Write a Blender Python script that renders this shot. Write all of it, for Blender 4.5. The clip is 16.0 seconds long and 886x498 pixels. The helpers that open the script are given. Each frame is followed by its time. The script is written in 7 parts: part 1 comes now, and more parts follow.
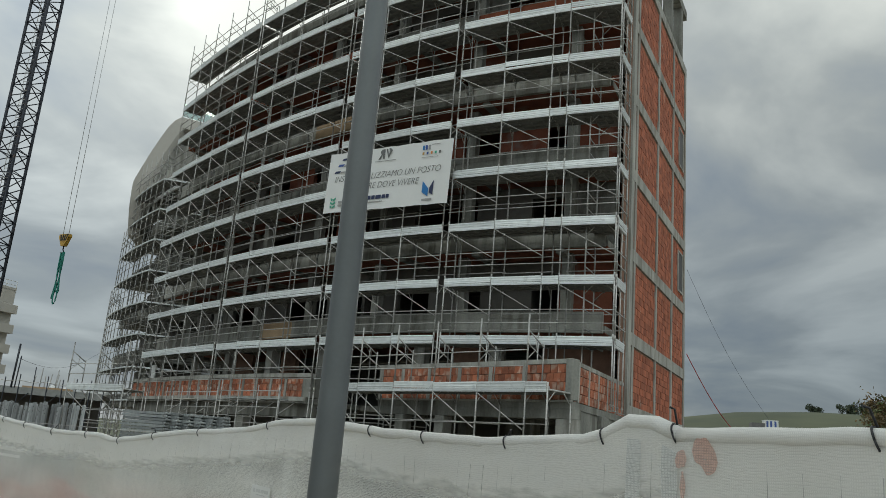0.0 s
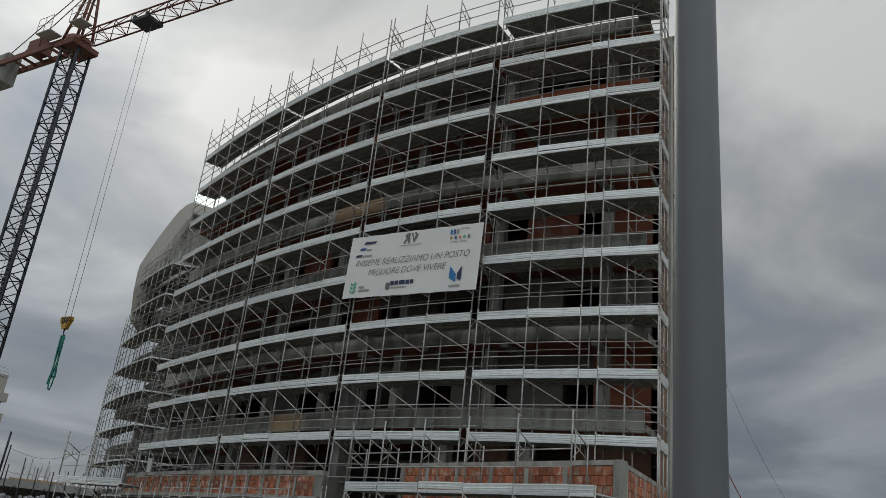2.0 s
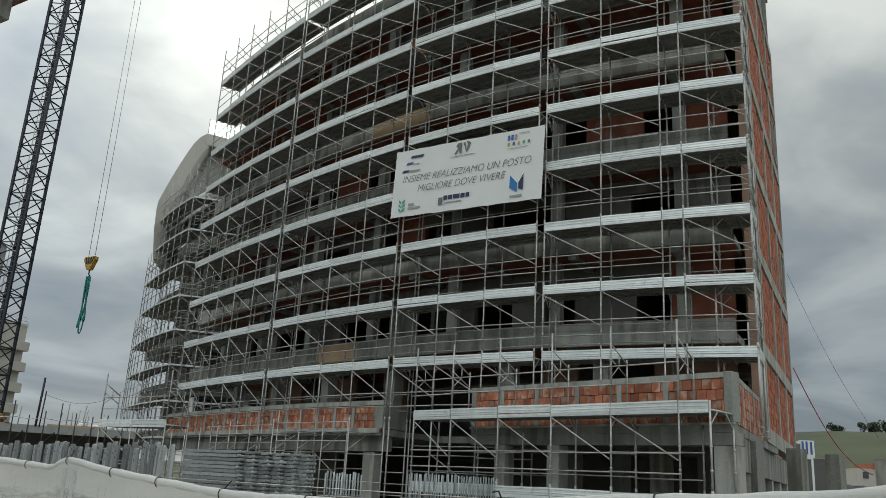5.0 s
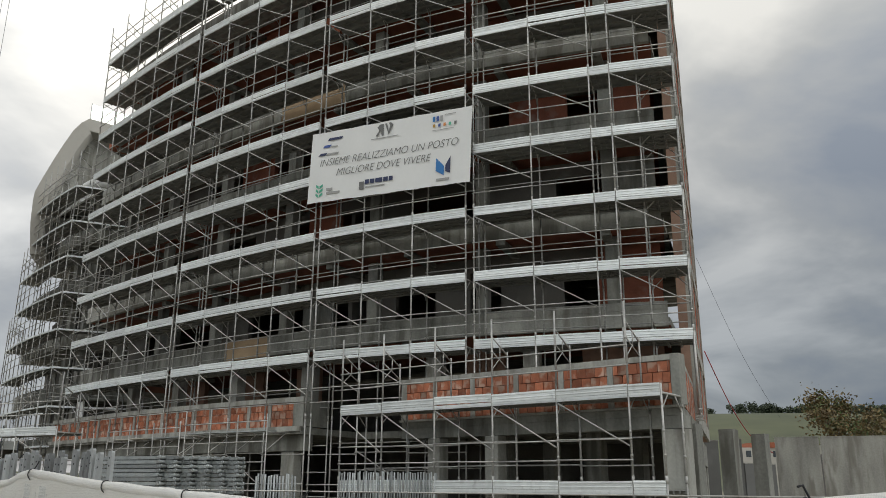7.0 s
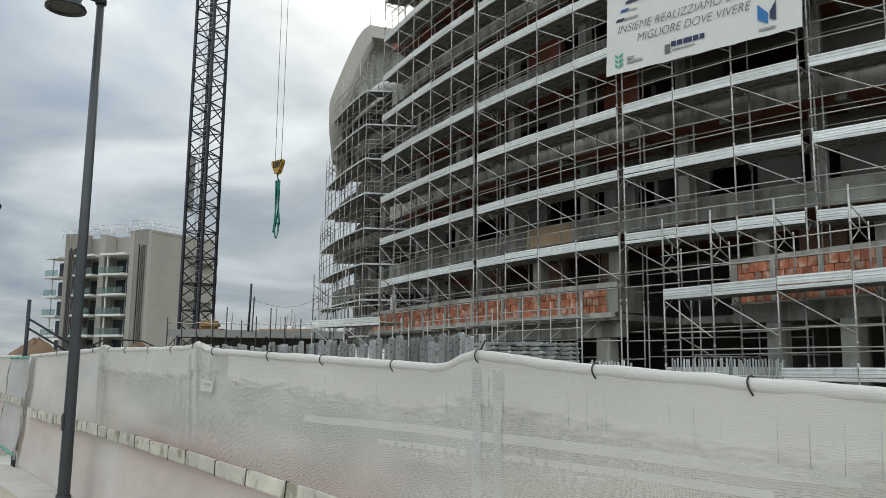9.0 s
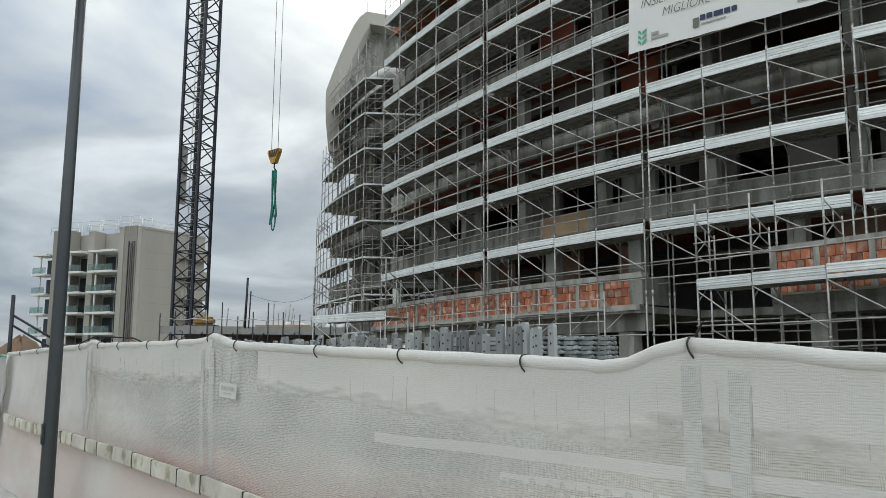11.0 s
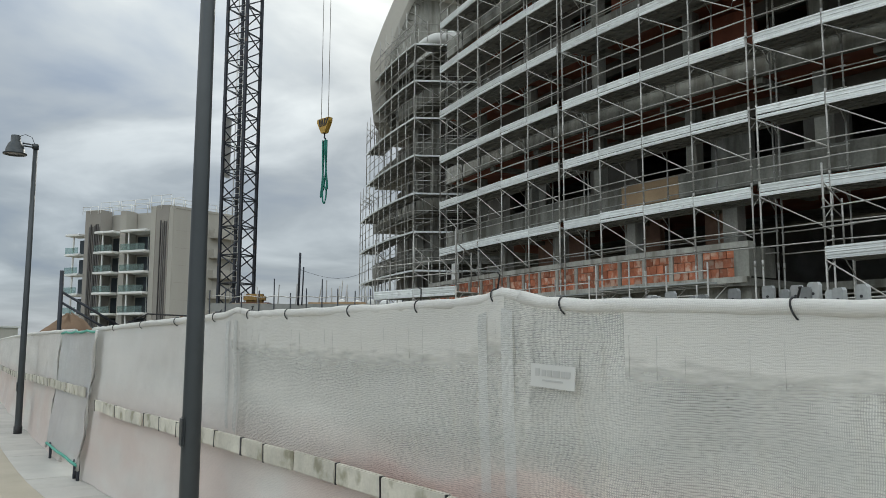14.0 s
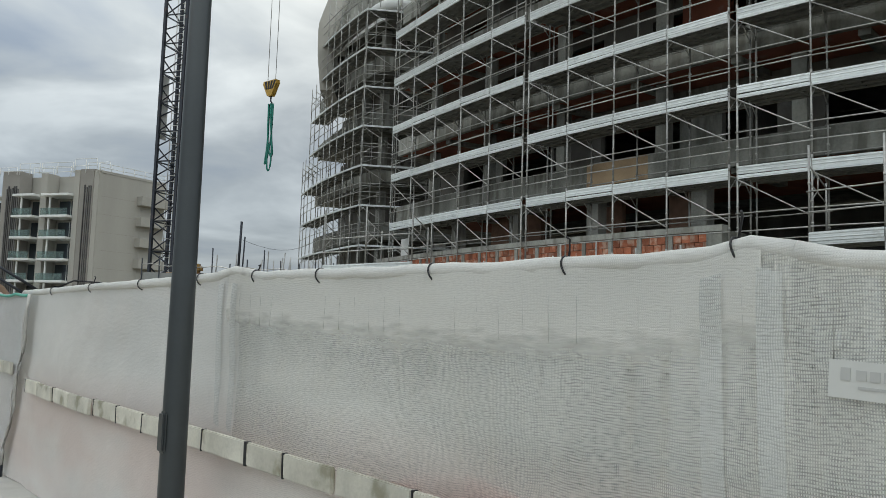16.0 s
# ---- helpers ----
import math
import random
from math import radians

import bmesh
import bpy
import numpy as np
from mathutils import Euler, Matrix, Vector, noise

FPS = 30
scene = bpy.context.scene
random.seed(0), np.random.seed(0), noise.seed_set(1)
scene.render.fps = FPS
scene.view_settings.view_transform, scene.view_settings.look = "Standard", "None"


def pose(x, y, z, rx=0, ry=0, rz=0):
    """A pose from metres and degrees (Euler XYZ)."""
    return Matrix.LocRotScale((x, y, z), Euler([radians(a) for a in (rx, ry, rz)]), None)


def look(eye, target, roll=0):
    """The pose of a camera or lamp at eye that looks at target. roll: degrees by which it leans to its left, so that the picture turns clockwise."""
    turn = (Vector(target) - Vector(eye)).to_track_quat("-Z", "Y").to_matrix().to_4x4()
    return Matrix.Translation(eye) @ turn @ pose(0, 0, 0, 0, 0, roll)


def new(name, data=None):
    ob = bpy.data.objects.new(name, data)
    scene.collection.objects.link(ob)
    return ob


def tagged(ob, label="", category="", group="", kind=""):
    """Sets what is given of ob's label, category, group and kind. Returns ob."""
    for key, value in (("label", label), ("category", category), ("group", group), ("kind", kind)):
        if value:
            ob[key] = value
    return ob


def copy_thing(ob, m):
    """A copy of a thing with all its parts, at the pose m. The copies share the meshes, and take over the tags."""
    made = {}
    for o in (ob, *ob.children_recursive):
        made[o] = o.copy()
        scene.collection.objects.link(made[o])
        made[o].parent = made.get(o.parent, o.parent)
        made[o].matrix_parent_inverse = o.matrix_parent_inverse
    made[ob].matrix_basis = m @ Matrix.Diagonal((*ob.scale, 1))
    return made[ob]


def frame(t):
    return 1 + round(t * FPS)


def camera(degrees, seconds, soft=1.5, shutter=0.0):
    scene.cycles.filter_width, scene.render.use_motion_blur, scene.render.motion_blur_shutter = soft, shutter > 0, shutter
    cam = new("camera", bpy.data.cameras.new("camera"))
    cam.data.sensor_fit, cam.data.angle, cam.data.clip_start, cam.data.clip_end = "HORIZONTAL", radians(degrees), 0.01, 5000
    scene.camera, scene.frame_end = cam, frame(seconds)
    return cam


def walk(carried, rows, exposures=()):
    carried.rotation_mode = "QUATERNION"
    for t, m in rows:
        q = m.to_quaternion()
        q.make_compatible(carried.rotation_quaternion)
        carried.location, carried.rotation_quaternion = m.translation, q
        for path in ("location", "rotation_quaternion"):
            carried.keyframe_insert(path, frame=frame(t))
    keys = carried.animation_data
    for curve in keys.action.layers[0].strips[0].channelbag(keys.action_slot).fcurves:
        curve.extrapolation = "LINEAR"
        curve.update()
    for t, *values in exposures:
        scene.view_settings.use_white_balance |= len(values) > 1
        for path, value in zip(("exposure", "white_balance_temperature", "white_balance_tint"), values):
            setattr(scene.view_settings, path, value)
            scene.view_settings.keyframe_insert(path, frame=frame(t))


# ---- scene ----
cam = camera(56.8, 16.0, soft=0.75)

PATH = [
    (0, (-3.102, -25.889, 1.43), (-3.285, -23.959, 1.921), 4.7),
    (0.5, (-3.39, -25.557, 1.432), (-3.627, -23.658, 2.013), 5.7),
    (1, (-3.681, -25.203, 1.42), (-3.932, -23.347, 2.121), 6.4),
    (1.5, (-3.986, -24.804, 1.43), (-4.214, -22.977, 2.211), 6.6),
    (2, (-4.251, -24.376, 1.433), (-4.445, -22.519, 2.15), 6.2),
    (2.5, (-4.536, -23.94, 1.475), (-4.703, -22.018, 2.001), 5.3),
    (3, (-4.811, -23.497, 1.46), (-5.009, -21.542, 1.833), 4.8),
    (3.5, (-5.163, -23.087, 1.439), (-5.42, -21.124, 1.724), 4.0),
    (4, (-5.512, -22.702, 1.448), (-5.845, -20.756, 1.766), 3.2),
    (4.5, (-5.901, -22.406, 1.48), (-6.194, -20.483, 1.946), 3.5),
    (5, (-6.224, -22.164, 1.482), (-6.421, -20.253, 2.038), 3.2),
    (5.2, (-6.361, -22.053, 1.471), (-6.533, -20.151, 2.064), 3.2),
    (7.3, (-7.716, -20.822, 1.468), (-7.623, -18.895, 1.997), 0.2),
    (7.5, (-7.85, -20.688, 1.453), (-7.893, -18.746, 1.926), -0.1),
    (8, (-8.202, -20.333, 1.452), (-8.55, -18.399, 1.823), 0.5),
    (8.5, (-8.544, -19.992, 1.448), (-9.107, -18.097, 1.749), 0.7),
    (11, (-9.908, -18.318, 1.456), (-10.447, -16.413, 1.741), 0.3),
    (11.5, (-10.212, -18.013, 1.449), (-10.737, -16.104, 1.731), 0.5),
    (12, (-10.559, -17.785, 1.441), (-11.008, -15.857, 1.723), 1.4),
    (12.5, (-10.921, -17.586, 1.438), (-11.279, -15.64, 1.729), 1.5),
    (13, (-11.281, -17.353, 1.444), (-11.643, -15.407, 1.726), 1.2),
    (13.5, (-11.693, -17.176, 1.434), (-12.18, -15.252, 1.68), 0.6),
    (14, (-12.013, -16.931, 1.42), (-12.607, -15.035, 1.656), 0.2),
    (14.5, (-12.292, -16.654, 1.422), (-12.893, -14.761, 1.66), 0.3),
    (15, (-12.578, -16.419, 1.417), (-13.157, -14.518, 1.647), 0.3),
    (15.5, (-12.845, -16.087, 1.417), (-13.424, -14.184, 1.633), 0.9),
    (16, (-13.134, -15.821, 1.402), (-13.567, -13.877, 1.591), 1.8),
]
walk(cam, [(t, look(eye, target, roll)) for t, eye, target, roll in PATH],
     exposures=[(0.0, -0.16, 6500, 2), (0.5, -0.27, 6500, 2), (1.0, -0.42, 6500, 4), (1.5, -0.48, 6500, 6), (2.0, -0.54, 6500, 8), (2.5, -0.12, 6700, 7), (3.0, 0.04, 6650, 7), (3.5, 0.08, 6600, 4), (5.0, -0.1, 6500, 3), (7.5, 0.16, 6850, 10), (8.5, 0.22, 6600, 6), (11.0, 0.28, 6450, 6), (16.0, 0.15, 6450, 5)])

# ---------------------------------------------------------------- light
SUN = Vector((-0.29, 0.78, 0.55)).normalized()
sun = new("sun", bpy.data.lights.new("sun", "SUN"))
sun.data.energy, sun.data.angle, sun.data.color = 0.9, radians(25), (1.0, 0.96, 0.9)
sun.matrix_world = look(SUN * 50, (0, 0, 0))

world = bpy.data.worlds.new("world")
scene.world = world
world.use_nodes = True


def sky_nodes():
    nt = world.node_tree
    n, l = nt.nodes, nt.links
    n.clear()
    out, bg = n.new("ShaderNodeOutputWorld"), n.new("ShaderNodeBackground")
    sky = n.new("ShaderNodeTexSky")
    sky.sky_type, sky.sun_disc = "NISHITA", False
    sky.sun_elevation, sky.sun_rotation = math.asin(SUN.z), math.atan2(SUN.x, SUN.y)
    dim = n.new("ShaderNodeVectorMath")
    dim.operation = "SCALE"
    dim.inputs["Scale"].default_value = 0.09
    l.new(sky.outputs[0], dim.inputs[0])
    co = n.new("ShaderNodeTexCoord")
    nrm = n.new("ShaderNodeVectorMath")
    nrm.operation = "NORMALIZE"
    l.new(co.outputs["Generated"], nrm.inputs[0])
    sep = n.new("ShaderNodeSeparateXYZ")
    l.new(nrm.outputs[0], sep.inputs[0])
    # cloud sheet: direction divided by its height
    hgt = n.new("ShaderNodeMath")
    hgt.operation = "ADD"
    hgt.inputs[1].default_value = 0.22
    l.new(sep.outputs["Z"], hgt.inputs[0])
    mx = n.new("ShaderNodeMath")
    mx.operation = "MAXIMUM"
    mx.inputs[1].default_value = 0.08
    l.new(hgt.outputs[0], mx.inputs[0])
    div = n.new("ShaderNodeVectorMath")
    div.operation = "DIVIDE"
    comb = n.new("ShaderNodeCombineXYZ")
    for i in range(3):
        l.new(mx.outputs[0], comb.inputs[i])
    l.new(nrm.outputs[0], div.inputs[0])
    l.new(comb.outputs[0], div.inputs[1])
    big = n.new("ShaderNodeTexNoise")
    big.inputs["Scale"].default_value, big.inputs["Detail"].default_value = 1.5, 6.0
    big.inputs["Roughness"].default_value, big.inputs["Distortion"].default_value = 0.5, 0.35
    l.new(div.outputs[0], big.inputs["Vector"])
    ramp = n.new("ShaderNodeValToRGB")
    e = ramp.color_ramp.elements
    e[0].position, e[0].color = 0.36, (0.32, 0.37, 0.45, 1)
    e[1].position, e[1].color = 0.64, (0.80, 0.82, 0.82, 1)
    mid = ramp.color_ramp.elements.new(0.5)
    mid.color = (0.50, 0.53, 0.555, 1)
    l.new(big.outputs["Fac"], ramp.inputs["Fac"])
    # thinner, brighter cloud on the street side, duller towards the horizon
    dot = n.new("ShaderNodeVectorMath")
    dot.operation = "DOT_PRODUCT"
    dot.inputs[1].default_value = Vector((0.48, -0.75, 0.45)).normalized()
    l.new(nrm.outputs[0], dot.inputs[0])
    glow = n.new("ShaderNodeMapRange")
    glow.interpolation_type = "SMOOTHSTEP"
    glow.inputs["From Min"].default_value, glow.inputs["From Max"].default_value = -0.1, 0.8
    glow.inputs["To Min"].default_value, glow.inputs["To Max"].default_value = 1.0, 2.3
    l.new(dot.outputs["Value"], glow.inputs["Value"])
    hor = n.new("ShaderNodeMapRange")
    hor.interpolation_type = "SMOOTHSTEP"
    hor.inputs["From Min"].default_value, hor.inputs["From Max"].default_value = 0.08, 0.62
    hor.inputs["To Min"].default_value, hor.inputs["To Max"].default_value = 0.53, 1.27
    l.new(sep.outputs["Z"], hor.inputs["Value"])
    mul = n.new("ShaderNodeMath")
    mul.operation = "MULTIPLY"
    l.new(glow.outputs[0], mul.inputs[0])
    l.new(hor.outputs[0], mul.inputs[1])
    west = n.new("ShaderNodeMapRange")
    west.interpolation_type = "SMOOTHSTEP"
    west.inputs["From Min"].default_value, west.inputs["From Max"].default_value = -0.62, 0.42
    west.inputs["To Min"].default_value, west.inputs["To Max"].default_value = 1.12, 0.82
    l.new(sep.outputs["X"], west.inputs["Value"])
    side = n.new("ShaderNodeMath")
    side.operation = "MULTIPLY"
    l.new(mul.outputs[0], side.inputs[0])
    l.new(west.outputs[0], side.inputs[1])
    mul = side
    gap = n.new("ShaderNodeVectorMath")
    gap.operation = "DOT_PRODUCT"
    gap.inputs[1].default_value = Vector((-0.50, 0.74, 0.44)).normalized()
    l.new(nrm.outputs[0], gap.inputs[0])
    thin = n.new("ShaderNodeMapRange")
    thin.interpolation_type = "SMOOTHSTEP"
    thin.inputs["From Min"].default_value, thin.inputs["From Max"].default_value = 0.962, 1.0
    thin.inputs["To Min"].default_value, thin.inputs["To Max"].default_value = 1.0, 1.22
    l.new(gap.outputs["Value"], thin.inputs["Value"])
    both = n.new("ShaderNodeMath")
    both.operation = "MULTIPLY"
    l.new(mul.outputs[0], both.inputs[0])
    l.new(thin.outputs[0], both.inputs[1])
    mul = both
    low = n.new("ShaderNodeMapRange")
    low.interpolation_type = "SMOOTHSTEP"
    low.inputs["From Min"].default_value, low.inputs["From Max"].default_value = 0.45, 0.05
    l.new(sep.outputs["Z"], low.inputs["Value"])
    tint = n.new("ShaderNodeMix")
    tint.data_type = "RGBA"
    tint.inputs["A"].default_value, tint.inputs["B"].default_value = (1.02, 1.0, 0.98, 1), (0.94, 1.01, 1.13, 1)
    l.new(low.outputs[0], tint.inputs["Factor"])
    hue = n.new("ShaderNodeVectorMath")
    hue.operation = "MULTIPLY"
    l.new(ramp.outputs["Color"], hue.inputs[0])
    l.new(tint.outputs["Result"], hue.inputs[1])
    sc = n.new("ShaderNodeVectorMath")
    sc.operation = "SCALE"
    l.new(hue.outputs[0], sc.inputs[0])
    l.new(mul.outputs[0], sc.inputs["Scale"])
    mix = n.new("ShaderNodeMix")
    mix.data_type = "RGBA"
    mix.inputs["Factor"].default_value = 0.93
    l.new(dim.outputs[0], mix.inputs["A"])
    l.new(sc.outputs[0], mix.inputs["B"])
    l.new(mix.outputs["Result"], bg.inputs["Color"])
    bg.inputs["Strength"].default_value = 1.0
    l.new(bg.outputs[0], out.inputs["Surface"])


sky_nodes()


# ---------------------------------------------------------------- materials
def material(name, base, rough=0.8, metal=0.0, dark=0.75, scale=3.0, fine=40.0, bump=0.15, stain=None, rnd=0.0, island=0.0, streak=False):
    """A surface with a coarse and a fine variation of its colour, a little relief and perhaps stains."""
    m = bpy.data.materials.new(name)
    m.use_nodes = True
    nt = m.node_tree
    n, l = nt.nodes, nt.links
    b = n["Principled BSDF"]
    b.inputs["Roughness"].default_value, b.inputs["Metallic"].default_value = rough, metal
    co = n.new("ShaderNodeTexCoord")
    mp = n.new("ShaderNodeMapping")
    if streak:
        mp.inputs["Scale"].default_value = (1, 1, 0.18)
    if rnd:
        info = n.new("ShaderNodeObjectInfo")
        far_off = n.new("ShaderNodeVectorMath")
        far_off.operation = "MULTIPLY_ADD"
        far_off.inputs[1].default_value = (37.0, 53.0, 29.0)
        l.new(info.outputs["Random"], far_off.inputs[0])
        l.new(co.outputs["Object"], far_off.inputs[2])
        l.new(far_off.outputs[0], mp.inputs["Vector"])
    else:
        l.new(co.outputs["Object"], mp.inputs["Vector"])
    a, f = n.new("ShaderNodeTexNoise"), n.new("ShaderNodeTexNoise")
    a.inputs["Scale"].default_value, a.inputs["Detail"].default_value = scale, 5
    f.inputs["Scale"].default_value, f.inputs["Detail"].default_value = fine, 3
    l.new(mp.outputs[0], a.inputs["Vector"])
    l.new(co.outputs["Object"], f.inputs["Vector"])
    add = n.new("ShaderNodeMath")
    add.operation = "MULTIPLY_ADD"
    add.inputs[1].default_value = 0.35
    l.new(f.outputs["Fac"], add.inputs[0])
    l.new(a.outputs["Fac"], add.inputs[2])
    r = n.new("ShaderNodeMapRange")
    r.inputs["From Min"].default_value, r.inputs["From Max"].default_value = 0.42, 0.92
    l.new(add.outputs[0], r.inputs["Value"])
    mix = n.new("ShaderNodeMix")
    mix.data_type = "RGBA"
    mix.inputs["A"].default_value = (*[c * dark for c in base], 1)
    mix.inputs["B"].default_value = (*base, 1)
    l.new(r.outputs[0], mix.inputs["Factor"])
    col = mix.outputs["Result"]
    if stain:
        s = n.new("ShaderNodeTexNoise")
        s.inputs["Scale"].default_value, s.inputs["Detail"].default_value = stain[1], 6
        l.new(mp.outputs[0], s.inputs["Vector"])
        sr = n.new("ShaderNodeMapRange")
        sr.inputs["From Min"].default_value, sr.inputs["From Max"].default_value = stain[2], stain[2] + 0.12
        sr.inputs["To Max"].default_value = stain[3]
        l.new(s.outputs["Fac"], sr.inputs["Value"])
        sm = n.new("ShaderNodeMix")
        sm.data_type = "RGBA"
        sm.inputs["B"].default_value = (*stain[0], 1)
        l.new(sr.outputs[0], sm.inputs["Factor"])
        l.new(col, sm.inputs["A"])
        col = sm.outputs["Result"]
    if rnd or island:
        v = n.new("ShaderNodeMapRange")
        v.inputs["To Min"].default_value, v.inputs["To Max"].default_value = 1 - (rnd or island), 1 + (rnd or island)
        if rnd:
            src = n.new("ShaderNodeObjectInfo").outputs["Random"]
        else:
            src = n.new("ShaderNodeNewGeometry").outputs["Random Per Island"]
        l.new(src, v.inputs["Value"])
        h = n.new("ShaderNodeHueSaturation")
        l.new(v.outputs[0], h.inputs["Value"])
        l.new(col, h.inputs["Color"])
        col = h.outputs["Color"]
    l.new(col, b.inputs["Base Color"])
    if bump:
        bp = n.new("ShaderNodeBump")
        bp.inputs["Strength"].default_value, bp.inputs["Distance"].default_value = bump, 0.01
        l.new(add.outputs[0], bp.inputs["Height"])
        l.new(bp.outputs[0], b.inputs["Normal"])
    return m


STEEL = material("galvanised_steel", (0.54, 0.53, 0.495), 0.5, 0.4, 0.6, 6, 60, 0.05, ((0.22, 0.15, 0.10), 9, 0.62, 0.5), rnd=0.2)
TOE = material("zinc_toe_board", (0.80, 0.83, 0.81), 0.42, 0.25, 0.82, 4, 50, 0.04, ((0.4, 0.4, 0.38), 5, 0.6, 0.4), rnd=0.12)
DECK = material("zinc_deck", (0.31, 0.315, 0.295), 0.55, 0.35, 0.65, 3, 60, 0.08, ((0.2, 0.19, 0.17), 3, 0.55, 0.6), rnd=0.15)
CONC = material("raw_concrete", (0.335, 0.335, 0.295), 0.9, 0, 0.42, 1.6, 14, 0.45, ((0.11, 0.105, 0.085), 2.2, 0.50, 0.8), streak=True)
GREYBOARD = material("weathered_grey_plank", (0.37, 0.385, 0.38), 0.65, 0.2, 0.6, 3, 40, 0.25, ((0.46, 0.44, 0.42), 4, 0.60, 0.6), rnd=0.35, streak=True)
ZINC = material("zinc_plank", (0.43, 0.455, 0.445), 0.5, 0.35, 0.6, 5, 60, 0.08, ((0.22, 0.21, 0.19), 5, 0.55, 0.6), rnd=0.35)
CONC_L = material("pale_concrete", (0.46, 0.455, 0.405), 0.9, 0, 0.5, 2.0, 16, 0.4, ((0.19, 0.18, 0.15), 2.6, 0.51, 0.75), streak=True)
FORM = material("tan_formwork", (0.50, 0.36, 0.22), 0.85, 0, 0.7, 1.5, 30, 0.2)
BRICK = material("terracotta_brick", (0.44, 0.15, 0.078), 0.9, 0, 0.55, 5, 40, 0.4, ((0.47, 0.33, 0.25), 3.4, 0.50, 0.8), rnd=0.38)
BRICK_S = material("terracotta_brick_wall", (0.42, 0.135, 0.07), 0.9, 0, 0.7, 3, 60, 0.3, ((0.5, 0.40, 0.32), 1.2, 0.66, 0.6), island=0.28)
MORTAR = material("mortar", (0.40, 0.25, 0.18), 0.95, 0, 0.7, 4, 50, 0.3)
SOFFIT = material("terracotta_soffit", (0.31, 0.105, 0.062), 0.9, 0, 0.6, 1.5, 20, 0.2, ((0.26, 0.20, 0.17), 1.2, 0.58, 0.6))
PLASTER = material("grey_render", (0.165, 0.155, 0.135), 0.95, 0, 0.6, 0.7, 25, 0.2, ((0.24, 0.235, 0.22), 0.8, 0.58, 0.6))
WHITE = material("white_paint", (0.74, 0.74, 0.71), 0.6, 0, 0.86, 0.8, 20, 0.05, ((0.5, 0.5, 0.47), 1.4, 0.62, 0.4), streak=True)
BEIGE = material("beige_render", (0.50, 0.475, 0.42), 0.9, 0, 0.86, 0.25, 5, 0.05, ((0.4, 0.38, 0.34), 0.4, 0.58, 0.3), streak=True)
BEIGE_D = material("taupe_render", (0.30, 0.28, 0.25), 0.9, 0, 0.85, 0.3, 5, 0.05)
SLAT = material("dark_slat", (0.10, 0.095, 0.09), 0.6, 0, 0.7, 1, 20, 0.0, rnd=0.6)
DARKGLASS = material("dark_glazing", (0.05, 0.06, 0.065), 0.15, 0, 0.8, 1, 5, 0.0)
LAMP = material("grey_lamp_paint", (0.055, 0.062, 0.065), 0.4, 0.3, 0.85, 5, 60, 0.03)
# LAMP made paler, with the light on the nearest pole put into its colour
LAMP_LIT = material("lit_lamp_paint", (0.125, 0.135, 0.135), 0.45, 0.3, 0.85, 5, 60, 0.03)
BLACK = material("black_rubber", (0.02, 0.02, 0.022), 0.6, 0, 0.8, 6, 60, 0.05)
CRANE = material("crane_dark_steel", (0.045, 0.05, 0.062), 0.55, 0.4, 0.7, 2, 30, 0.05, ((0.16, 0.1, 0.07), 3, 0.6, 0.6))
CRANE_R = material("crane_red_steel", (0.20, 0.075, 0.05), 0.6, 0.2, 0.6, 2, 30, 0.05, ((0.10, 0.06, 0.045), 3, 0.55, 0.7))
RUST_Y = material("rusty_yellow_paint", (0.36, 0.22, 0.06), 0.7, 0, 0.6, 5, 40, 0.1, ((0.14, 0.08, 0.05), 4, 0.5, 0.8))
YELLOW = material("yellow_paint", (0.50, 0.30, 0.05), 0.5, 0, 0.75, 6, 40, 0.05)
GREEN = material("green_sling", (0.03, 0.22, 0.17), 0.85, 0, 0.6, 12, 80, 0.2)
GREEN_T = material("green_tape", (0.10, 0.42, 0.32), 0.6, 0, 0.7, 8, 60, 0.1)
ROPE = material("steel_rope", (0.45, 0.45, 0.44), 0.5, 0.4, 0.7, 10, 60, 0)
HOSE = material("red_hose", (0.45, 0.06, 0.06), 0.6, 0, 0.8, 6, 30, 0)
WOOD = material("weathered_board", (0.66, 0.63, 0.54), 0.85, 0, 0.68, 5, 60, 0.35, ((0.25, 0.235, 0.16), 6, 0.545, 0.8), rnd=0.16)
PAVER = material("pale_paver", (0.52, 0.50, 0.46), 0.9, 0, 0.8, 2, 50, 0.2, ((0.36, 0.34, 0.3), 1.5, 0.58, 0.5), rnd=0.1)
TANPAVE = material("tan_paving", (0.47, 0.42, 0.33), 0.9, 0, 0.82, 1.5, 60, 0.2, ((0.36, 0.32, 0.25), 1.0, 0.56, 0.4))
SOIL = material("brown_soil", (0.23, 0.15, 0.095), 0.95, 0, 0.6, 1.5, 14, 0.6)
ASPHALT = material("asphalt", (0.055, 0.055, 0.055), 0.9, 0, 0.75, 2, 80, 0.3)
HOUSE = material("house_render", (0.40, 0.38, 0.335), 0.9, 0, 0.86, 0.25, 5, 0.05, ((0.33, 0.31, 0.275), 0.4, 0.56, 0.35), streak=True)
AUTUMN = material("autumn_leaves", (0.17, 0.12, 0.05), 0.8, 0, 0.6, 1.2, 9, 0.2, ((0.07, 0.11, 0.035), 0.5, 0.5, 0.9), island=0.45)
BARK = material("bark", (0.10, 0.08, 0.06), 0.95, 0, 0.6, 6, 40, 0.4)
FOLIAGE = material("foliage", (0.08, 0.10, 0.06), 0.9, 0, 0.5, 0.6, 5, 0.3, island=0.35)
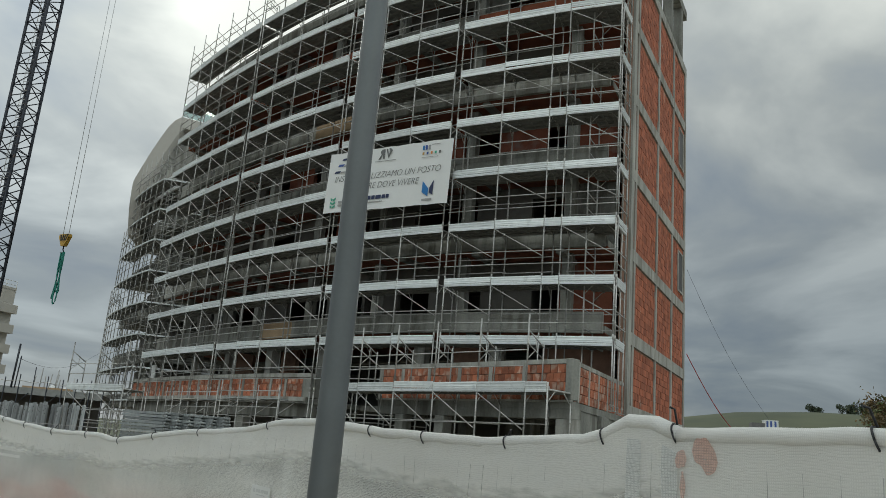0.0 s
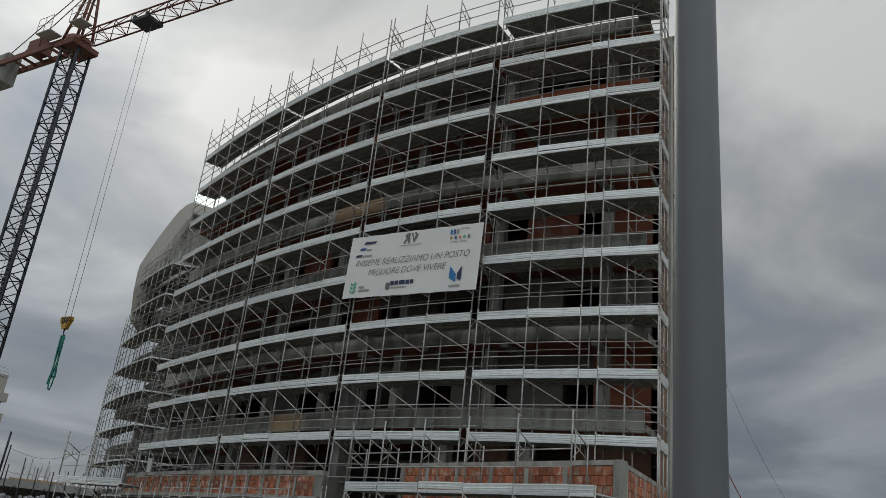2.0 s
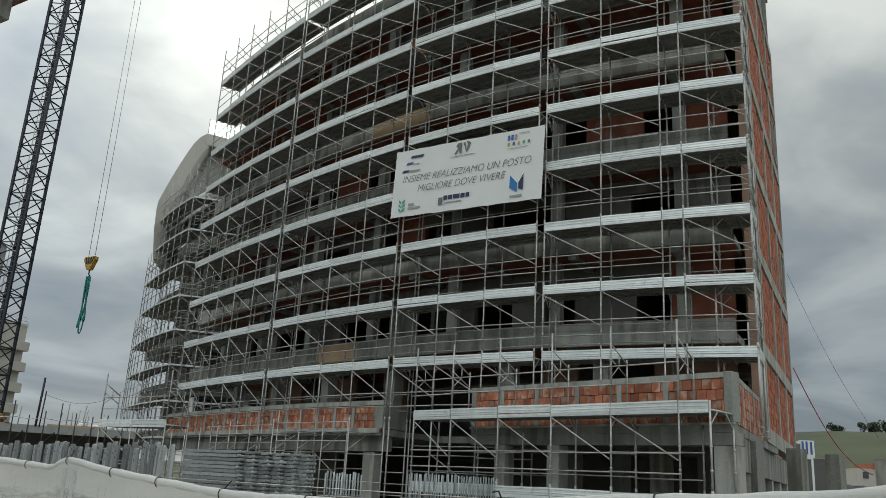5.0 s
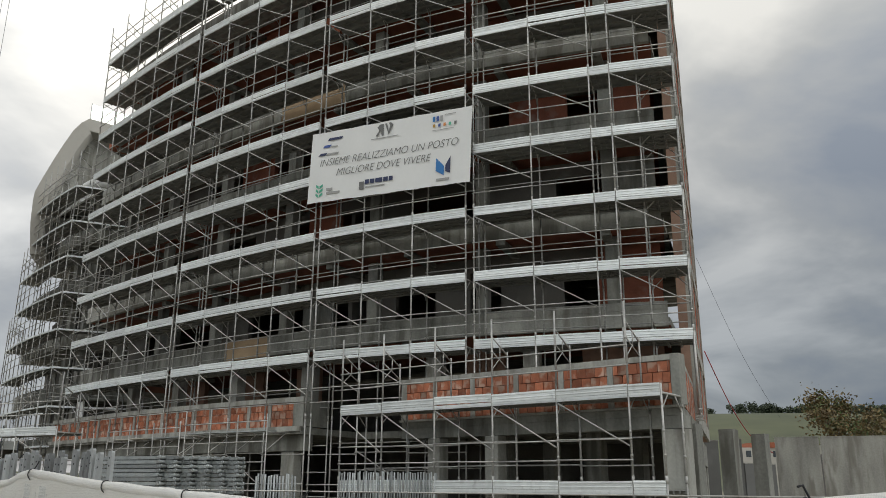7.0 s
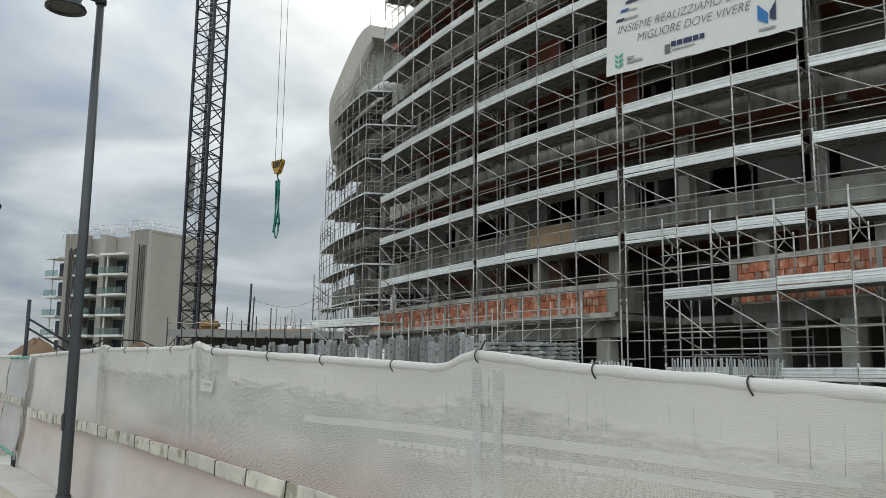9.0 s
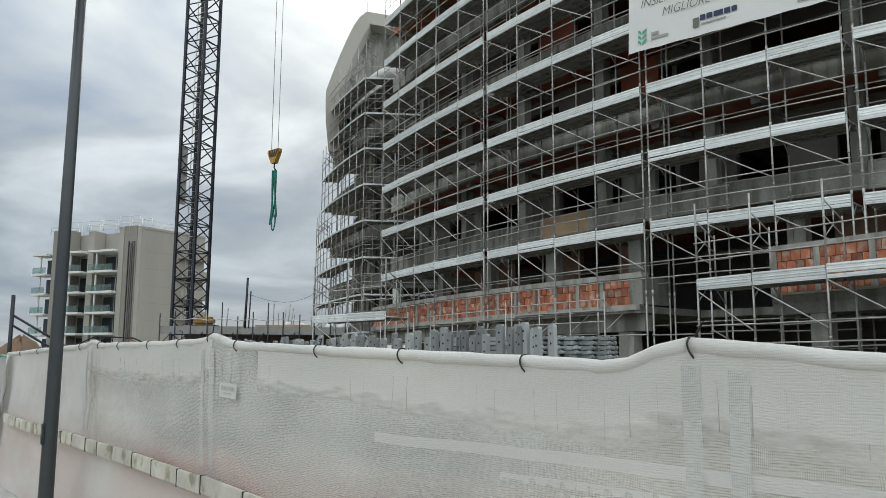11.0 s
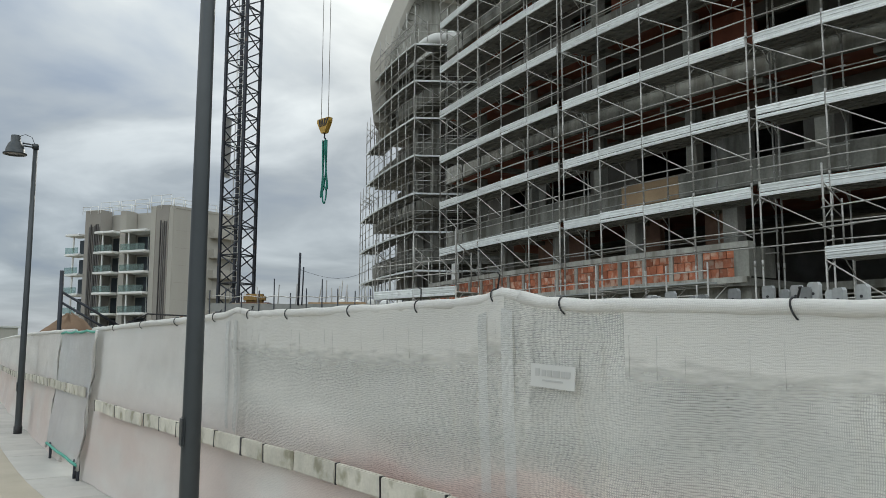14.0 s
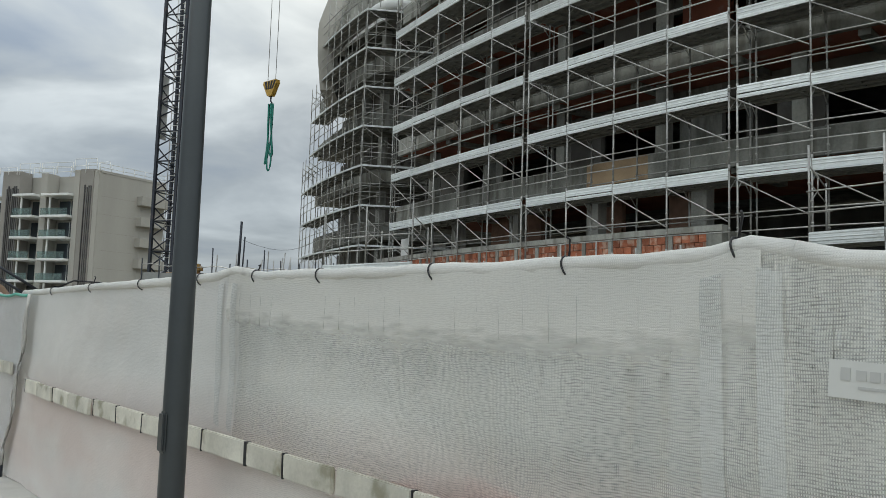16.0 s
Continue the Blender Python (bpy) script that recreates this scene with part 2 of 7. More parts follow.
GREYWALL = material("grey_precast", (0.17, 0.17, 0.16), 0.9, 0, 0.8, 0.8, 20, 0.1, ((0.3, 0.3, 0.28), 0.7, 0.6, 0.4))
BLUE = material("blue_stripe", (0.05, 0.10, 0.32), 0.5, 0, 0.85, 3, 30, 0)
NAVY = material("navy_print", (0.02, 0.03, 0.09), 0.5, 0, 0.85, 3, 30, 0)
CYAN = material("blue_print", (0.02, 0.18, 0.46), 0.5, 0, 0.85, 3, 30, 0)
MINT = material("green_print", (0.08, 0.42, 0.27), 0.5, 0, 0.85, 3, 30, 0)
INK = material("grey_print", (0.15, 0.15, 0.14), 0.5, 0, 0.85, 3, 30, 0)
INK_L = material("light_grey_print", (0.36, 0.36, 0.34), 0.5, 0, 0.85, 3, 30, 0)
ORANGE = material("orange_print", (0.65, 0.25, 0.06), 0.5, 0, 0.85, 3, 30, 0)
VINYL = material("banner_vinyl", (0.76, 0.76, 0.73), 0.5, 0, 0.93, 1.0, 12, 0.05)


def terrain_material():
    m = material("ground_cover", (0.25, 0.22, 0.165), 0.95, 0, 0.7, 0.5, 9, 0.4)
    nt = m.node_tree
    n, l = nt.nodes, nt.links
    b = n["Principled BSDF"]
    old = b.inputs["Base Color"].links[0].from_socket
    co = n.new("ShaderNodeTexCoord")
    sep = n.new("ShaderNodeSeparateXYZ")
    l.new(co.outputs["Object"], sep.inputs[0])
    r = n.new("ShaderNodeMapRange")
    r.inputs["From Min"].default_value, r.inputs["From Max"].default_value = 90, 130
    l.new(sep.outputs["Y"], r.inputs["Value"])
    ns = n.new("ShaderNodeTexNoise")
    ns.inputs["Scale"].default_value, ns.inputs["Detail"].default_value = 0.02, 6
    l.new(co.outputs["Object"], ns.inputs["Vector"])
    g = n.new("ShaderNodeValToRGB")
    g.color_ramp.elements[0].position, g.color_ramp.elements[0].color = 0.35, (0.045, 0.055, 0.026, 1)
    g.color_ramp.elements[1].position, g.color_ramp.elements[1].color = 0.65, (0.08, 0.088, 0.04, 1)
    l.new(ns.outputs["Fac"], g.inputs["Fac"])
    mix = n.new("ShaderNodeMix")
    mix.data_type = "RGBA"
    l.new(r.outputs[0], mix.inputs["Factor"])
    l.new(old, mix.inputs["A"])
    l.new(g.outputs["Color"], mix.inputs["B"])
    l.new(mix.outputs["Result"], b.inputs["Base Color"])
    return m


def net_material(name, light, grey, pink, gap, ragged=False):
    """White knitted shade net: fine columns of open loops, long soft stains, a pink cast low down."""
    m = bpy.data.materials.new(name)
    m.use_nodes = True
    nt = m.node_tree
    n, l = nt.nodes, nt.links
    b, out = n["Principled BSDF"], n["Material Output"]
    b.inputs["Roughness"].default_value = 0.75

    def noise_tex(scale, detail, stretch, shift=(0, 0, 0)):
        mp = n.new("ShaderNodeMapping")
        mp.inputs["Scale"].default_value, mp.inputs["Location"].default_value = stretch, shift
        l.new(uv.outputs[0], mp.inputs["Vector"])
        t = n.new("ShaderNodeTexNoise")
        t.inputs["Scale"].default_value, t.inputs["Detail"].default_value = scale, detail
        l.new(mp.outputs[0], t.inputs["Vector"])
        return t

    def span(src, a, b_, lo=0.0, hi=1.0):
        r = n.new("ShaderNodeMapRange")
        r.inputs["From Min"].default_value, r.inputs["From Max"].default_value = a, b_
        r.inputs["To Min"].default_value, r.inputs["To Max"].default_value = lo, hi
        l.new(src, r.inputs["Value"])
        return r.outputs[0]

    def times(p, q):
        t = n.new("ShaderNodeMath")
        t.operation = "MULTIPLY"
        l.new(p, t.inputs[0])
        l.new(q, t.inputs[1])
        return t.outputs[0]

    uv = n.new("ShaderNodeUVMap")
    uv.uv_map = "UVMap"
    wob = noise_tex(4, 3, (1, 1, 1))
    off = n.new("ShaderNodeVectorMath")
    off.operation = "MULTIPLY_ADD"
    off.inputs[1].default_value = (0.04, 0.05, 0)
    l.new(wob.outputs["Color"], off.inputs[0])
    l.new(uv.outputs[0], off.inputs[2])
    br = n.new("ShaderNodeTexBrick")
    br.inputs["Scale"].default_value = 1.0
    br.inputs["Brick Width"].default_value, br.inputs["Row Height"].default_value = 0.0066, 0.0085
    br.inputs["Mortar Size"].default_value, br.inputs["Mortar Smooth"].default_value = 0.0020, 0.3
    br.offset = 0.0
    l.new(off.outputs[0], br.inputs["Vector"])
    grain = span(noise_tex(1, 2, (38, 150, 1)).outputs["Fac"], 0.34, 0.66, 0.35, 1.0)
    loose = span(noise_tex(1.1, 5, (0.9, 2.2, 1), (5.0, 1.0, 0)).outputs["Fac"], 0.34, 0.62, 0.55, 1.0)
    knit = times(times(br.outputs["Fac"], grain), loose)
    c1 = n.new("ShaderNodeValToRGB")
    c1.color_ramp.elements[0].position, c1.color_ramp.elements[0].color = 0.32, (*grey, 1)
    c1.color_ramp.elements[1].position, c1.color_ramp.elements[1].color = 0.66, (*light, 1)
    l.new(noise_tex(1.3, 6, (0.55, 2.6, 1)).outputs["Fac"], c1.inputs["Fac"])
    sep = n.new("ShaderNodeSeparateXYZ")
    l.new(uv.outputs[0], sep.inputs[0])
    low = span(sep.outputs["Y"], 1.05, 0.72)
    cast = span(noise_tex(0.9, 5, (0.8, 1.6, 1), (3.1, 0.4, 0)).outputs["Fac"], 0.34, 0.54, 0.1, pink)
    mix = n.new("ShaderNodeMix")
    mix.data_type = "RGBA"
    mix.inputs["B"].default_value = (0.68, 0.47, 0.41, 1)
    l.new(times(low, cast), mix.inputs["Factor"])
    l.new(c1.outputs["Color"], mix.inputs["A"])
    l.new(mix.outputs["Result"], b.inputs["Base Color"])
    bp = n.new("ShaderNodeBump")
    bp.inputs["Strength"].default_value, bp.inputs["Distance"].default_value = 0.5, 0.004
    bp.invert = True
    l.new(knit, bp.inputs["Height"])
    l.new(bp.outputs[0], b.inputs["Normal"])
    tl = n.new("ShaderNodeBsdfTranslucent")
    tl.inputs["Color"].default_value = (0.7, 0.7, 0.66, 1)
    ms = n.new("ShaderNodeMixShader")
    ms.inputs[0].default_value = 0.22
    l.new(b.outputs[0], ms.inputs[1])
    l.new(tl.outputs[0], ms.inputs[2])
    tr = n.new("ShaderNodeBsdfTransparent")
    mt = n.new("ShaderNodeMixShader")
    see = span(knit, 0.0, 1.0, 0.04, gap)
    if ragged:
        # the loose lower edge thins out
        edge = n.new("ShaderNodeUVMap")
        edge.uv_map = "Edge"
        se = n.new("ShaderNodeSeparateXYZ")
        l.new(edge.outputs[0], se.inputs[0])
        wild = n.new("ShaderNodeMath")
        wild.operation = "MULTIPLY_ADD"
        wild.inputs[1].default_value = 0.5
        l.new(noise_tex(1, 4, (6, 30, 1)).outputs["Fac"], wild.inputs[0])
        l.new(se.outputs["Y"], wild.inputs[2])
        thin = n.new("ShaderNodeMath")
        thin.operation = "MAXIMUM"
        l.new(see, thin.inputs[0])
        l.new(span(wild.outputs[0], 0.22, 0.62, 1.0, 0.0), thin.inputs[1])
        see = thin.outputs[0]
    l.new(see, mt.inputs[0])
    l.new(ms.outputs[0], mt.inputs[1])
    l.new(tr.outputs[0], mt.inputs[2])
    l.new(mt.outputs[0], out.inputs["Surface"])
    return m


def glass_material():
    m = bpy.data.materials.new("balcony_glass")
    m.use_nodes = True
    b = m.node_tree.nodes["Principled BSDF"]
    b.inputs["Base Color"].default_value = (0.46, 0.58, 0.56, 1)
    b.inputs["Roughness"].default_value = 0.05
    b.inputs["Transmission Weight"].default_value = 0.85
    b.inputs["IOR"].default_value = 1.1
    return m


NET = net_material("white_shade_net", (0.79, 0.775, 0.72), (0.61, 0.61, 0.565), 0.6, 0.72)
NET_FINE = net_material("fine_white_net", (0.80, 0.785, 0.745), (0.71, 0.70, 0.665), 0.45, 0.2)
NET_HEM = net_material("doubled_white_net", (0.80, 0.785, 0.735), (0.72, 0.71, 0.67), 0.2, 0.16, True)
NET_CLOSE = net_material("close_white_net", (0.76, 0.745, 0.715), (0.65, 0.645, 0.62), 0.45, 0.22)
NET_RED = net_material("red_sprayed_net", (0.62, 0.33, 0.26), (0.66, 0.45, 0.38), 0.0, 0.75)
NET_LOOSE = net_material("loose_net", (0.74, 0.745, 0.725), (0.64, 0.65, 0.63), 0.2, 0.55)
NET_GREY = net_material("grey_net", (0.60, 0.61, 0.61), (0.53, 0.54, 0.54), 0.1, 0.35)
PATCH = material("patch_vinyl", (0.63, 0.63, 0.60), 0.6, 0, 0.9, 3, 40, 0.05)
PRINT = material("faded_print", (0.50, 0.50, 0.48), 0.6, 0, 0.85, 3, 40, 0.0)
PINK = material("red_sheet", (0.68, 0.40, 0.35), 0.8, 0, 0.8, 2.5, 30, 0.1, ((0.76, 0.66, 0.62), 1.6, 0.46, 0.9))
GLASS, GROUND = glass_material(), terrain_material()


# ---------------------------------------------------------------- mesh helpers
def box(bm, x0, x1, y0, y1, z0, z1, m=None):
    vs = [bm.verts.new(p) for p in ((x0, y0, z0), (x1, y0, z0), (x1, y1, z0), (x0, y1, z0), (x0, y0, z1), (x1, y0, z1), (x1, y1, z1), (x0, y1, z1))]
    for f in ((0, 3, 2, 1), (4, 5, 6, 7), (0, 1, 5, 4), (1, 2, 6, 5), (2, 3, 7, 6), (3, 0, 4, 7)):
        bm.faces.new([vs[i] for i in f])
    if m is not None:
        for v in vs:
            v.co = m @ v.co
    return vs


def tube(bm, a, b, r=0.024, n=6, r2=None, caps=True):
    a, b = Vector(a), Vector(b)
    d = (b - a).normalized()
    u = d.orthogonal().normalized()
    w = d.cross(u)
    rings = []
    for p, q in ((a, r), (b, r if r2 is None else r2)):
        rings.append([bm.verts.new(p + (u * math.cos(t) + w * math.sin(t)) * q) for t in (2 * math.pi * i / n for i in range(n))])
    for i in range(n):
        f = bm.faces.new((rings[0][i], rings[0][(i + 1) % n], rings[1][(i + 1) % n], rings[1][i]))
        f.smooth = True
    if caps:
        bm.faces.new(rings[0][::-1])
        bm.faces.new(rings[1])


def path_tube(bm, pts, r=0.01, n=6):
    pts = [Vector(p) for p in pts]
    prev = None
    for i, p in enumerate(pts):
        d = (pts[min(i + 1, len(pts) - 1)] - pts[max(i - 1, 0)]).normalized()
        u = (Vector((0, 0, 1)).cross(d) if abs(d.z) < 0.98 else Vector((1, 0, 0)).cross(d)).normalized()
        w = d.cross(u)
        ring = [bm.verts.new(p + (u * math.cos(2 * math.pi * k / n) + w * math.sin(2 * math.pi * k / n)) * r) for k in range(n)]
        if prev:
            for k in range(n):
                bm.faces.new((prev[k], prev[(k + 1) % n], ring[(k + 1) % n], ring[k])).smooth = True
        else:
            bm.faces.new(ring[::-1])
        prev = ring
    bm.faces.new(prev)


def prism(bm, pts, z0, z1):
    """A closed outline (counter-clockwise from above) raised from z0 to z1."""
    lo = [bm.verts.new((x, y, z0)) for x, y in pts]
    hi = [bm.verts.new((x, y, z1)) for x, y in pts]
    n = len(pts)
    bm.faces.new(lo[::-1])
    bm.faces.new(hi)
    for i in range(n):
        bm.faces.new((lo[i], lo[(i + 1) % n], hi[(i + 1) % n], hi[i]))


def strip(bm, front, back, z0, z1):
    """A wall band between two lines of plan points, from z0 to z1."""
    cols = []
    for (fx, fy), (bx, by) in zip(front, back):
        cols.append([bm.verts.new(p) for p in ((fx, fy, z0), (bx, by, z0), (bx, by, z1), (fx, fy, z1))])
    for a, b in zip(cols, cols[1:]):
        for i in range(4):
            bm.faces.new((a[i], a[(i + 1) % 4], b[(i + 1) % 4], b[i]))
    bm.faces.new(cols[0][::-1])
    bm.faces.new(cols[-1])


def mesh_of(bm, mat, name="mesh"):
    me = bpy.data.meshes.new(name)
    bmesh.ops.recalc_face_normals(bm, faces=bm.faces)
    bm.to_mesh(me)
    bm.free()
    me.materials.append(mat)
    return me


WORLD = {}


def under(ob, parent, m):
    """Hangs ob under parent so that it stands at the world pose m."""
    ob.parent = parent
    ob.matrix_parent_inverse = WORLD[parent.name].inverted()
    ob.matrix_basis = m
    WORLD[ob.name] = m
    return ob


def part(name, bm, mat, parent, label="", kind=""):
    return tagged(under(new(name, mesh_of(bm, mat, name)), parent, Matrix()), label, kind=kind)


def piece(name, me, parent, m, label=""):
    """A part that shares its mesh with others alike."""
    return tagged(under(new(name, me), parent, m), label)


def thing(name, label, category, group="", kind="", at=(0, 0, 0)):
    ob = new(name)
    ob.empty_display_size = 0.2
    ob.location = at
    WORLD[ob.name] = Matrix.Translation(at)
    return tagged(ob, label, category, group, kind)


def frame_at(x, y, z, ux, uy):
    """A pose with local x along (ux, uy) in plan and z up."""
    l = math.hypot(ux, uy)
    ux, uy = ux / l, uy / l
    return Matrix(((ux, -uy, 0, x), (uy, ux, 0, y), (0, 0, 1, z), (0, 0, 0, 1)))


# ---------------------------------------------------------------- plan
FENCE_O, FENCE_D = (-4.92, -19.467), (-0.7965, 0.6046)
FENCE_N = (-0.6046, -0.7965)  # towards the street


def along(x, y):
    return (x - FENCE_O[0]) * FENCE_D[0] + (y - FENCE_O[1]) * FENCE_D[1]


def ground_z(x, y):
    z = -0.10
    z += 43.0 * math.exp(-(((x - 250) / 230) ** 4) - ((y - 470) / 190) ** 2)
    z += 10.0 * math.exp(-(((x + 330) / 260) ** 2) - ((y - 620) / 150) ** 2)
    return z


def fence_pt(s, o, z=0.0):
    """Metres along the fence, metres out towards the street, height."""
    o += 0.3 * max(0.0, -s - 0.2) ** 1.1 if s < 0 else -0.04 * max(0.0, s - 17.0) ** 1.22
    o -= 0.16 * math.exp(-(((s - 6.4) / 2) ** 2))
    return Vector((FENCE_O[0] + FENCE_D[0] * s + FENCE_N[0] * o, FENCE_O[1] + FENCE_D[1] * s + FENCE_N[1] * o, z))


# curved outer line of the scaffold, from its east corner
NODES = [(0.0, 0.0), (-5.845, 2.276), (-10.646, 5.070), (-16.325, 9.680), (-22.478, 16.0)]
NODE_S = [0.0, 6.27, 11.83, 19.14, 27.96]


def arc(s):
    """Point and heading of the curve at s metres (natural continuation past its ends)."""
    n = len(NODES)
    i = max(0, min(n - 2, sum(1 for q in NODE_S[1:-1] if s >= q)))

    def tang(k):
        a, b = max(0, k - 1), min(n - 1, k + 1)
        h = NODE_S[b] - NODE_S[a]
        t = ((NODES[b][0] - NODES[a][0]) / h, (NODES[b][1] - NODES[a][1]) / h)
        if k in (0, n - 1):
            j = 1 if k == 0 else n - 2
            u = tang(j)
            t = (2 * t[0] - u[0], 2 * t[1] - u[1])
        return t

    h = NODE_S[i + 1] - NODE_S[i]
    u = (s - NODE_S[i]) / h
    uc = max(0.0, min(1.0, u))
    p0, p1, m0, m1 = NODES[i], NODES[i + 1], tang(i), tang(i + 1)
    out, der = [], []
    for k in range(2):
        a, b, c, d = p0[k], m0[k] * h, p1[k], m1[k] * h
        out.append((2 * uc**3 - 3 * uc**2 + 1) * a + (uc**3 - 2 * uc**2 + uc) * b + (3 * uc**2 - 2 * uc**3) * c + (uc**3 - uc**2) * d)
        der.append((6 * uc**2 - 6 * uc) * a / h + (3 * uc**2 - 4 * uc + 1) * b / h + (6 * uc - 6 * uc**2) * c / h + (3 * uc**2 - 2 * uc) * d / h)
    l = math.hypot(*der)
    der = (der[0] / l, der[1] / l)
    ex = (u - uc) * h
    return Vector((out[0] + der[0] * ex, out[1] + der[1] * ex)), Vector(der)


def inward(s, d):
    """Plan point d metres behind the scaffold's outer line."""
    p, t = arc(s)
    return (p.x + t.y * d, p.y - t.x * d)


def line_in(s0, s1, d, step=0.6):
    n = max(2, int((s1 - s0) / step))
    return [inward(s0 + (s1 - s0) * i / n, d) for i in range(n + 1)]


# ---------------------------------------------------------------- ground
def build_ground():
    xs = sorted(set([-2500, -1500, -900, -600] + list(range(-480, 481, 40)) + list(range(-60, 41, 4)) + [600, 900, 1500, 2500]))
    ys = sorted(set([-2500, -1000, -400, -200, -100] + list(range(-60, 61, 4)) + list(range(80, 801, 40)) + [1000, 1500, 2500]))
    bm = bmesh.new()
    g = [[bm.verts.new((x, y, ground_z(x, y) - (0.0 if abs(x) < 900 and y < 900 else 6.0))) for x in xs] for y in ys]
    for j in range(len(ys) - 1):
        for i in range(len(xs) - 1):
            bm.faces.new((g[j][i], g[j][i + 1], g[j + 1][i + 1], g[j + 1][i])).smooth = True
    tagged(new("ground", mesh_of(bm, GROUND, "ground")), "bare site earth that turns to green hillside far off", "ground", kind="structure")

    # footway along the fence: pale slabs, then tan paving, a kerb and the road
    base = tagged(new("pavement", None), "pale concrete slab footway beside the netted fence", "pavement", kind="structure")
    WORLD[base.name] = Matrix()

    def band(name, o0, o1, dz, mat, label):
        bm = bmesh.new()
        rows = []
        for i in range(66):
            s = -22 + i * 1.25
            rows.append([bm.verts.new(fence_pt(s, o, ground_z(*fence_pt(s, o)[:2]) + z)) for o, z in ((o0, -0.3), (o0, dz), (o1, dz), (o1, -0.3))])
        for a, b in zip(rows, rows[1:]):
            for k in range(3):
                bm.faces.new((a[k], b[k], b[k + 1], a[k + 1]))
        return bm

    ob = part("bedding", band("bedding", -0.25, 0.66, 0.012, MORTAR, ""), MORTAR, base)
    ob = tagged(new("pavement_tan", mesh_of(band("", 0.664, 3.9, 0.030, TANPAVE, ""), TANPAVE, "pavement_tan")), "tan smooth paving strip of the footway", "pavement", kind="structure")
    ob = tagged(new("kerb", mesh_of(band("", 3.904, 4.05, 0.034, CONC_L, ""), CONC_L, "kerb")), "pale concrete kerb beside the road", "kerb", kind="structure")
    ob = tagged(new("road", mesh_of(band("", 4.054, 10.5, 0.004, ASPHALT, ""), ASPHALT, "road")), "dark asphalt road along the footway", "road", kind="structure")
    # slabs
    bm = bmesh.new()
    w = 0.72
    box(bm, -w / 2 + 0.004, w / 2 - 0.004, -0.38, 0.38, -0.03, 0.018)
    bmesh.ops.bevel(bm, geom=[e for e in bm.edges], offset=0.004, segments=1, affect="EDGES")
    slab = mesh_of(bm, PAVER, "slab")
    for i in range(62):
        s = -6.0 + i * w
        for o in (0.28,):
            p = fence_pt(s, o)
            t = fence_pt(s + 0.3, o) - fence_pt(s - 0.3, o)
            m = frame_at(p.x, p.y, ground_z(p.x, p.y) + 0.012 + random.uniform(0, 0.004), t.x, t.y)
            piece("slab", slab, base, m)


build_ground()


# ---------------------------------------------------------------- scaffold pieces
LIFT, BAY, DEPTH = 2.0, 1.8, 1.05


def make_frame():
    """H frame, local: outer leg at y=0, inner at y=-DEPTH, deck level at z=0, two metres tall."""
    bm = bmesh.new()
    for y in (0, -DEPTH):
        tube(bm, (0, y, 0), (0, y, LIFT), 0.026, 6)
        tube(bm, (0, y, -0.07), (0, y, 0.09), 0.034, 6)
        tube(bm, (0, y, 0.98), (0, y, 1.04), 0.034, 6)
        tube(bm, (0, y, 0.48), (0, y, 0.53), 0.034, 6)
    tube(bm, (0, 0, LIFT - 0.20), (0, -DEPTH, LIFT - 0.20), 0.024, 6)
    tube(bm, (0, 0, LIFT - 0.55), (0, -0.33, LIFT - 0.22), 0.016, 5)
    tube(bm, (0, -DEPTH, LIFT - 0.55), (0, -DEPTH + 0.33, LIFT - 0.22), 0.016, 5)
    return mesh_of(bm, STEEL, "frame")


def make_guard():
    """Guard post that ends the scaffold at its top: tall outer leg, shorter inner one, slanted tie."""
    bm = bmesh.new()
    tube(bm, (0, 0, 0), (0, 0, 1.85), 0.025, 6)
    tube(bm, (0, -0.70, 0.0), (0, -0.70, 1.12), 0.022, 6)
    tube(bm, (0, 0, 1.42), (0, -0.70, 1.02), 0.02, 6)
    tube(bm, (0, 0, 1.05), (0, -0.70, 0.68), 0.016, 6)
    tube(bm, (0, 0, 0.6), (0, -0.34, 0.9), 0.014, 5)
    tube(bm, (0, -0.36, 0.86), (0, -0.36, 1.24), 0.014, 5)
    tube(bm, (0, 0, 1.0), (0, 0, 1.06), 0.034, 6)
    return mesh_of(bm, STEEL, "guard")


def make_deck(w):
    bm = bmesh.new()
    for k in range(3):
        y0 = -0.03 - k * 0.335
        box(bm, 0.02, w - 0.02, y0 - 0.32, y0, -0.215, -0.195)
        for e in (y0, y0 - 0.295):
            box(bm, 0.02, w - 0.02, e - 0.025, e, -0.275, -0.216)
        for q in (0.25, 0.5, 0.75):
            box(bm, w * q - 0.03, w * q + 0.03, y0 - 0.29, y0 - 0.03, -0.25, -0.216)
    return mesh_of(bm, DECK, "deck")


def make_toe(w, h=0.20):
    """Folded sheet toe board with two pressed ridges."""
    bm = bmesh.new()
    prof = [(0.030, -h), (0.038, -h * 0.97), (0.038, -h * 0.72), (0.046, -h * 0.68), (0.046, -h * 0.60), (0.036, -h * 0.55), (0.036, -h * 0.30), (0.046, -h * 0.25), (0.046, -h * 0.13), (0.036, -h * 0.08), (0.036, 0.0), (0.022, 0.0), (0.022, -h)]
    a = [bm.verts.new((0.015, y, z)) for y, z in prof]
    b = [bm.verts.new((w - 0.015, y, z)) for y, z in prof]
    n = len(prof)
    for i in range(n):
        bm.faces.new((a[i], a[(i + 1) % n], b[(i + 1) % n], b[i]))
    bm.faces.new(a[::-1])
    bm.faces.new(b)
    return mesh_of(bm, TOE, "toe_board")


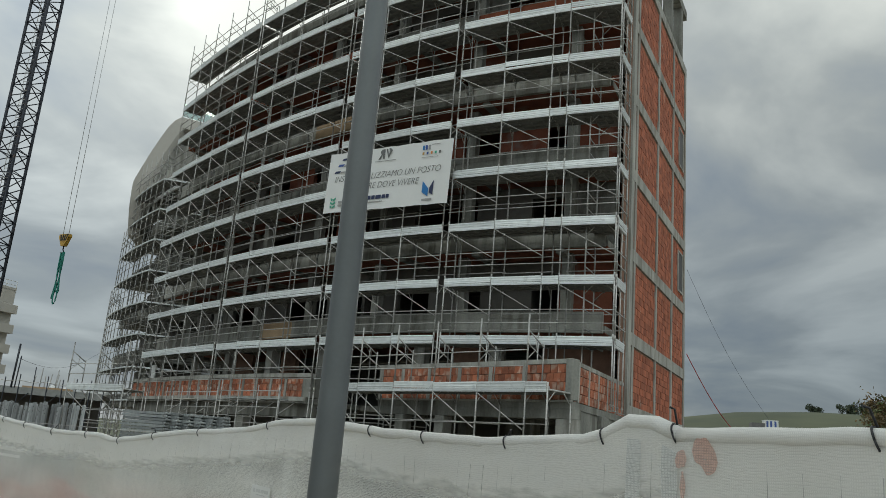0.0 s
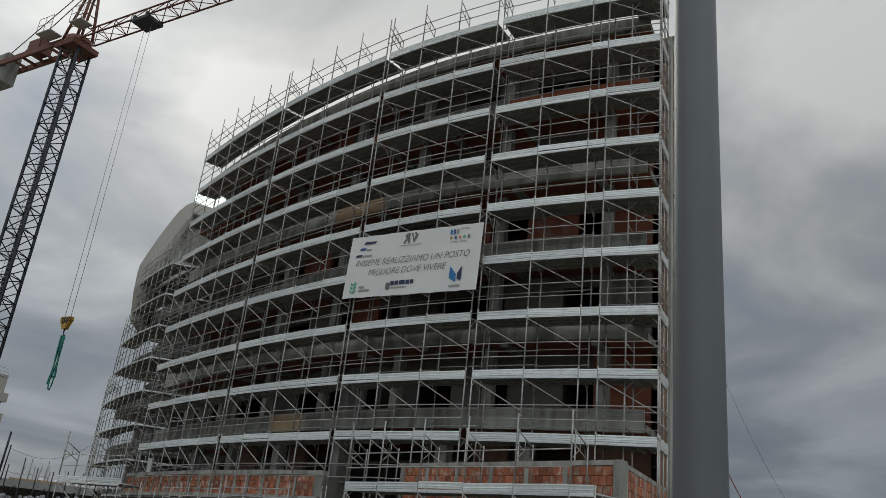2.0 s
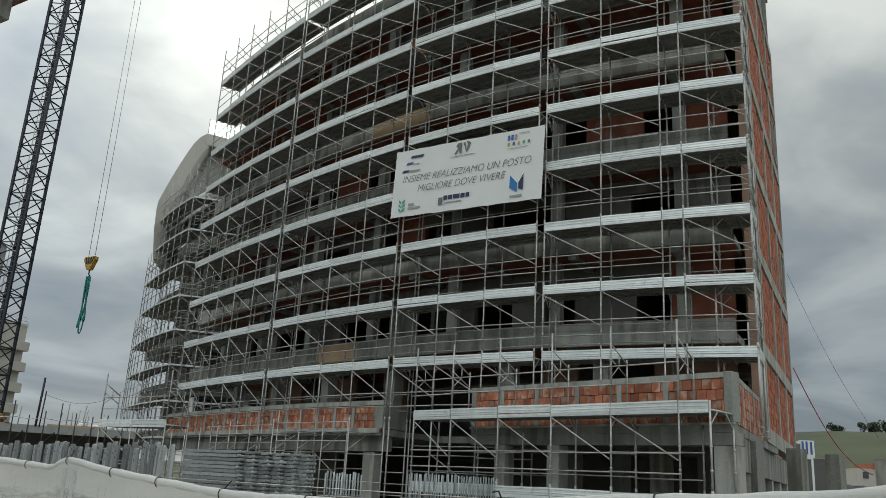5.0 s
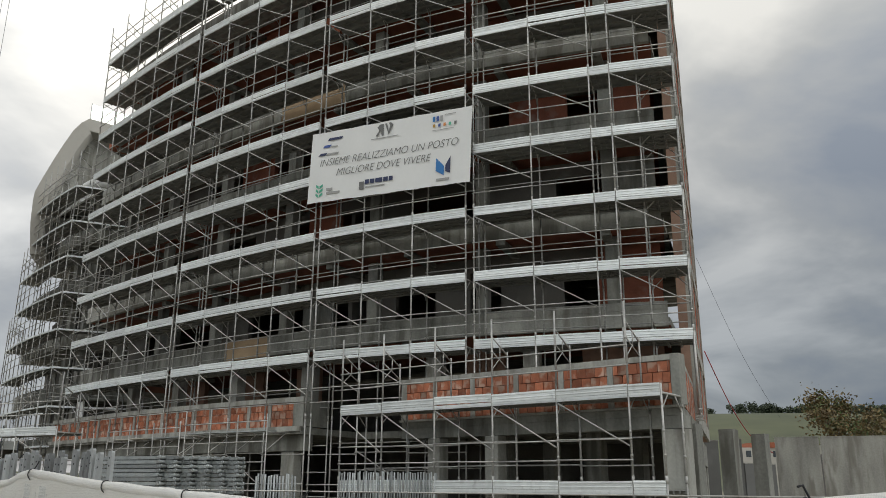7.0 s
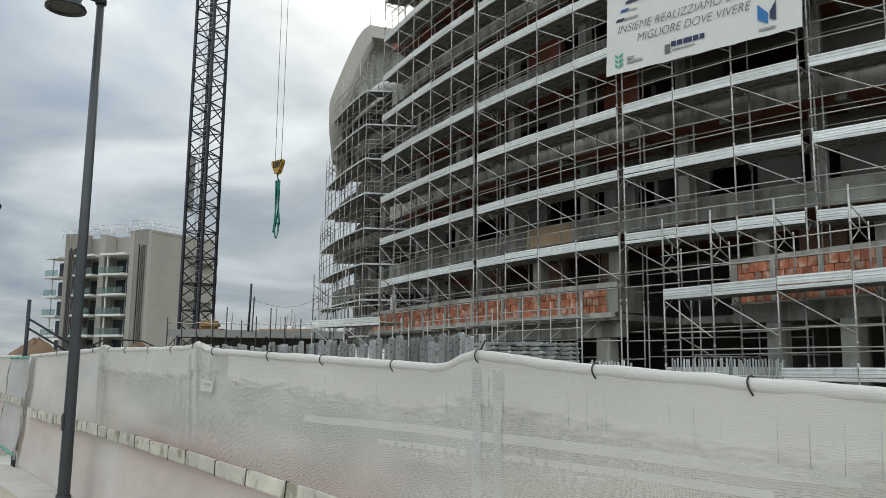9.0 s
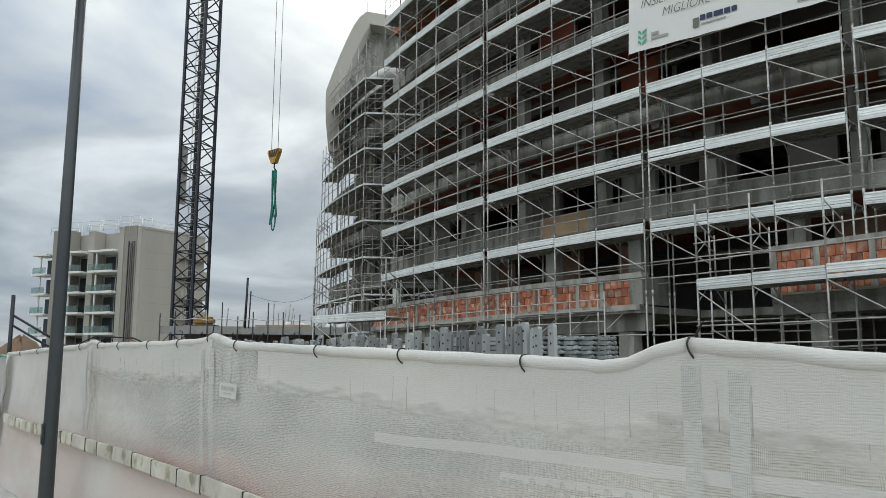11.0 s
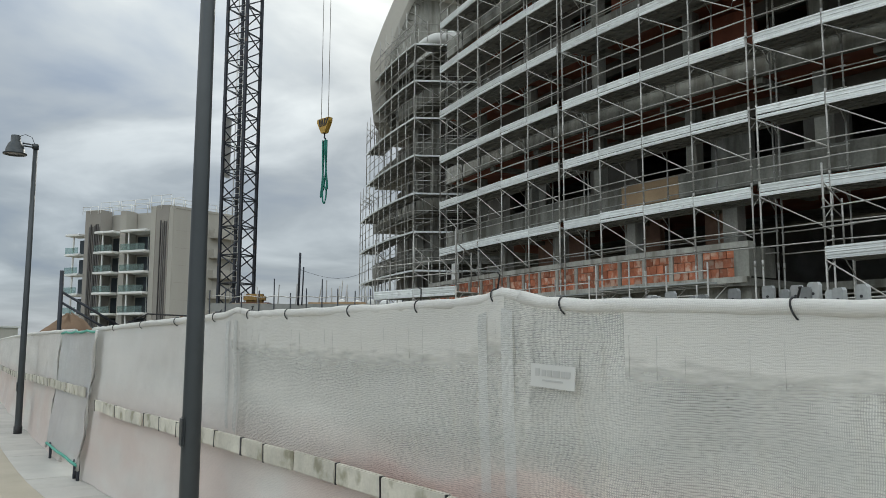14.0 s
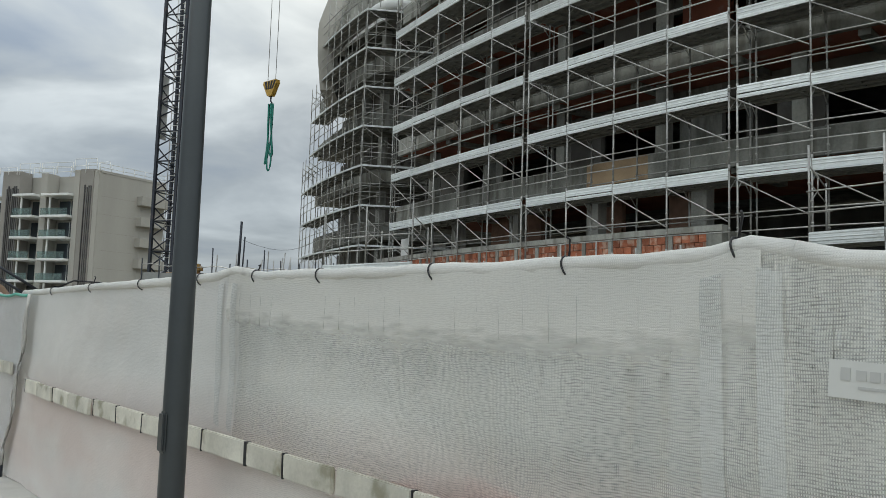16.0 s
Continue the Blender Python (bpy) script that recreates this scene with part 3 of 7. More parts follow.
def make_edge(w):
    """Edge of the outer plank below the toe board."""
    bm = bmesh.new()
    box(bm, 0.02, w - 0.02, -0.01, 0.034, -0.295, -0.208)
    box(bm, 0.02, w - 0.02, 0.034, 0.042, -0.262, -0.242)
    return mesh_of(bm, TOE, "plank_edge")


def make_rail(w, r=0.019):
    bm = bmesh.new()
    tube(bm, (-0.04, 0.03, 0), (w + 0.04, 0.03, 0), r, 6)
    return mesh_of(bm, STEEL, "rail")


def make_brace(w):
    bm = bmesh.new()
    tube(bm, (0.02, 0.035, -1.32), (w - 0.02, 0.035, -0.32), 0.018, 6)
    return mesh_of(bm, STEEL, "brace")


FRAME_ME, GUARD_ME = make_frame(), make_guard()
BAYKIT = {}


def kit(w):
    w = round(w, 2)
    if w not in BAYKIT:
        BAYKIT[w] = dict(deck=make_deck(w), toe=make_toe(w), edge=make_edge(w), rail=make_rail(w), brace=make_brace(w))
    return BAYKIT[w]


def foot_mesh(h):
    bm = bmesh.new()
    for y in (0, -DEPTH):
        tube(bm, (0, y, 0.0), (0, y, h), 0.026, 6)
        box(bm, -0.09, 0.09, y - 0.09, y + 0.09, -0.012, 0.004)
        tube(bm, (0, y, 0.14), (0, y, 0.18), 0.05, 6)
    return mesh_of(bm, STEEL, "foot")


def scaffold(label, cols, levels, base=None, guards=True, braces=True, rails=True, decks=None, group="scaffold along the building", toes=True, inner=True):
    """cols: plan points of the outer legs, with the street to the left of their way; levels: heights of the toe boards' tops, from the lowest."""
    top = thing("scaffold", label, "scaffold", group, at=(cols[0][0], cols[0][1], base if base is not None else ground_z(*cols[0])))
    n = len(cols)
    dirs = []
    for i in range(n):
        a, b = cols[max(0, i - 1)], cols[min(n - 1, i + 1)]
        dirs.append((b[0] - a[0], b[1] - a[1]))
    z0 = levels[0]
    for i, (x, y) in enumerate(cols):
        m = frame_at(x, y, 0, *dirs[i])
        g = ground_z(x, y) if base is None else base
        if z0 - 0.05 - g > 0.2:
            piece("foot", foot_mesh(z0 - g), top, Matrix.Translation((0, 0, g + 0.012)) @ m)
        for z in levels[:-1]:
            piece("frame", FRAME_ME, top, Matrix.Translation((0, 0, z)) @ m)
        if guards:
            piece("guard_post", GUARD_ME, top, Matrix.Translation((0, 0, levels[-1])) @ m)
    for i in range(n - 1):
        a, b = cols[i], cols[i + 1]
        w = math.hypot(b[0] - a[0], b[1] - a[1])
        k = kit(w)
        m = frame_at(a[0], a[1], 0, b[0] - a[0], b[1] - a[1])
        if base is None and z0 > 3.0:
            for y, hs in ((0.0, (0.75, 1.45, 2.4)), (-DEPTH - 0.03, (1.05, 1.9, 2.7))):
                for hgt in hs:
                    piece("rail", k["rail"], top, m @ pose(0, y, hgt + random.uniform(-0.06, 0.06), 0, random.uniform(-0.6, 0.6), 0))
            if braces and w > 1.0 and i % 2:
                piece("brace", k["brace"], top, m @ pose(0, 0, 2.75))
        for j, z in enumerate(levels):
            mz = Matrix.Translation((0, 0, z)) @ m
            if decks is None or j in decks:
                piece("deck", k["deck"], top, mz)
                if toes:
                    piece("toe_board", k["toe"], top, mz @ pose(0, random.uniform(-0.004, 0.008), random.uniform(-0.022, 0.012), random.uniform(-3, 3), random.uniform(-0.55, 0.55), 0))
                piece("plank_edge", k["edge"], top, mz)
            if rails and (j < len(levels) - 1 or guards):
                piece("rail", k["rail"], top, mz @ pose(0, 0, 0.42, 0, random.uniform(-0.5, 0.5), 0))
                piece("rail", k["rail"], top, mz @ pose(0, 0, 0.86, 0, random.uniform(-0.5, 0.5), 0))
                if inner and w > 0.9 and (j < len(levels) - 1):
                    for hgt in (0.36, 0.93):
                        piece("inner_rail", k["rail"], top, mz @ pose(0, -DEPTH - 0.03, hgt + random.uniform(-0.05, 0.05), 0, random.uniform(-0.8, 0.8), 0))
            if braces and w > 1.2 and j > 0:
                piece("brace", k["brace"], top, mz)
    return top


SEGMENTS = [
    [0.0, 1.8, 2.4, 4.2, 6.01],
    [6.27, 8.05, 9.83, 11.61],
    [11.83, 13.60, 15.37, 17.14, 18.90],
    [19.14, 20.90, 22.66, 24.42, 26.18, 27.94],
]
LEVELS = [1.5 + LIFT * i for i in range(11)]  # up to 21.5
for k, seg in enumerate(SEGMENTS):
    lv = LEVELS[1:] if k else LEVELS[2:]
    scaffold("galvanised frame scaffold with white toe boards before the curved concrete storeys", [tuple(arc(s)[0]) for s in seg], lv,
             base=None if k else 3.21, decks=set(range(1, len(lv))) if k else None)
# short return round the east corner
scaffold("narrow galvanised scaffold bay round the building's brick end", [(0.52, 1.42), (0.10, 0.30)], LEVELS[2:], base=3.21, braces=False)
# wing at the far end: its long curved side and the return that faces the street
WING, WA, WB = Vector((-25.9, 22.35)), Vector((-0.70, 0.714)), Vector((0.93, 0.37))
WBEND = Vector((0.72, 0.69))


def wing_col(i):
    """Outer leg number i along the wing's bent long side."""
    return tuple(WING + WA * (1.13 * i) + WBEND * (0.0146 * i * i))


scaffold("galvanised frame scaffold round the far wing", [wing_col(i) for i in range(7)], LEVELS[1:9], group="scaffold round the far wing", toes=False)
scaffold("scaffold bay beyond the far wing's middle storeys", [wing_col(i) for i in (6, 7, 8)], LEVELS[1:7], group="scaffold round the far wing", toes=False)
scaffold("scaffold bays beyond the far wing's wider lower storeys", [wing_col(i) for i in (8, 9, 10)], LEVELS[1:5], group="scaffold round the far wing", toes=False)
scaffold("galvanised frame scaffold on the return of the far wing", [tuple(WING + WB * (1.7 * i)) for i in (3, 2, 1, 0)], LEVELS[1:9], group="scaffold round the far wing", toes=False)
# low scaffold at the foot of the terrace
scaffold("low scaffold with zinc toe boards at the terrace's foot", [(-19.45, 8.2), (-21.25, 9.2), (-23.05, 10.2)], [1.35, 3.35], decks={1}, group="scaffold before the podium")
# podium scaffold, parallel to the street
PS0, PS1 = Vector((-2.11, -3.64)), Vector((-9.33, 2.50))
PD = (PS1 - PS0).normalized()
pod_cols = [tuple(PS0 + PD * d) for d in (0.0, 0.75, 2.55, 4.35, 6.15, 7.95, 9.5)]
scaffold("low galvanised scaffold before the brick podium, with two decks", pod_cols[1:], [1.6, 3.63], decks={0, 1}, group="scaffold before the podium")
scaffold("narrow end bay of the podium scaffold", pod_cols[:2], [1.6, 3.63], decks={0, 1}, guards=False, rails=False, group="scaffold before the podium")


# ---------------------------------------------------------------- apartment block
FLOORS = [5.85 + 3.0 * i for i in range(5)]
ROOF = 20.85
SIDE0, SIDE1 = Vector((0.81, 2.41)), Vector((4.75, 12.4))
SD = (SIDE1 - SIDE0).normalized()
SN = Vector((SD.y, -SD.x))  # outwards, to the east
POD_C, POD_L = Vector((-1.40, -2.86)), Vector((-7.64, 2.745))
PDIR = (POD_L - POD_C).normalized()
PIN = Vector((-PDIR.y, PDIR.x)) if Vector((-PDIR.y, PDIR.x)).y > 0 else Vector((PDIR.y, -PDIR.x))


def side_line(f0, f1, d, n=1):
    return [tuple(SIDE0 + SD * (f0 + (f1 - f0) * i / n) + SN * d) for i in range(n + 1)]


block = thing("apartment_block", "unfinished curved concrete apartment block with brick end wall behind scaffolding", "building", at=(-8, 8, ground_z(-8, 8)))


def slab_outline(d0, s0=0.55, s1=30.3, back=11.5):
    front = line_in(s0, s1, d0, 1.2)
    rear = [tuple(SIDE1 - SN * 0.36), (-2.0, 16.5), (-12.0, 24.0), (-19.0, 31.0)]
    return front[::-1] + rear


def build_floors():
    for i, z in enumerate(FLOORS + [ROOF]):
        bm = bmesh.new()
        pts = slab_outline(1.50)
        prism(bm, pts, z + 0.03, z + 0.25)
        part("floor_slab", bm, CONC, block)
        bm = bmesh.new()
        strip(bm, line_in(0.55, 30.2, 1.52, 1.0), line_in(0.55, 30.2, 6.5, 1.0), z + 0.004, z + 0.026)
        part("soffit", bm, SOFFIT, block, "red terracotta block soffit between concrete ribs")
        # ribs under the slab, front to back
        bm = bmesh.new()
        for k in range(9):
            s = 2.3 + k * 3.4
            a, b = inward(s - 0.15, 1.55), inward(s + 0.15, 1.55)
            c, d = inward(s + 0.15, 4.2), inward(s - 0.15, 4.2)
            prism(bm, [a, b, c, d], z - 0.16, z + 0.002)
        part("beam", bm, CONC, block, kind="stuff")
        if i == 5:
            bm = bmesh.new()
            strip(bm, line_in(0.55, 30.2, 1.32, 0.8), line_in(0.55, 30.2, 1.48, 0.8), z - 0.02, z + 0.48)
            part("roof_edge", bm, CONC, block)
            continue
        # balcony fronts, in lengths between joints
        cuts = [0.6, 6.2, 11.9, 15.2, 17.6, 24.0, 30.2]
        for k, (a, b) in enumerate(zip(cuts, cuts[1:])):
            bm = bmesh.new()
            up = 0.0 if i != 4 else 0.05
            strip(bm, line_in(a + 0.004, b - 0.004, 1.334, 0.6), line_in(a + 0.004, b - 0.004, 1.48, 0.6), z - 0.02, z + 0.70 + up)
            tan = (i == 0 and k == 3) or (i == 3 and k == 2) or (i == 4 and k in (0, 3))
            brick = i == 4 and k != 1
            skin = BRICK_S if brick else FORM if tan else CONC if (i + k) % 3 else CONC_L
            front = part("balcony_front", bm, skin, block, "raw brick balcony front" if brick else "tan form-faced concrete balcony front" if tan else "")
            # edges of the formwork boards, cast proud
            for q0, q1 in ((-0.018, 0.22), (0.46, 0.698 + up)):
                bm = bmesh.new()
                strip(bm, line_in(a + 0.006, b - 0.006, 1.318, 0.6), line_in(a + 0.006, b - 0.006, 1.333, 0.6), z + q0, z + q1)
                part("cast_band", bm, skin, front)


build_floors()


def build_back_walls():
    rng = random.Random(5)
    for i, z in enumerate(FLOORS):
        lo, hi = z + 0.254, z + 2.99
        s = 0.7
        while s < 29.6:
            w = rng.uniform(1.3, 2.6)
            e = min(29.8, s + w)
            bm = bmesh.new()
            strip(bm, line_in(s, e, 3.3, 0.8), line_in(s, e, 3.5, 0.8), lo, hi)
            kind_ = rng.random()
            part("wall_panel", bm, PLASTER if kind_ < 0.5 else SOFFIT if kind_ < 0.82 else CONC, block)
            g = rng.choice((1.2, 1.8, 2.6, 3.4))
            if e + g < 29.8:
                bm = bmesh.new()
                strip(bm, line_in(e + 0.002, e + g - 0.002, 3.3, 0.8), line_in(e + 0.002, e + g - 0.002, 3.5, 0.8), lo + 2.25, hi)
                part("lintel", bm, PLASTER, block)
                if rng.random() < 0.45:
                    bm = bmesh.new()
                    strip(bm, line_in(e + 0.002, e + g - 0.002, 3.3, 0.8), line_in(e + 0.002, e + g - 0.002, 3.5, 0.8), lo, lo + 0.85)
                    part("sill_wall", bm, PLASTER, block)
            s = e + g
        # columns on the balcony line and partitions between the flats
        for s in (2.2, 6.6, 11.0, 15.4, 19.8, 24.2, 28.6):
            x, y = inward(s, 2.35)
            _, t = arc(s)
            bm = bmesh.new()
            box(bm, -0.2, 0.2, -0.17, 0.17, lo, hi - 0.0, frame_at(x, y, 0, *t))
            bmesh.ops.bevel(bm, geom=list(bm.edges), offset=0.012, segments=1, affect="EDGES")
            part("column", bm, CONC, block)
        for s in (4.6, 13.2, 21.8):
            bm = bmesh.new()
            strip(bm, [inward(s - 0.1, 3.52), inward(s - 0.1, 9.5)], [inward(s + 0.1, 3.52), inward(s + 0.1, 9.5)], lo, hi)
            part("partition", bm, PLASTER, block)
        bm = bmesh.new()
        strip(bm, line_in(0.7, 30.0, 8.8, 2.0), line_in(0.7, 30.0, 9.0, 2.0), lo, hi)
        part("rear_wall", bm, PLASTER, block)
    # west end
    for z in FLOORS:
        bm = bmesh.new()
        strip(bm, [inward(30.0, 3.6), inward(30.0, 9.0)], [inward(30.25, 3.6), inward(30.25, 9.0)], z + 0.254, z + 2.99)
        part("west_wall", bm, PLASTER, block)


build_back_walls()


# brick end wall: concrete grid with brick infill
def build_end_wall():
    L = (SIDE1 - SIDE0).length
    bm = bmesh.new()
    strip(bm, side_line(0, L, -0.08), side_line(0, L, -0.35), 3.2, ROOF + 0.25)
    wall = part("end_wall", bm, MORTAR, block, "brick end wall in a grid of concrete posts and beams")
    posts = [(0.0, 0.42), (0.62, 0.86), (4.35, 4.60), (7.55, 7.80), (L - 0.30, L)]
    beams = [3.2] + [z - 0.14 for z in FLOORS] + [ROOF - 0.12]
    for a, b in posts:
        bm = bmesh.new()
        strip(bm, side_line(a, b, 0.0), side_line(a, b, -0.09), 3.2, ROOF + 0.3)
        part("post", bm, CONC_L, wall)
    for z in beams:
        bm = bmesh.new()
        strip(bm, side_line(-0.004, L + 0.004, 0.004), side_line(-0.004, L + 0.004, -0.09), z, z + 0.44)
        part("ring_beam", bm, CONC_L, wall)
    # bricks of the infill, course on course
    rng = random.Random(11)
    bm = infill = bmesh.new()
    for (p0, p1) in ((posts[0][1], posts[1][0]), (posts[1][1], posts[2][0]), (posts[2][1], posts[3][0]), (posts[3][1], posts[4][0])):
        for z0, z1 in zip(beams, beams[1:]):
            z, row = z0 + 0.45, 0
            while z + 0.10 < z1:
                h = min(0.235, z1 - z - 0.012)
                a = p0 + 0.006 - (0.125 if row % 2 else 0)
                while a < p1 - 0.01:
                    b = min(a + 0.238, p1 - 0.006)
                    q = max(a, p0 + 0.006)
                    if b - q > 0.03:
                        d = -0.05 + rng.uniform(-0.008, 0.010)
                        P = [SIDE0 + SD * q + SN * d, SIDE0 + SD * b + SN * d, SIDE0 + SD * b - SN * 0.09, SIDE0 + SD * q - SN * 0.09]
                        lo = [bm.verts.new((v.x, v.y, z)) for v in P]
                        hi = [bm.verts.new((v.x, v.y, z + h)) for v in P]
                        bm.faces.new(hi)
                        bm.faces.new(lo[::-1])
                        for k in (0, 1, 3):
                            bm.faces.new((lo[k], lo[(k + 1) % 4], hi[(k + 1) % 4], hi[k]))
                    a += 0.25
                z += 0.25
                row += 1
    # dark panels on the solid wall stand for the shade inside unglazed openings
    for z in (FLOORS[3] + 0.75, FLOORS[1] + 0.75):
        bm = bmesh.new()
        strip(bm, side_line(9.15, 10.1, -0.03), side_line(9.15, 10.1, -0.07), z, z + 1.7)
        win = part("window", bm, SLAT, wall, "dark panel for the shade inside an unglazed window opening")
        for f0, f1, z0, z1 in ((9.05, 9.15, z - 0.1, z + 1.8), (10.1, 10.2, z - 0.1, z + 1.8), (9.154, 10.096, z - 0.1, z - 0.004), (9.154, 10.096, z + 1.704, z + 1.8)):
            fb = bmesh.new()
            strip(fb, side_line(f0, f1, 0.0), side_line(f0, f1, -0.07), z0, z1)
            part("window_frame", fb, CONC_L, win)
    bm = infill
    part("brick_infill", bm, BRICK_S, wall, "rough red hollow bricks", kind="stuff")
    # open concrete frame on the roof
    for f in (4.4, 6.9, 9.4):
        bm = bmesh.new()
        strip(bm, side_line(f, f + 0.4, -0.02), side_line(f, f + 0.4, -0.42), ROOF + 0.31, 23.9)
        part("roof_post", bm, CONC, block)
    bm = bmesh.new()
    strip(bm, side_line(4.3, L, 0.0), side_line(4.3, L, -0.44), 23.904, 24.35)
    part("roof_beam", bm, CONC, block)
    bm = bmesh.new()
    strip(bm, side_line(4.3, 4.74, -0.45), side_line(4.3, 4.74, -5.0), 23.904, 24.30)
    part("roof_beam", bm, CONC, block)
    for f in (1.2, 2.2, 3.2):
        bm = bmesh.new()
        strip(bm, side_line(f, f + 0.12, -0.1), side_line(f, f + 0.12, -0.2), ROOF + 0.31, ROOF + 1.2)
        part("starter_post", bm, CONC, block)


build_end_wall()


# ---------------------------------------------------------------- podium and ground storey
brick_bm = bmesh.new()
box(brick_bm, 0.004, 0.241, -0.03, 0.09, 0.004, 0.241)
bmesh.ops.bevel(brick_bm, geom=list(brick_bm.edges), offset=0.006, segments=1, affect="EDGES")
BRICK_ME = mesh_of(brick_bm, BRICK, "brick")


def brick_run(parent, a, b, z0, z1, seed):
    """Rows of bricks along a plan line, their face to the right-hand street side of a to b."""
    rng = random.Random(seed)
    d = (b - a).normalized()
    L = (b - a).length
    row, z = 0, z0
    while z + 0.05 < z1:
        h = min(0.245, z1 - z)
        x = -0.12 if row % 2 else 0.0
        while x < L - 0.02:
            x0, x1 = max(0.0, x), min(L, x + 0.245)
            if x1 - x0 > 0.05:
                p = a + d * x0
                m = frame_at(p.x, p.y, z, *d) @ pose(0, rng.uniform(-0.008, 0.008), 0, 0, 0, rng.uniform(-1, 1))
                piece("brick", BRICK_ME, parent, m @ Matrix.Diagonal(((x1 - x0) / 0.245, 1, h / 0.245, 1)))
            x += 0.25
        z += 0.25
        row += 1


def obox(bm, p, d, x0, x1, y0, y1, z0, z1):
    """A box in the frame of a plan point p and direction d (local y to the left of d)."""
    box(bm, x0, x1, y0, y1, z0, z1, frame_at(p.x, p.y, 0, *d))


def build_podium():
    pod = thing("podium", "projecting ground storey of concrete with a brick terrace parapet", "building", at=(POD_C.x, POD_C.y, ground_z(*POD_C)))
    east = -PDIR  # west to east along the front; local y then points inwards
    L = (POD_L - POD_C).length
    back = (SIDE0 - POD_C).length
    # terrace slab
    bm = bmesh.new()
    prism(bm, [tuple(POD_L), tuple(POD_C), tuple(SIDE0 + SD * 3), tuple(inward(3, 4.5)), tuple(inward(9.2, 3.5))], 3.0, 3.2)
    part("terrace_slab", bm, CONC, pod)
    bm = bmesh.new()
    obox(bm, POD_L, east, 0.0, L, 0.004, 0.45, 2.72, 2.996)
    part("front_beam", bm, CONC, pod)
    bm = bmesh.new()
    obox(bm, POD_C, SD, 0.46, back + 9.9, 0.004, 0.4, 2.2, 2.996)
    part("side_beam", bm, CONC, pod)
    # parapet core and coping
    bm = bmesh.new()
    obox(bm, POD_L, east, 0.02, L - 0.22, 0.03, 0.2, 3.204, 4.24)
    core = part("parapet", bm, MORTAR, pod, "brick terrace parapet with concrete posts and coping")
    bm = bmesh.new()
    obox(bm, POD_L, east, -0.02, L - 0.21, -0.04, 0.22, 4.24, 4.37)
    part("coping", bm, CONC_L, core)
    bm = bmesh.new()
    obox(bm, POD_L, east, 0.0, L + 0.03, -0.10, 0.003, 3.17, 3.225)
    part("ledge", bm, CONC_L, core)
    xs = [0.0, 1.17, 2.48, 3.88, 5.22, 6.57]
    for x in xs:
        bm = bmesh.new()
        obox(bm, POD_L, east, x, x + (0.15 if x else 0.2), -0.036, 0.1, 3.226, 4.238)
        part("post", bm, CONC_L, core)
    bm = bmesh.new()
    obox(bm, POD_L, east, L - 0.22, L, -0.045, 0.30, 3.226, 4.375)
    bmesh.ops.bevel(bm, geom=list(bm.edges), offset=0.015, segments=1, affect="EDGES")
    part("corner_post", bm, CONC, core)
    for x0, x1 in zip(xs, xs[1:] + [L - 0.22]):
        brick_run(core, POD_L + east * (x0 + (0.155 if x0 else 0.205)), POD_L + east * (x1 - 0.005), 3.228, 4.235, int(x0 * 10))
    # east parapet
    bm = bmesh.new()
    obox(bm, POD_C, SD, 0.31, back - 0.05, 0.03, 0.2, 3.204, 4.22)
    eastp = part("parapet", bm, MORTAR, pod, "brick terrace parapet on the end of the podium")
    bm = bmesh.new()
    obox(bm, POD_C, SD, 0.31, back - 0.05, -0.03, 0.22, 4.22, 4.34)
    part("coping", bm, CONC_L, eastp)
    for k in range(5):
        x = 0.45 + k * (back - 0.6) / 5
        bm = bmesh.new()
        obox(bm, POD_C, SD, x, x + 0.14, -0.036, 0.1, 3.205, 4.218)
        part("post", bm, CONC_L, eastp)
    brick_run(eastp, POD_C + SD * 0.6, POD_C + SD * (back - 0.1), 3.21, 4.21, 77)
    # columns of the ground storey
    g = ground_z(*POD_C)
    for x, w in ((0.95, 0.42), (2.9, 0.42), (L - 0.56, 0.56)):
        bm = bmesh.new()
        obox(bm, POD_L, east, x, x + w, 0.02, 0.42, g - 0.1, 2.716)
        bmesh.ops.bevel(bm, geom=list(bm.edges), offset=0.015, segments=1, affect="EDGES")
        part("column", bm, CONC_L, pod)
    for f in (2.6, 5.2, 7.8, 10.4, 13.0, 15.4):
        bm = bmesh.new()
        obox(bm, POD_C, SD, f, f + 0.45, 0.03, 0.4, g - 0.1, 2.196)
        part("column", bm, CONC_L, pod)
    # deep dark hall behind
    for f in (2.5, 5.0, 7.5):
        for x in (1.5, 4.5, 7.2):
            bm = bmesh.new()
            obox(bm, POD_L, east, x, x + 0.4, f, f + 0.4, g - 0.1, 2.99)
            part("column", bm, CONC, pod)


build_podium()


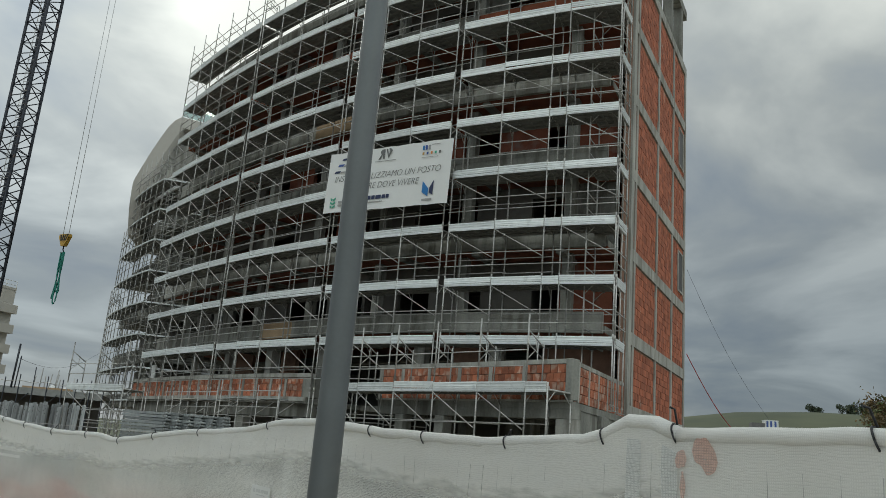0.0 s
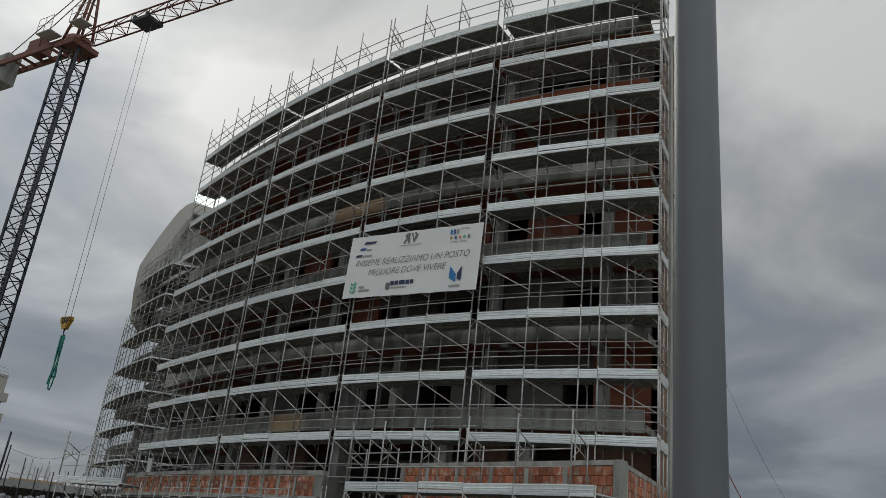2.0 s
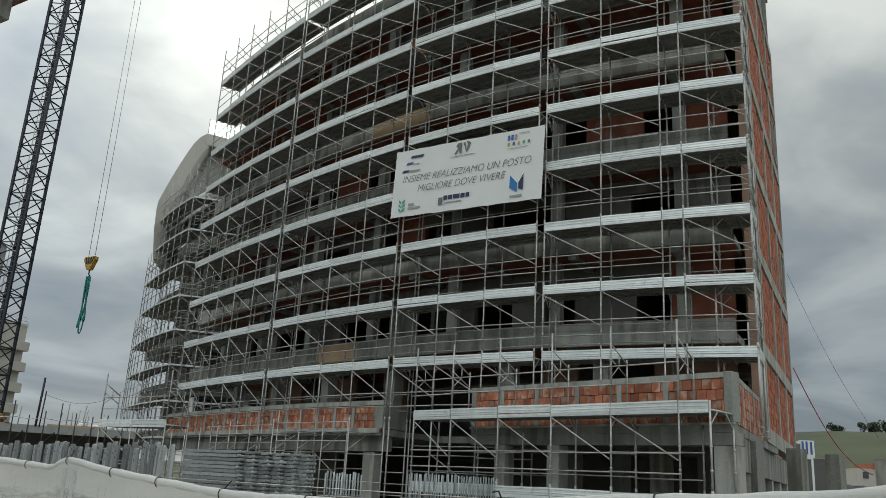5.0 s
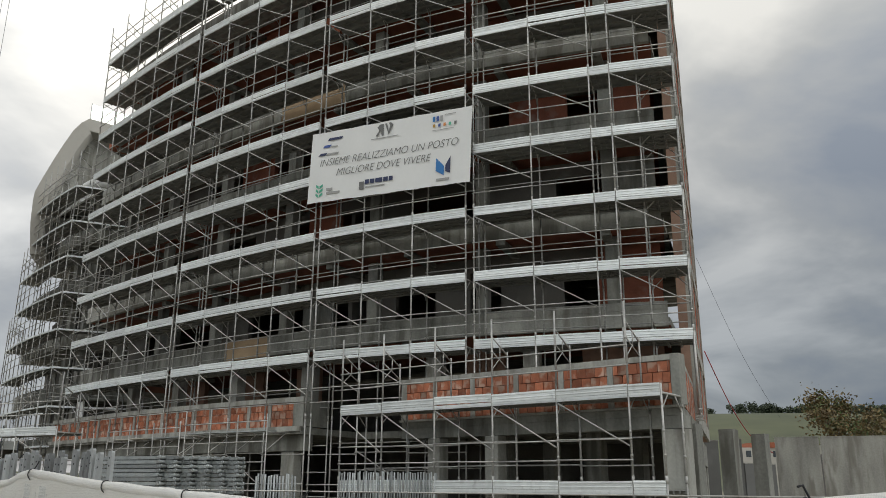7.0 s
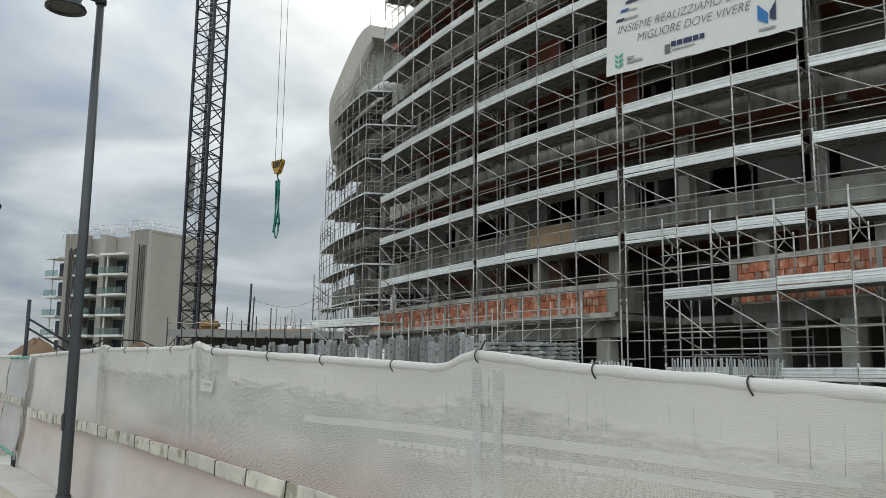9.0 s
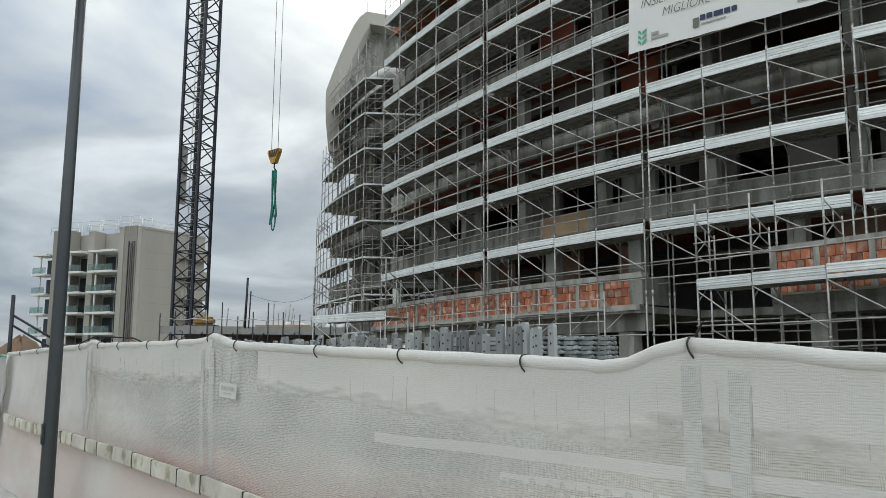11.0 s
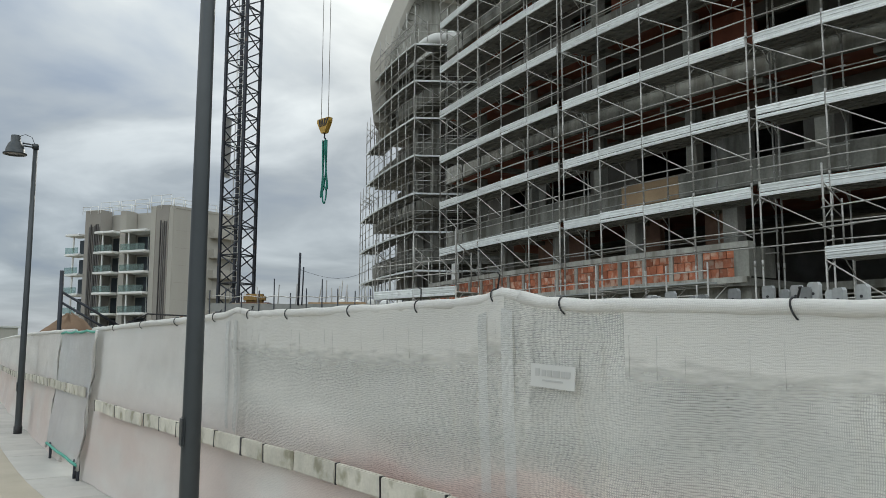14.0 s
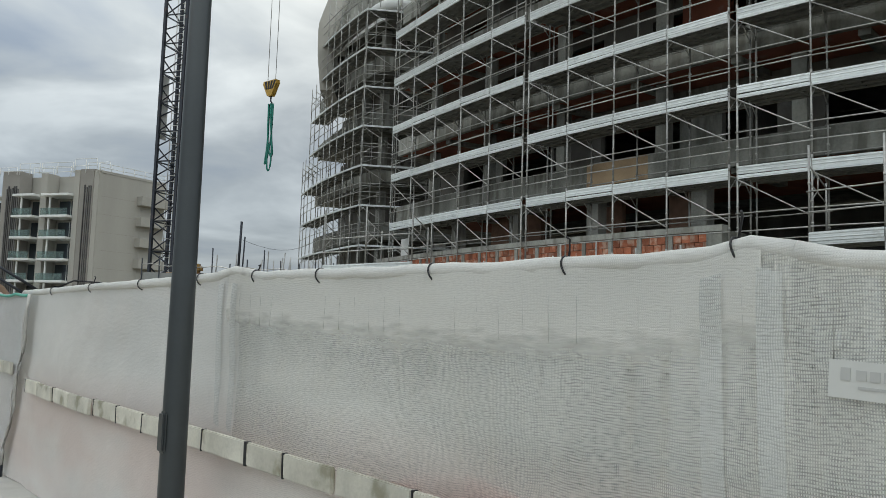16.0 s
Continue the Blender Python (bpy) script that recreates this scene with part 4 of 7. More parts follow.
def build_left_terrace():
    ter = thing("terrace", "ground storey with a curved brick terrace parapet", "building", at=(*inward(20, 1.0), ground_z(*inward(20, 1.0))))
    S0, S1 = 12.15, 29.6
    bm = bmesh.new()
    strip(bm, line_in(S0, S1, 0.16), line_in(S0, S1, 3.2), 3.0, 3.2)
    part("terrace_slab", bm, CONC, ter)
    bm = bmesh.new()
    strip(bm, line_in(S0 + 0.1, S1, 0.45), line_in(S0 + 0.1, S1, 0.85), 2.50, 2.996)
    part("front_beam", bm, CONC, ter)
    bm = bmesh.new()
    strip(bm, line_in(S0, S1, 0.10), line_in(S0, S1, 0.30), 3.08, 3.24)
    part("ledge", bm, CONC_L, ter)
    bm = bmesh.new()
    strip(bm, line_in(S0 + 0.45, S1, 0.31), line_in(S0 + 0.45, S1, 0.46), 3.244, 4.0)
    core = part("parapet", bm, MORTAR, ter, "curved brick terrace parapet with concrete posts and coping")
    bm = bmesh.new()
    strip(bm, line_in(S0 - 0.02, S1, 0.20), line_in(S0 - 0.02, S1, 0.50), 4.0, 4.16)
    part("coping", bm, CONC_L, core)
    bm = bmesh.new()
    strip(bm, line_in(S0, S0 + 0.44, 0.24), line_in(S0, S0 + 0.44, 0.75), 3.244, 3.996)
    part("end_post", bm, CONC, core)
    bm = bmesh.new()
    strip(bm, [inward(S0 + 0.02, 0.76), inward(S0 + 0.02, 1.5)], [inward(S0 + 0.22, 0.76), inward(S0 + 0.22, 1.5)], 3.244, 4.05)
    part("end_wall", bm, CONC, core)
    n = 17
    step = (S1 - S0 - 0.44) / n
    for k in range(n):
        s = S0 + 0.44 + step * k
        if k:
            bm = bmesh.new()
            strip(bm, line_in(s, s + 0.13, 0.24), line_in(s, s + 0.13, 0.32), 3.244, 3.996)
            part("post", bm, CONC_L, core)
        a, b = Vector(inward(s + (0.14 if k else 0.01), 0.30)), Vector(inward(s + step - 0.01, 0.30))
        brick_run(core, b, a, 3.25, 3.98, 200 + k)
    # ground storey columns and its dark depth
    for s in (13.0, 17.0, 21.5, 26.0):
        x, y = inward(s, 0.7)
        _, t = arc(s)
        g = ground_z(x, y)
        bm = bmesh.new()
        box(bm, -0.28, 0.28, -0.2, 0.2, g - 0.1, 2.49, frame_at(x, y, 0, *t))
        bmesh.ops.bevel(bm, geom=list(bm.edges), offset=0.015, segments=1, affect="EDGES")
        part("column", bm, CONC_L, ter)
    bm = bmesh.new()
    strip(bm, line_in(17.5, 30, 2.6), line_in(17.5, 30, 2.8), -0.6, 2.99)
    part("inner_wall", bm, PLASTER, ter)
    bm = bmesh.new()
    strip(bm, line_in(0.8, 30, 9.0), line_in(0.8, 30, 9.2), -0.6, 5.8)
    part("rear_wall", bm, PLASTER, ter)
    # unseen slab added over the hall to keep daylight out of it
    bm = bmesh.new()
    strip(bm, line_in(0.8, S0 - 0.02, 3.0), line_in(0.8, S0 - 0.02, 9.0), 2.97, 3.19)
    part("floor_slab", bm, CONC, ter)
    # first floor above: columns and recessed wall pieces
    for s in (14.2, 18.4, 22.6, 26.8, 8.5, 5.0):
        x, y = inward(s, 2.6)
        _, t = arc(s)
        bm = bmesh.new()
        box(bm, -0.25, 0.25, -0.2, 0.2, 3.204, 5.85, frame_at(x, y, 0, *t))
        part("column", bm, CONC_L, ter)
    for a, b in ((0.8, 3.6), (6.5, 8.0), (15.2, 16.5), (18.6, 20.0), (23.0, 26.5)):
        bm = bmesh.new()
        strip(bm, line_in(a, b, 4.0), line_in(a, b, 4.2), 3.204, 5.85)
        part("wall_panel", bm, MORTAR, ter)
    bm = bmesh.new()
    strip(bm, line_in(S0, 30, 3.2), line_in(S0, 30, 9.0), 3.0, 3.2)
    part("floor_slab", bm, CONC, ter)
    bm = bmesh.new()
    x = Vector(inward(28.0, 0.75))
    box(bm, -0.32, 0.32, -0.03, 0.03, 3.205, 4.95, frame_at(x.x, x.y, 0, *arc(28.0)[1]))
    part("door", bm, WHITE, ter, "white door leaf on the terrace")


build_left_terrace()


# ---------------------------------------------------------------- far wing with its curved roof
def build_wing():
    wing = thing("curved_wing", "pale far wing with rounded parapets and a swept white roof edge", "building", at=(WING.x + 4, WING.y + 6, ground_z(WING.x, WING.y)))
    na, nb = Vector((0.714, 0.70)), Vector((-0.37, 0.93))
    C0 = C = WING + na * 1.32 + nb * 1.32

    def line(d, e=0.0, step=8):
        """Along the long side to the rounded corner and along the return, d metres in."""
        pts = []
        C = C0 - na * e
        for k in range(7):
            a = 10.2 * (1 - k / 7)
            pts.append(C + WA * (a + 1.0) + na * (d + 0.011 * a * a))
        c0 = C + WA * 1.0 + na * d
        c1 = C + WB * 1.0 + nb * d
        cc = C + na * d + nb * d
        for k in range(step + 1):
            t = k / step
            pts.append(c0 * (1 - t) ** 2 + cc * (2 * t * (1 - t)) + c1 * t**2)
        for k in range(1, 5):
            pts.append(C + WB * (1.0 + k * 2.4) + nb * d)
        return [tuple(p) for p in pts]

    for i, z in enumerate([3.0] + FLOORS[:4] + [17.7]):
        bm = bmesh.new()
        e = 0.15 if z < 9 else 0.1 if z < 14 else 0.05  # lower storeys reach further out
        front = line(0.16, e)
        prism(bm, front + [tuple(C + WB * 11 + nb * 9), tuple(C + WA * 10 + na * 9)], z, z + 0.24)
        part("floor_slab", bm, CONC, wing)
        bm = bmesh.new()
        strip(bm, line(0.0, e), line(0.15, e), z - 0.05, z + 0.85)
        part("balcony_front", bm, WHITE if i == 5 else CONC, wing)
        if i < 5:
            bm = bmesh.new()
            strip(bm, line(1.7, e), line(1.9, e), z + 0.245, z + 2.75)
            part("wall", bm, PLASTER, wing)
            for a in (2.0, 5.0, 8.0):
                p = C + WA * a + na * (0.9 + 0.02 * a * a)
                bm = bmesh.new()
                box(bm, -0.2, 0.2, -0.2, 0.2, z + 0.245, z + 2.79, frame_at(p.x, p.y, 0, *WA))
                part("column", bm, CONC_L, wing)
            p = C + WB * 3.2 + nb * 0.7
            bm = bmesh.new()
            box(bm, -0.3, 0.3, -0.2, 0.2, z + 0.245, z + 2.79, frame_at(p.x, p.y, 0, *WB))
            part("column", bm, WHITE, wing)
    # bullnose on the top balcony front
    bm = bmesh.new()
    path_tube(bm, [(*p, 18.35) for p in line(-0.02)], 0.36, 10)
    part("bullnose", bm, WHITE, wing, "rounded white parapet")
    # swept roof: its outline faces the street and runs back over the wing
    ru, rv = Vector((0.766, 0.643)), Vector((-0.25, 0.968))
    ROOT, GROW = Vector((-29.2, 28.15)), 1.089
    outer = [(-1.25, 13.6), (-1.46, 15.4), (-1.5, 16.7), (-1.47, 17.2), (-1.18, 18.1), (-0.72, 19.4), (-0.25, 20.6), (0.12, 21.45), (0.5, 22.05), (0.9, 22.42), (4.5, 22.5), (9.0, 22.5)]
    inner = []
    for k, (a, z) in enumerate(outer):
        a0, z0 = outer[max(0, k - 1)]
        a1, z1 = outer[min(len(outer) - 1, k + 1)]
        l = math.hypot(a1 - a0, z1 - z0)
        inner.append((a + (z1 - z0) / l * 0.80, z - (a1 - a0) / l * 0.80))

    def at(a, d, z):
        p = ROOT + ru * (a * GROW) + rv * d
        return (p.x, p.y, 1.45 + (z - 1.45) * GROW)

    def shell(d0, d1):
        bm = bmesh.new()
        cols = []
        for (a, z), (b, y) in zip(outer, inner):
            cols.append([bm.verts.new(at(*q)) for q in ((a, d0 + 0.12, z), (a, d1, z), (b, d1, y), (b, d0, y))])
        for p, q in zip(cols, cols[1:]):
            for k in range(4):
                bm.faces.new((p[k], p[(k + 1) % 4], q[(k + 1) % 4], q[k])).smooth = k in (0, 2)
        bm.faces.new(cols[0][::-1])
        bm.faces.new(cols[-1])
        bmesh.ops.recalc_face_normals(bm, faces=bm.faces)
        return bm

    part("swept_roof", shell(0.0, 5.0), BEIGE, wing, "swept white roof edge")
    # wall that closes the sweep behind its edge
    bm = bmesh.new()
    ring = inner[:-1] + [(9.0, inner[-1][1]), (9.0, 16.0), (inner[0][0], 16.0)]
    near = [bm.verts.new(at(a, 1.3, z)) for a, z in ring]
    away = [bm.verts.new(at(a, 1.5, z)) for a, z in ring]
    bm.faces.new(near)
    bm.faces.new(away[::-1])
    for k in range(len(ring)):
        q = (k + 1) % len(ring)
        bm.faces.new((near[k], near[q], away[q], away[k]))
    part("gable", bm, CONC_L, wing)
    # ribs under the sweep
    for k in range(11):
        t = k / 10 * 5
        i = min(4, int(t))
        f = t - i
        a = inner[3 + i][0] * (1 - f) + inner[4 + i][0] * f
        z = inner[3 + i][1] * (1 - f) + inner[4 + i][1] * f
        bm = bmesh.new()
        tube(bm, at(a - 0.02, 1.2, z), at(a + 0.42, 1.2, z - 0.1), 0.03, 5)
        part("rib", bm, STEEL, wing)
    # roof terrace glass rail
    for k in range(5):
        p = ROOT + ru * (1.0 + k * 1.55) + rv * 0.25
        bm = bmesh.new()
        box(bm, 0.0, 1.5, -0.01, 0.01, 24.40, 25.40, frame_at(p.x, p.y, 0, *ru))
        part("glass_rail", bm, GLASS, wing, "clear glass balustrade panel")
        bm = bmesh.new()
        box(bm, 0.0, 0.04, -0.02, 0.02, 24.38, 25.45, frame_at(p.x, p.y, 0, *ru))
        part("rail_post", bm, STEEL, wing)


build_wing()


# ---------------------------------------------------------------- netted fence
FENCE_TOP = [(-14, 1.58), (-4.7, 1.588), (-4.06, 1.58), (-3.96, 1.62), (-3.8, 1.63), (-3.66, 1.565), (-2.95, 1.53), (-1.8, 1.56), (-1.2, 1.60), (-0.64, 1.62), (-0.15, 1.61), (0.17, 1.55), (0.7, 1.50), (1.1, 1.485),
             (1.8, 1.42), (2.4, 1.35), (2.7, 1.39), (3.8, 1.385), (5.06, 1.45), (5.7, 1.49), (5.94, 1.515), (6.35, 1.55), (6.6, 1.475), (8.06, 1.54), (9.36, 1.59), (9.64, 1.615), (9.85, 1.665),
             (10.02, 1.63), (11.22, 1.635), (12.58, 1.65), (12.89, 1.69), (13.1, 1.66), (14.88, 1.645), (16.8, 1.62), (24.8, 1.645), (42, 1.60)]
PLANK_Z = [(3.2, 0.33), (4.22, 0.41), (5.85, 0.52), (7.49, 0.64), (9.5, 0.722), (12.3, 0.77), (14.2, 0.765), (15.1, 0.765), (16.7, 0.81), (16.98, 0.90), (20.2, 0.90), (27, 0.82), (48, 0.82)]


def lerp(keys, s):
    if s <= keys[0][0]:
        return keys[0][1]
    for (a, u), (b, v) in zip(keys, keys[1:]):
        if s <= b:
            return u + (v - u) * (s - a) / (b - a)
    return keys[-1][1]


def bulge(s, z):
    """How far the net hangs out of its plane: soft folds, sag under the top, pull at the posts."""
    b = 0.05 * noise.noise((s * 0.45, z * 0.7, 3.0)) + 0.022 * noise.noise((s * 1.9, z * 1.2 + s * 0.25, 8.0))
    b += 0.012 * noise.noise((s * 5.0, z * 3.0 + s * 1.1, 1.0)) + 0.004 * noise.noise((s * 14.0, z * 9.0, 5.0))
    return b


def build_fence():
    gz = -0.088
    fence = thing("site_fence", "wire site fence covered with white shade net and tied boards", "fence", at=tuple(fence_pt(8, 0, gz)))

    def net(s0, s1, d, zf0, zf1, step=0.045, rows=30, flare=0.0, mat=NET, lean=0.0):
        me = bpy.data.meshes.new("netting")
        n = int((s1 - s0) / step)
        verts, uvs, faces = [], [], []
        for i in range(n + 1):
            s = s0 + (s1 - s0) * i / n
            top, bot = zf1(s), zf0(s)
            for j in range(rows + 1):
                z = bot + (top - bot) * j / rows
                o = d + bulge(s, z) + flare * (1 - j / rows) ** 2
                verts.append(fence_pt(s + lean * (1 - j / rows), o, z))
                uvs.append((s, z, j / rows))
        for i in range(n):
            for j in range(rows):
                a = i * (rows + 1) + j
                faces.append((a, a + 1, a + rows + 2, a + rows + 1))
        me.from_pydata(verts, [], faces)
        lay, edge = me.uv_layers.new(name="UVMap"), me.uv_layers.new(name="Edge")
        lay, edge = me.uv_layers["UVMap"], me.uv_layers["Edge"]
        for p in me.polygons:
            p.use_smooth = True
            for li in p.loop_indices:
                u, v, f = uvs[me.loops[li].vertex_index]
                lay.data[li].uv, edge.data[li].uv = (u, v), (u, f)
        me.materials.append(mat)
        return me

    top = lambda s: lerp(FENCE_TOP, s)
    spans = [(-14.0, -4.05), (-4.05, 6.3), (6.3, 9.74), (9.74, 12.75), (12.75, 17.35), (18.7, 24.0), (24.0, 31.0), (31.0, 46.0)]
    for a, b in spans:
        foot = lambda s: gz + 0.05 + 0.03 * noise.noise((s, 0, 0))
        under(new("netting", net(a, b, 0.05, foot, lambda s: top(s) - 0.02, flare=0.05, mat=NET_CLOSE if a >= 12.7 else NET)), fence, Matrix())
        # finer sheet tied below the boards
        if b > 3.5:
            under(new("lower_sheet", net(max(a, 3.3), b, 0.085, lambda s: gz + 0.04, lambda s: lerp(PLANK_Z, s) + 0.02, rows=14, flare=0.06, mat=NET_FINE)), fence, Matrix())
    # one separate panel, leaning, of closer grey net
    under(new("netting", net(16.72, 19.25, 0.11, lambda s: gz + 0.20, lambda s: top(s) - 0.03, mat=NET_GREY, lean=0.24, flare=0.08)), fence, Matrix())
    # turned-down hem behind the top edge, its lower edge loose
    for a, b in ((-14.0, -4.05), (-4.05, 6.2), (6.2, 9.2), (9.82, 12.9)):
        under(new("hem", net(a, b, 0.056, lambda s: top(s) - 0.31 - 0.05 * noise.noise((s * 0.5, 4, 0)) - 0.03 * noise.noise((s * 2.1, 4, 0)), lambda s: top(s) - 0.03, rows=12, mat=NET_HEM)), fence, Matrix())
    # overlaps beside the posts, where the net is doubled
    for s in (-4.05, 6.08, 9.76, 12.77):
        for k in (0.0, 0.17):
            under(new("net_overlap", net(s + k, s + k + 0.07, 0.062, lambda q: gz + 0.25, lambda q: top(q) - 0.08, step=0.025, rows=24, mat=NET_LOOSE)), fence, Matrix())
    # rolled top edge in the same lengths
    for a, b in spans:
        bm = bmesh.new()
        n = int((b - a) / 0.12)
        pts = []
        for i in range(n + 1):
            s = a + (b - a) * i / n
            pts.append(fence_pt(s, 0.035 + bulge(s, top(s)) * 0.7, top(s) - 0.022))
        path_tube(bm, pts, 0.030, 10)
        for v in bm.verts:
            k = noise.noise(v.co * 6.0) * 0.008 + noise.noise(v.co * 21.0) * 0.003
            v.co.z += k
        me = mesh_of(bm, NET_FINE, "rolled_edge")
        lay = me.uv_layers.new(name="UVMap")
        for li in range(len(me.loops)):
            co = me.vertices[me.loops[li].vertex_index].co
            lay.data[li].uv = (along(co.x, co.y), co.z)
        under(new("rolled_edge", me), fence, Matrix())
    # posts and wires behind the net
    posts = [-11.5, -7.9, -4.02, -0.2, 2.35, 6.32, 9.82, 12.8, 15.0, 17.0, 20.1, 24.0, 27.5, 31.0, 34.5, 38.0, 41.5]
    for s in posts:
        bm = bmesh.new()
        p = fence_pt(s, -0.02)
        h = top(s) - 0.015
        tube(bm, (p.x, p.y, gz - 0.05), (p.x, p.y, h), 0.021, 8)
        foot = frame_at(p.x, p.y, gz, *FENCE_N)
        part("post", bm, STEEL, fence)
        bm = bmesh.new()
        box(bm, -0.33, 0.12, -0.11, 0.11, -0.005, 0.13, foot)
        bmesh.ops.bevel(bm, geom=list(bm.edges), offset=0.02, segments=1, affect="EDGES")
        part("foot_block", bm, CONC, fence)
    bm = bmesh.new()
    s = -6.0
    while s < 12.8:
        w0 = 0.0558 + 0.003 * noise.noise((s * 3, 0, 9))
        path_tube(bm, [fence_pt(s, w0 + bulge(s, z), z) for z in [top(s) - 0.27 + 0.05 * i for i in range(4)]], 0.0008, 4)
        tube(bm, fence_pt(s, -0.03, gz + 0.2), fence_pt(s, -0.02, top(s) - 0.3), 0.0024, 4, caps=False)
        s += 0.115
    for k in range(5):
        z = 0.12 + k * 0.33
        path_tube(bm, [fence_pt(-6 + i * 0.4, 0.006, z) for i in range(66)], 0.0028, 4)
    part("wire", bm, STEEL, fence, kind="stuff")
    # cable ties round the rolled edge
    rng = random.Random(3)
    ties = [-5.6, -4.72, -4.03, -3.68, -3.05, -2.27, -1.58, -0.84, 0.0, 0.95, 1.7, 2.3, 3.0, 3.85, 4.68, 5.45, 6.28, 7.05, 7.86, 8.57, 9.5, 9.9, 10.5, 11.17, 12.0, 12.62, 13.3, 14.3, 15.3, 16.3]
    for k, s in enumerate(ties):
        c = fence_pt(s, 0.035 + bulge(s, top(s)) * 0.7, top(s) - 0.022)
        bm = bmesh.new()
        ring = []
        for i in range(15):
            t = 2 * math.pi * i / 14
            ring.append(c + Vector((*FENCE_N, 0)) * (0.037 * math.cos(t)) + Vector((0, 0, 1)) * (0.037 * math.sin(t) - 0.004) + Vector((*FENCE_D, 0)) * (0.012 * math.sin(t)))
        path_tube(bm, ring, 0.0036, 5)
        if k % 3 == 1 or s in (-4.03, 9.9):
            e = Vector((rng.uniform(-0.06, 0.06), 0, rng.uniform(0.05, 0.11)))
            path_tube(bm, [c + Vector((0, 0, 0.03)), c + e * 0.6 + Vector((0, 0, 0.03)), c + e + Vector((*FENCE_N, 0)) * 0.02], 0.004, 5)
        part("cable_tie", bm, BLACK, fence)
    # line of weathered boards tied along the net
    s = 3.3
    while s < 44:
        w = rng.uniform(0.34, 0.6)
        if 16.62 < s + w and s < 17.0:
            s = 17.02
            continue
        z = lerp(PLANK_Z, s + w / 2)
        slope = (lerp(PLANK_Z, s + w) - lerp(PLANK_Z, s)) / w if abs(s + w / 2 - 16.9) > 0.7 else 0
        p = fence_pt(s, 0.155 + bulge(s + w / 2, z))
        q = fence_pt(s + w, 0.155 + bulge(s + w / 2, z))
        bm = bmesh.new()
        m = frame_at(p.x, p.y, lerp(PLANK_Z, s), q.x - p.x, q.y - p.y) @ pose(0, 0, 0, rng.uniform(-4, 4), -math.degrees(math.atan(slope)) + rng.uniform(-0.6, 0.6), 0)
        box(bm, 0.005, w - 0.005, -0.012, 0.012, -0.055, 0.055, m)
        bmesh.ops.bevel(bm, geom=list(bm.edges), offset=0.005, segments=2, affect="EDGES")
        part("board", bm, WOOD, fence)
        # wide ones are straps; narrow ones are added as the dark joints between boards
        wide = rng.random() < 0.12
        if wide or rng.random() < 0.7:
            bm = bmesh.new()
            k = 0.014 if wide else 0.004
            box(bm, w - k, w + k, -0.0135, 0.0135, -0.057, 0.057, m)
            part("joint_strap", bm, BLACK, fence)
        s += w
    # white patches with unreadable print
    for s, z, w, h in ((9.53, 1.305, 0.235, 0.088), (-0.05, 1.06, 0.235, 0.10)):
        p = fence_pt(s, 0.068 + bulge(s, z))
        q = fence_pt(s + 0.3, 0.068 + bulge(s + 0.3, z))
        m = frame_at(p.x, p.y, z, p.x - q.x, p.y - q.y) @ pose(0, 0, 0, 0, 3, 0)
        bm = bmesh.new()
        box(bm, -w / 2, w / 2, -0.004, 0.0, -h / 2, h / 2, m)
        patch = part("patch", bm, PATCH, fence, "white plastic patch with faded print")
        for x0, x1, z0, z1 in ((-0.09, -0.068, -0.002, 0.028), (-0.055, -0.032, 0.0, 0.024), (-0.025, -0.002, 0.0, 0.024), (0.005, 0.042, 0.0, 0.024), (0.049, 0.07, 0.0, 0.024), (0.076, 0.096, 0.0, 0.024), (-0.05, 0.06, -0.02, -0.013)):
            bm = bmesh.new()
            box(bm, x0, x1, -0.006, -0.0045, z0, z1, m)
            part("print", bm, PRINT, patch)
    # red paint sprayed on the net near its bent end
    for s0, s1, zc, hz, slope in ((-4.215, -4.115, 1.485, 0.05, 0.3), (-4.09, -4.04, 1.485, 0.026, 0.0), (-4.085, -4.06, 1.395, 0.05, 0.0)):
        half = lambda s: hz * math.sqrt(max(0.0, 1 - ((s - (s0 + s1) / 2) / ((s1 - s0) / 2)) ** 2)) * (1 + 0.5 * noise.noise((s * 31, hz * 40, 0))) + 0.002
        mid = lambda s: zc + slope * (s - s0) + 0.02 * noise.noise((s * 17, 5, 0))
        under(new("paint_mark", net(s0, s1, 0.0635, lambda s: mid(s) - half(s), lambda s: mid(s) + half(s), step=0.008, rows=6, mat=NET_RED)), fence, Matrix())
    # red plastic sheet behind the lower net
    for s0, s1, z0, z1 in ((1.4, 5.6, 0.45, 0.84), (8.9, 11.6, 0.60, 0.88)):
        under(new("red_sheet", net(s0, s1, 0.046, lambda s: z0, lambda s: z1 + 0.16 * noise.noise((s * 1.3, 2, 0)) - 0.6 * abs((s - s0) / (s1 - s0) - 0.5) ** 2, rows=8, mat=PINK)), fence, Matrix())
    # pale boards pressed against the net from behind
    for s0, s1, za, zb, h in ((4.3, 8.05, 1.13, 1.125, 0.045), (4.6, 7.2, 1.055, 1.03, 0.03), (5.4, 8.4, 0.99, 0.96, 0.05)):
        mid = lambda s: za + (zb - za) * (s - s0) / (s1 - s0) + 0.006 * noise.noise((s * 2, 7, 0))
        under(new("batten", net(s0, s1, 0.0545, lambda s: mid(s) - h / 2, lambda s: mid(s) + h / 2, rows=2, mat=NET_FINE)), fence, Matrix())
